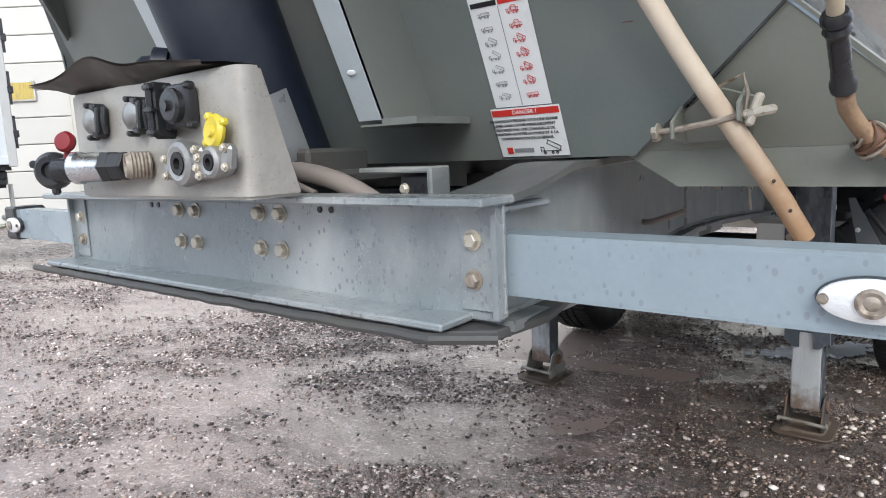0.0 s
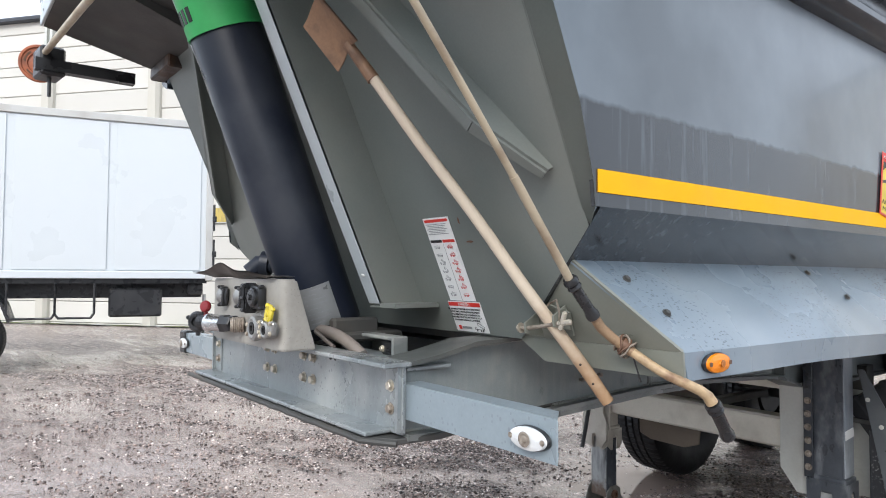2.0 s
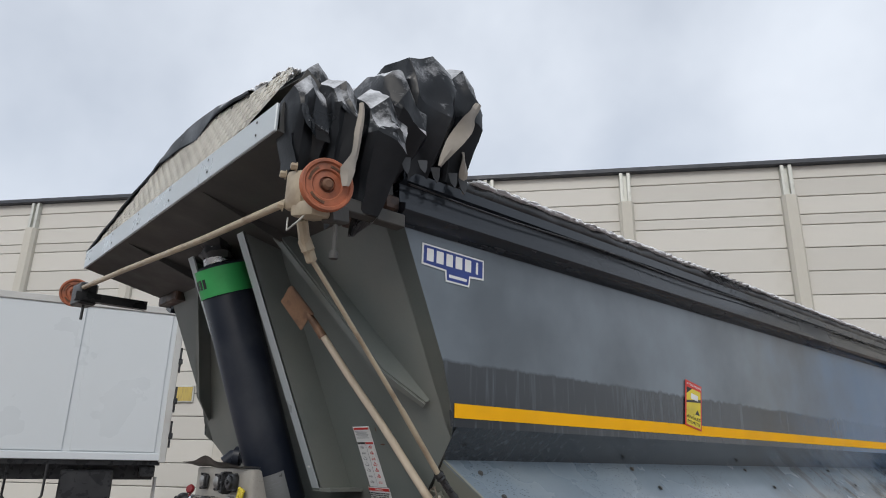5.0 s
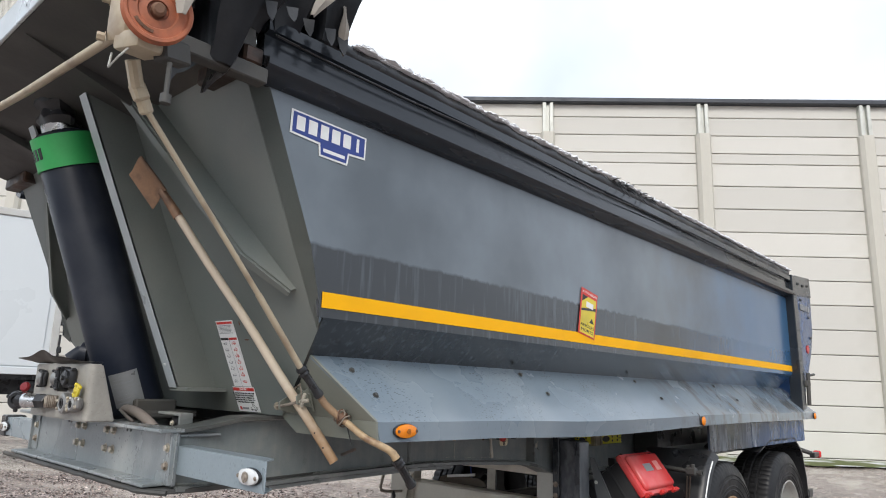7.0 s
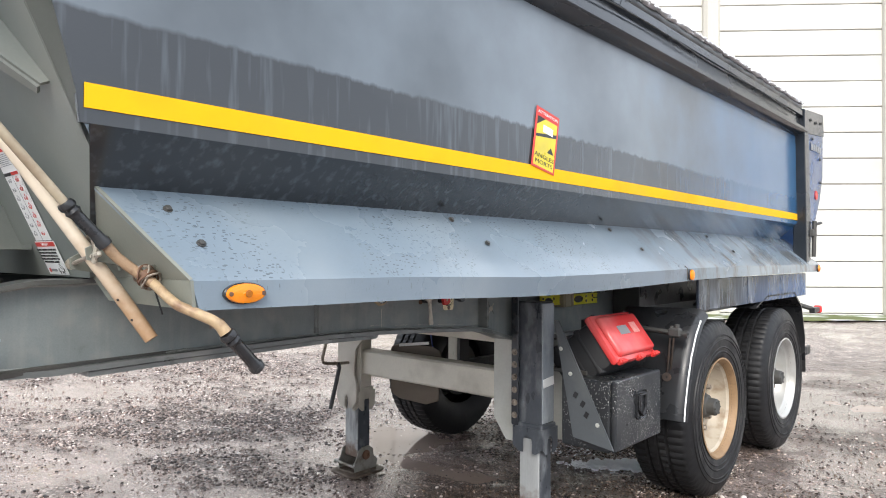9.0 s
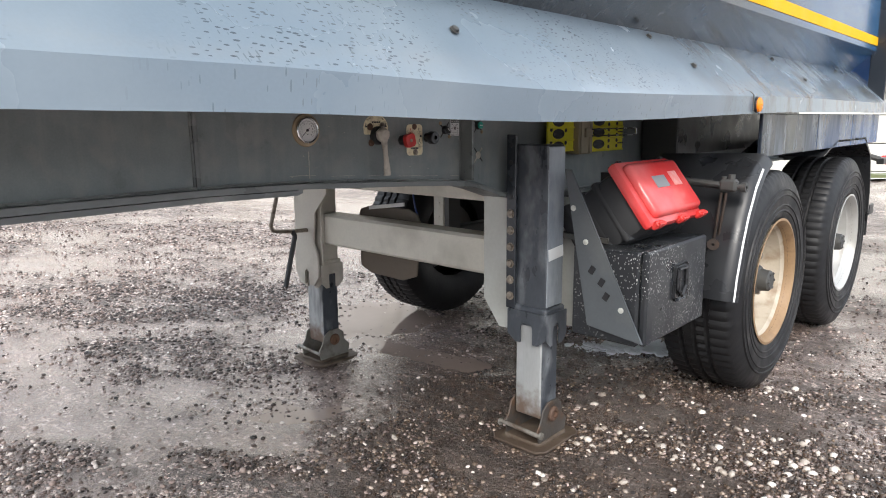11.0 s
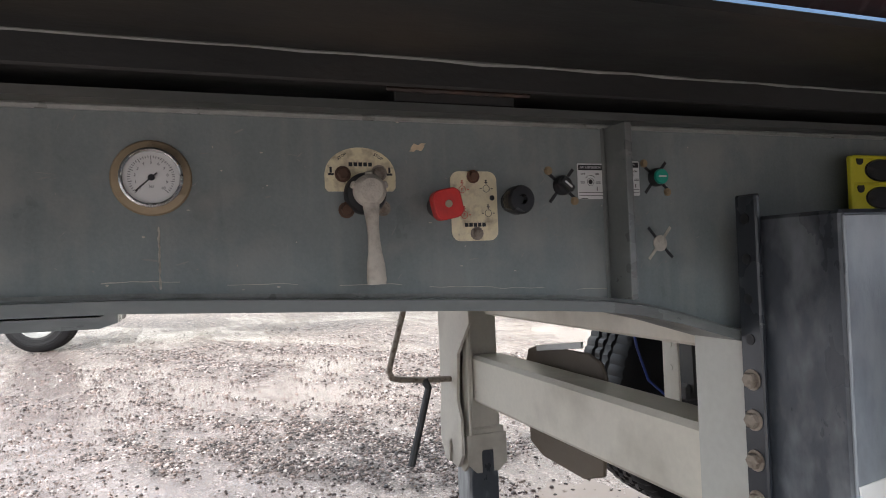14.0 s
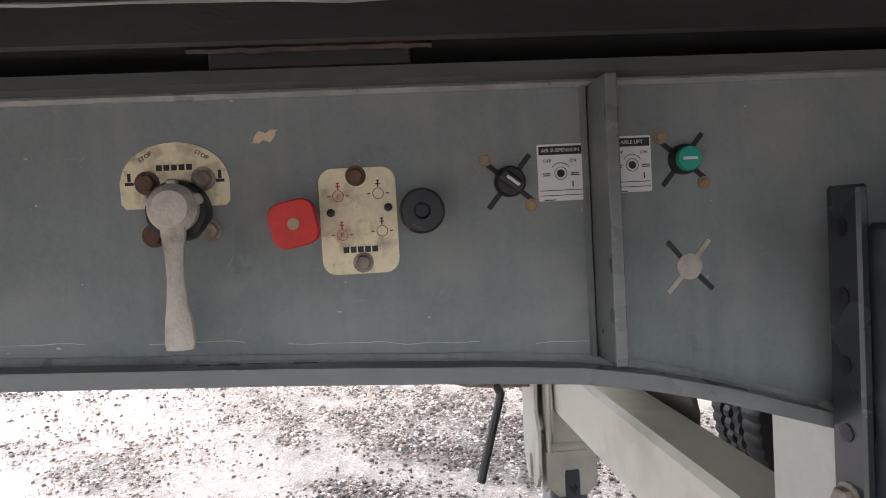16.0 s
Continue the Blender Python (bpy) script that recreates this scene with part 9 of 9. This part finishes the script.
for y, z, words in ((3.176, 1.274, "AIR SUSPENSION"), (3.2505, 1.279, "AXLE LIFT")):
    lab = thing("switch_label", (PX, y, z), "white label plate with black heading and knob drawing", "label", "switch labels")
    m = on_beam(y, z, 0.0003)
    wide = 0.047 if "AIR" in words else 0.04
    part("label_plate", flat(rounded(wide, 0.057, 0.002), m, 0, 0.001), "white", lab)
    bm = B()
    box(bm, m @ Vector((0, 0.022, 0.0012)), (wide * 0.93, 0.0085, 0.0006), m.to_euler())
    lathe(bm, [(0.006, 0), (0.0066, 0), (0.0066, 0.0004), (0.006, 0.0004)], m @ Matrix.Translation((0, -0.001, 0.001)), 20, True)
    lathe(bm, [(0, 0), (0.004, 0), (0.004, 0.0004), (0, 0.0004)], m @ Matrix.Translation((0, -0.001, 0.001)), 12)
    text(bm, "OFF", 0.0048, m @ Matrix.Translation((-0.0135, 0.0115, 0.0012)), 0.0002)
    text(bm, "ON", 0.0048, m @ Matrix.Translation((0.0125, 0.0115, 0.0012)), 0.0002)
    for dx, dy, w, h in ((-0.0145, -0.001, 0.008, 0.001), (-0.0145, -0.003, 0.007, 0.001), (0.0145, -0.001, 0.008, 0.001), (0.0145, -0.003, 0.009, 0.001), (0.012, -0.012, 0.0012, 0.006), (0, -0.018, wide * 0.93, 0.0007), (0, -0.023, wide * 0.93, 0.0007), (-0.012, -0.0275, 0.012, 0.001)):
        box(bm, m @ Vector((dx, dy, 0.0012)), (w, h, 0.0004), m.to_euler())
    for k in range(9):
        a = radians(40 + 100 * k / 8)
        box(bm, m @ Vector((0.0105 * math.cos(a), -0.001 + 0.0105 * math.sin(a), 0.0012)), (0.0018, 0.0008, 0.0004), (m.to_3x3() @ Matrix.Rotation(a + math.pi / 2, 3, "Z")).to_euler())
    part("label_print", bm, "black_print", lab)
    bm = B()
    text(bm, words, 0.0052, m @ Matrix.Translation((0, 0.022, 0.0018)), 0.0002)
    part("heading", bm, "white", lab)

# a large flake of bare primer
cm = on_beam(2.886, 1.322, 0.0006) @ Matrix.Rotation(radians(24), 4, "Z")
bm = B()
bm.faces.new([bm.verts.new(cm @ Vector((0.014 * math.cos(a) * (0.75 + 0.35 * math.sin(3 * a + 1) * math.cos(5 * a)), 0.0065 * math.sin(a) * (0.8 + 0.4 * math.sin(4 * a)), 0))) for a in (2 * math.pi * k / 22 for k in range(22))])
part("paint_chip", bm, "chip_beige", [o for o in trailer.children if o.name.startswith("main_beam")][0])
# dried drip under the gauge, scuffs and paint chips on the beam
near_beam = [o for o in trailer.children if o.name.startswith("main_beam")][0]
rng = random.Random(21)
for y, z, w, h in [(2.537 + 0.0004 * math.sin(k * 1.9), 1.21 - 0.0065 * k, 0.0022 + 0.0006 * (k * 7 % 3), 0.008 + 0.003 * (k * 5 % 3)) for k in range(12)] + [(2.45 + 1.0 * rng.random(), 1.12 + 0.24 * rng.random(), 0.0015 + 0.004 * rng.random() ** 2, 0.001 + 0.002 * rng.random()) for k in range(30)]:
    bm = B()
    n = 9
    m = on_beam(y, z, 0.0006)
    vs = [bm.verts.new(m @ Vector((w / 2 * (0.7 + 0.5 * rng.random()) * math.cos(2 * math.pi * k / n), h / 2 * (0.7 + 0.5 * rng.random()) * math.sin(2 * math.pi * k / n), 0))) for k in range(n)]
    bm.faces.new(vs)
    part("paint_chip", bm, "lever_grey", near_beam)
# dried water line low on the web
bm = B()
rows = []
for k in range(90):
    y = 2.47 + 0.0082 * k
    z = 1.146 - 0.046 * max(0.0, (y - 2.5) / 0.7) + 0.006 * noise.noise((y * 9, 4, 0)) + 0.002 * noise.noise((y * 40, 1, 0))
    h = 0.0003 + 0.0006 * abs(noise.noise((y * 22, 7, 2)))
    rows.append([bm.verts.new(on_beam(y, z + q * h, 0.0005).translation) for q in (-1, 1)])
for k, (r, q) in enumerate(zip(rows, rows[1:])):
    if noise.noise((k * 0.11, 2, 5)) > -0.12:
        bm.faces.new((r[0], q[0], q[1], r[1]))
part("tide_line", bm, "lever_grey", near_beam, "pale dried water line")
# fine scratches and rubbed marks all over the beam's face
bm = B()
for k in range(220):
    y, z = 2.4 + 1.1 * rng.random(), 1.11 + 0.25 * rng.random() ** (0.6 if k % 2 else 1.0)
    m = on_beam(y, z, 0.0004)
    ln, wd, a = 0.001 + 0.012 * rng.random() ** 3, 0.0004 + 0.0011 * rng.random() ** 2, rng.gauss(0.2, 0.7)
    ca, sa = math.cos(a), math.sin(a)
    vs = []
    for q in range(6):
        u, v = ln * math.cos(q * 1.047) * (0.6 + 0.6 * rng.random()), wd * math.sin(q * 1.047) * (0.6 + 0.6 * rng.random())
        vs.append(bm.verts.new(m @ Vector((u * ca - v * sa, u * sa + v * ca, 0))))
    bm.faces.new(vs)
part("scratch_marks", bm, "scuff", near_beam)["kind"] = "stuff"

# ---- loose stones on the yard ----
rng = random.Random(3)
base = bmesh.ops.create_icosphere(b0m := B(), subdivisions=1, radius=1)
ico_v = [v.co.copy() for v in b0m.verts]
ico_f = [[v.index for v in f.verts] for f in b0m.faces]
b0m.free()
def pebbles(n, x, y, sx, sy, small, large, muddy=1.0):
    """Corners of n stones that thin out round a middle place; puddles stay free of them."""
    g = np.random.default_rng(n)
    at = np.stack([g.normal(x, sx, n), g.normal(y, sy, n)], 1)
    ground_z = yard_height(at[:, 0], at[:, 1])
    heaps = np.clip(0.5 + 1.6 * layered(at[:, 0] * 2.2 + at[:, 1] * 1.1, at[:, 1] * 5.0 - at[:, 0] * 2.4, 41, 3), 0.12, 1.0)
    mire = np.exp(-(((at[:, 0] + 0.45) / 1.1) ** 2 + ((at[:, 1] - 3.6) / 1.4) ** 2) ** 2)
    keep = g.random(n) < np.clip((ground_z + 0.004) / 0.008, 0.12, 1.0) * heaps * (1 - (1 - muddy) * mire)
    at, ground_z = at[keep], ground_z[keep]
    n = len(at)
    unit = np.array([tuple(v) for v in ico_v])
    size = small + (large - small) * g.random(n) ** 2.5
    sc = size[:, None] * np.stack([np.ones(n), 0.6 + 0.4 * g.random(n), 0.45 + 0.3 * g.random(n)], 1)
    p = unit[None] * sc[:, None, :] * (0.85 + 0.3 * g.random((n, len(unit), 1)))
    for k in range(3):
        a = g.random(n) * 6.28 if k != 1 else (g.random(n) - 0.5) * 1.2
        i, j = ((0, 1), (1, 2), (0, 1))[k]
        ca, sa = np.cos(a)[:, None], np.sin(a)[:, None]
        u, v = p[:, :, i] * ca - p[:, :, j] * sa, p[:, :, i] * sa + p[:, :, j] * ca
        p[:, :, i], p[:, :, j] = u, v
    at = np.concatenate([at, (ground_z + size * 0.15)[:, None]], 1)
    return (p + at[:, None, :]).reshape(-1, 3)


def gravel(name, V, mat, stops, label):
    tri = np.array(ico_f)
    F = (tri[None] + (np.arange(len(V) // len(ico_v)) * len(ico_v))[:, None, None]).reshape(-1, 3)
    me = bpy.data.meshes.new(name)
    me.from_pydata(V.tolist(), [], F.tolist())
    me.materials.append(M[mat])
    me.polygons.foreach_set("use_smooth", np.ones(len(F), bool))
    tagged(new(name, me), label, "gravel", kind="stuff")
    t = M[mat].node_tree
    geo = t.nodes.new("ShaderNodeNewGeometry")
    rmp = t.nodes.new("ShaderNodeValToRGB")
    r = rmp.color_ramp
    r.elements[0].color = (*stops[0][1], 1)
    r.elements[1].color = (*stops[-1][1], 1)
    for p, c in stops[1:-1]:
        r.elements.new(p).color = (*c, 1)
    t.links.new(geo.outputs["Random Per Island"], rmp.inputs["Fac"])
    t.links.new(rmp.outputs["Color"], t.nodes["Principled BSDF"].inputs["Base Color"])


# muddy stones, browner too for the trailer's dark reflection on the wet ground
gravel("loose_gravel", pebbles(66000, -0.25, 3.65, 0.85, 1.0, 0.0035, 0.0125), "pebble_muddy", [(0, (0.016, 0.011, 0.008)), (0.66, (0.075, 0.048, 0.034)), (0.92, (0.22, 0.16, 0.115)), (1, (0.55, 0.45, 0.38))], "muddy wet pebbles round the landing legs")
YARD = [pebbles(200000, -1.9, 2.8, 2.1, 1.7, 0.0032, 0.0145, 0.15), pebbles(80000, -6.2, 2.7, 2.4, 1.9, 0.006, 0.02), pebbles(40000, 0.5, 6.2, 1.0, 1.8, 0.004, 0.014)]
gravel("yard_gravel", np.concatenate(YARD), "pebble", [(0, (0.02, 0.016, 0.015)), (0.5, (0.112, 0.083, 0.073)), (0.85, (0.41, 0.315, 0.275)), (1, (0.85, 0.77, 0.72))], "loose wet pebbles scattered over the yard")
gravel("pale_stones", pebbles(1500, 0.15, 3.5, 0.5, 0.65, 0.007, 0.024), "stone_pale", [(0, (0.1, 0.08, 0.065)), (0.4, (0.36, 0.3, 0.25)), (1, (0.75, 0.69, 0.62))], "larger pale stones pressed into the mud by the near leg")
# patches of old snow on the gravel
rng = random.Random(14)
pl = []
for i in range(420):
    u, v = rng.gauss(0, 0.14), rng.gauss(0, 0.045)
    s = 0.02 + 0.014 * rng.random()
    pl.append((Vector((-0.72 + 0.766 * u - 0.643 * v, 4.86 + 0.643 * u + 0.766 * v, 0.006)), (s, s * (0.6 + 0.5 * rng.random()), s * 0.45)))
for cx, cy, n, sp in ((0.68, 4.07, 120, 0.08), (-0.95, 4.66, 160, 0.07), (-1.25, 4.88, 120, 0.1), (-4.5, 9.0, 60, 0.5)):
    for i in range(n):
        s = 0.004 + 0.008 * rng.random() ** 2
        pl.append((Vector((cx + rng.gauss(0, sp), cy + rng.gauss(0, sp * 0.7), 0.003)), (s * (0.7 + 0.6 * rng.random()), s, s * 0.6)))
snow_lumps("old_snow", pl, "grainy remains of snow on the gravel")
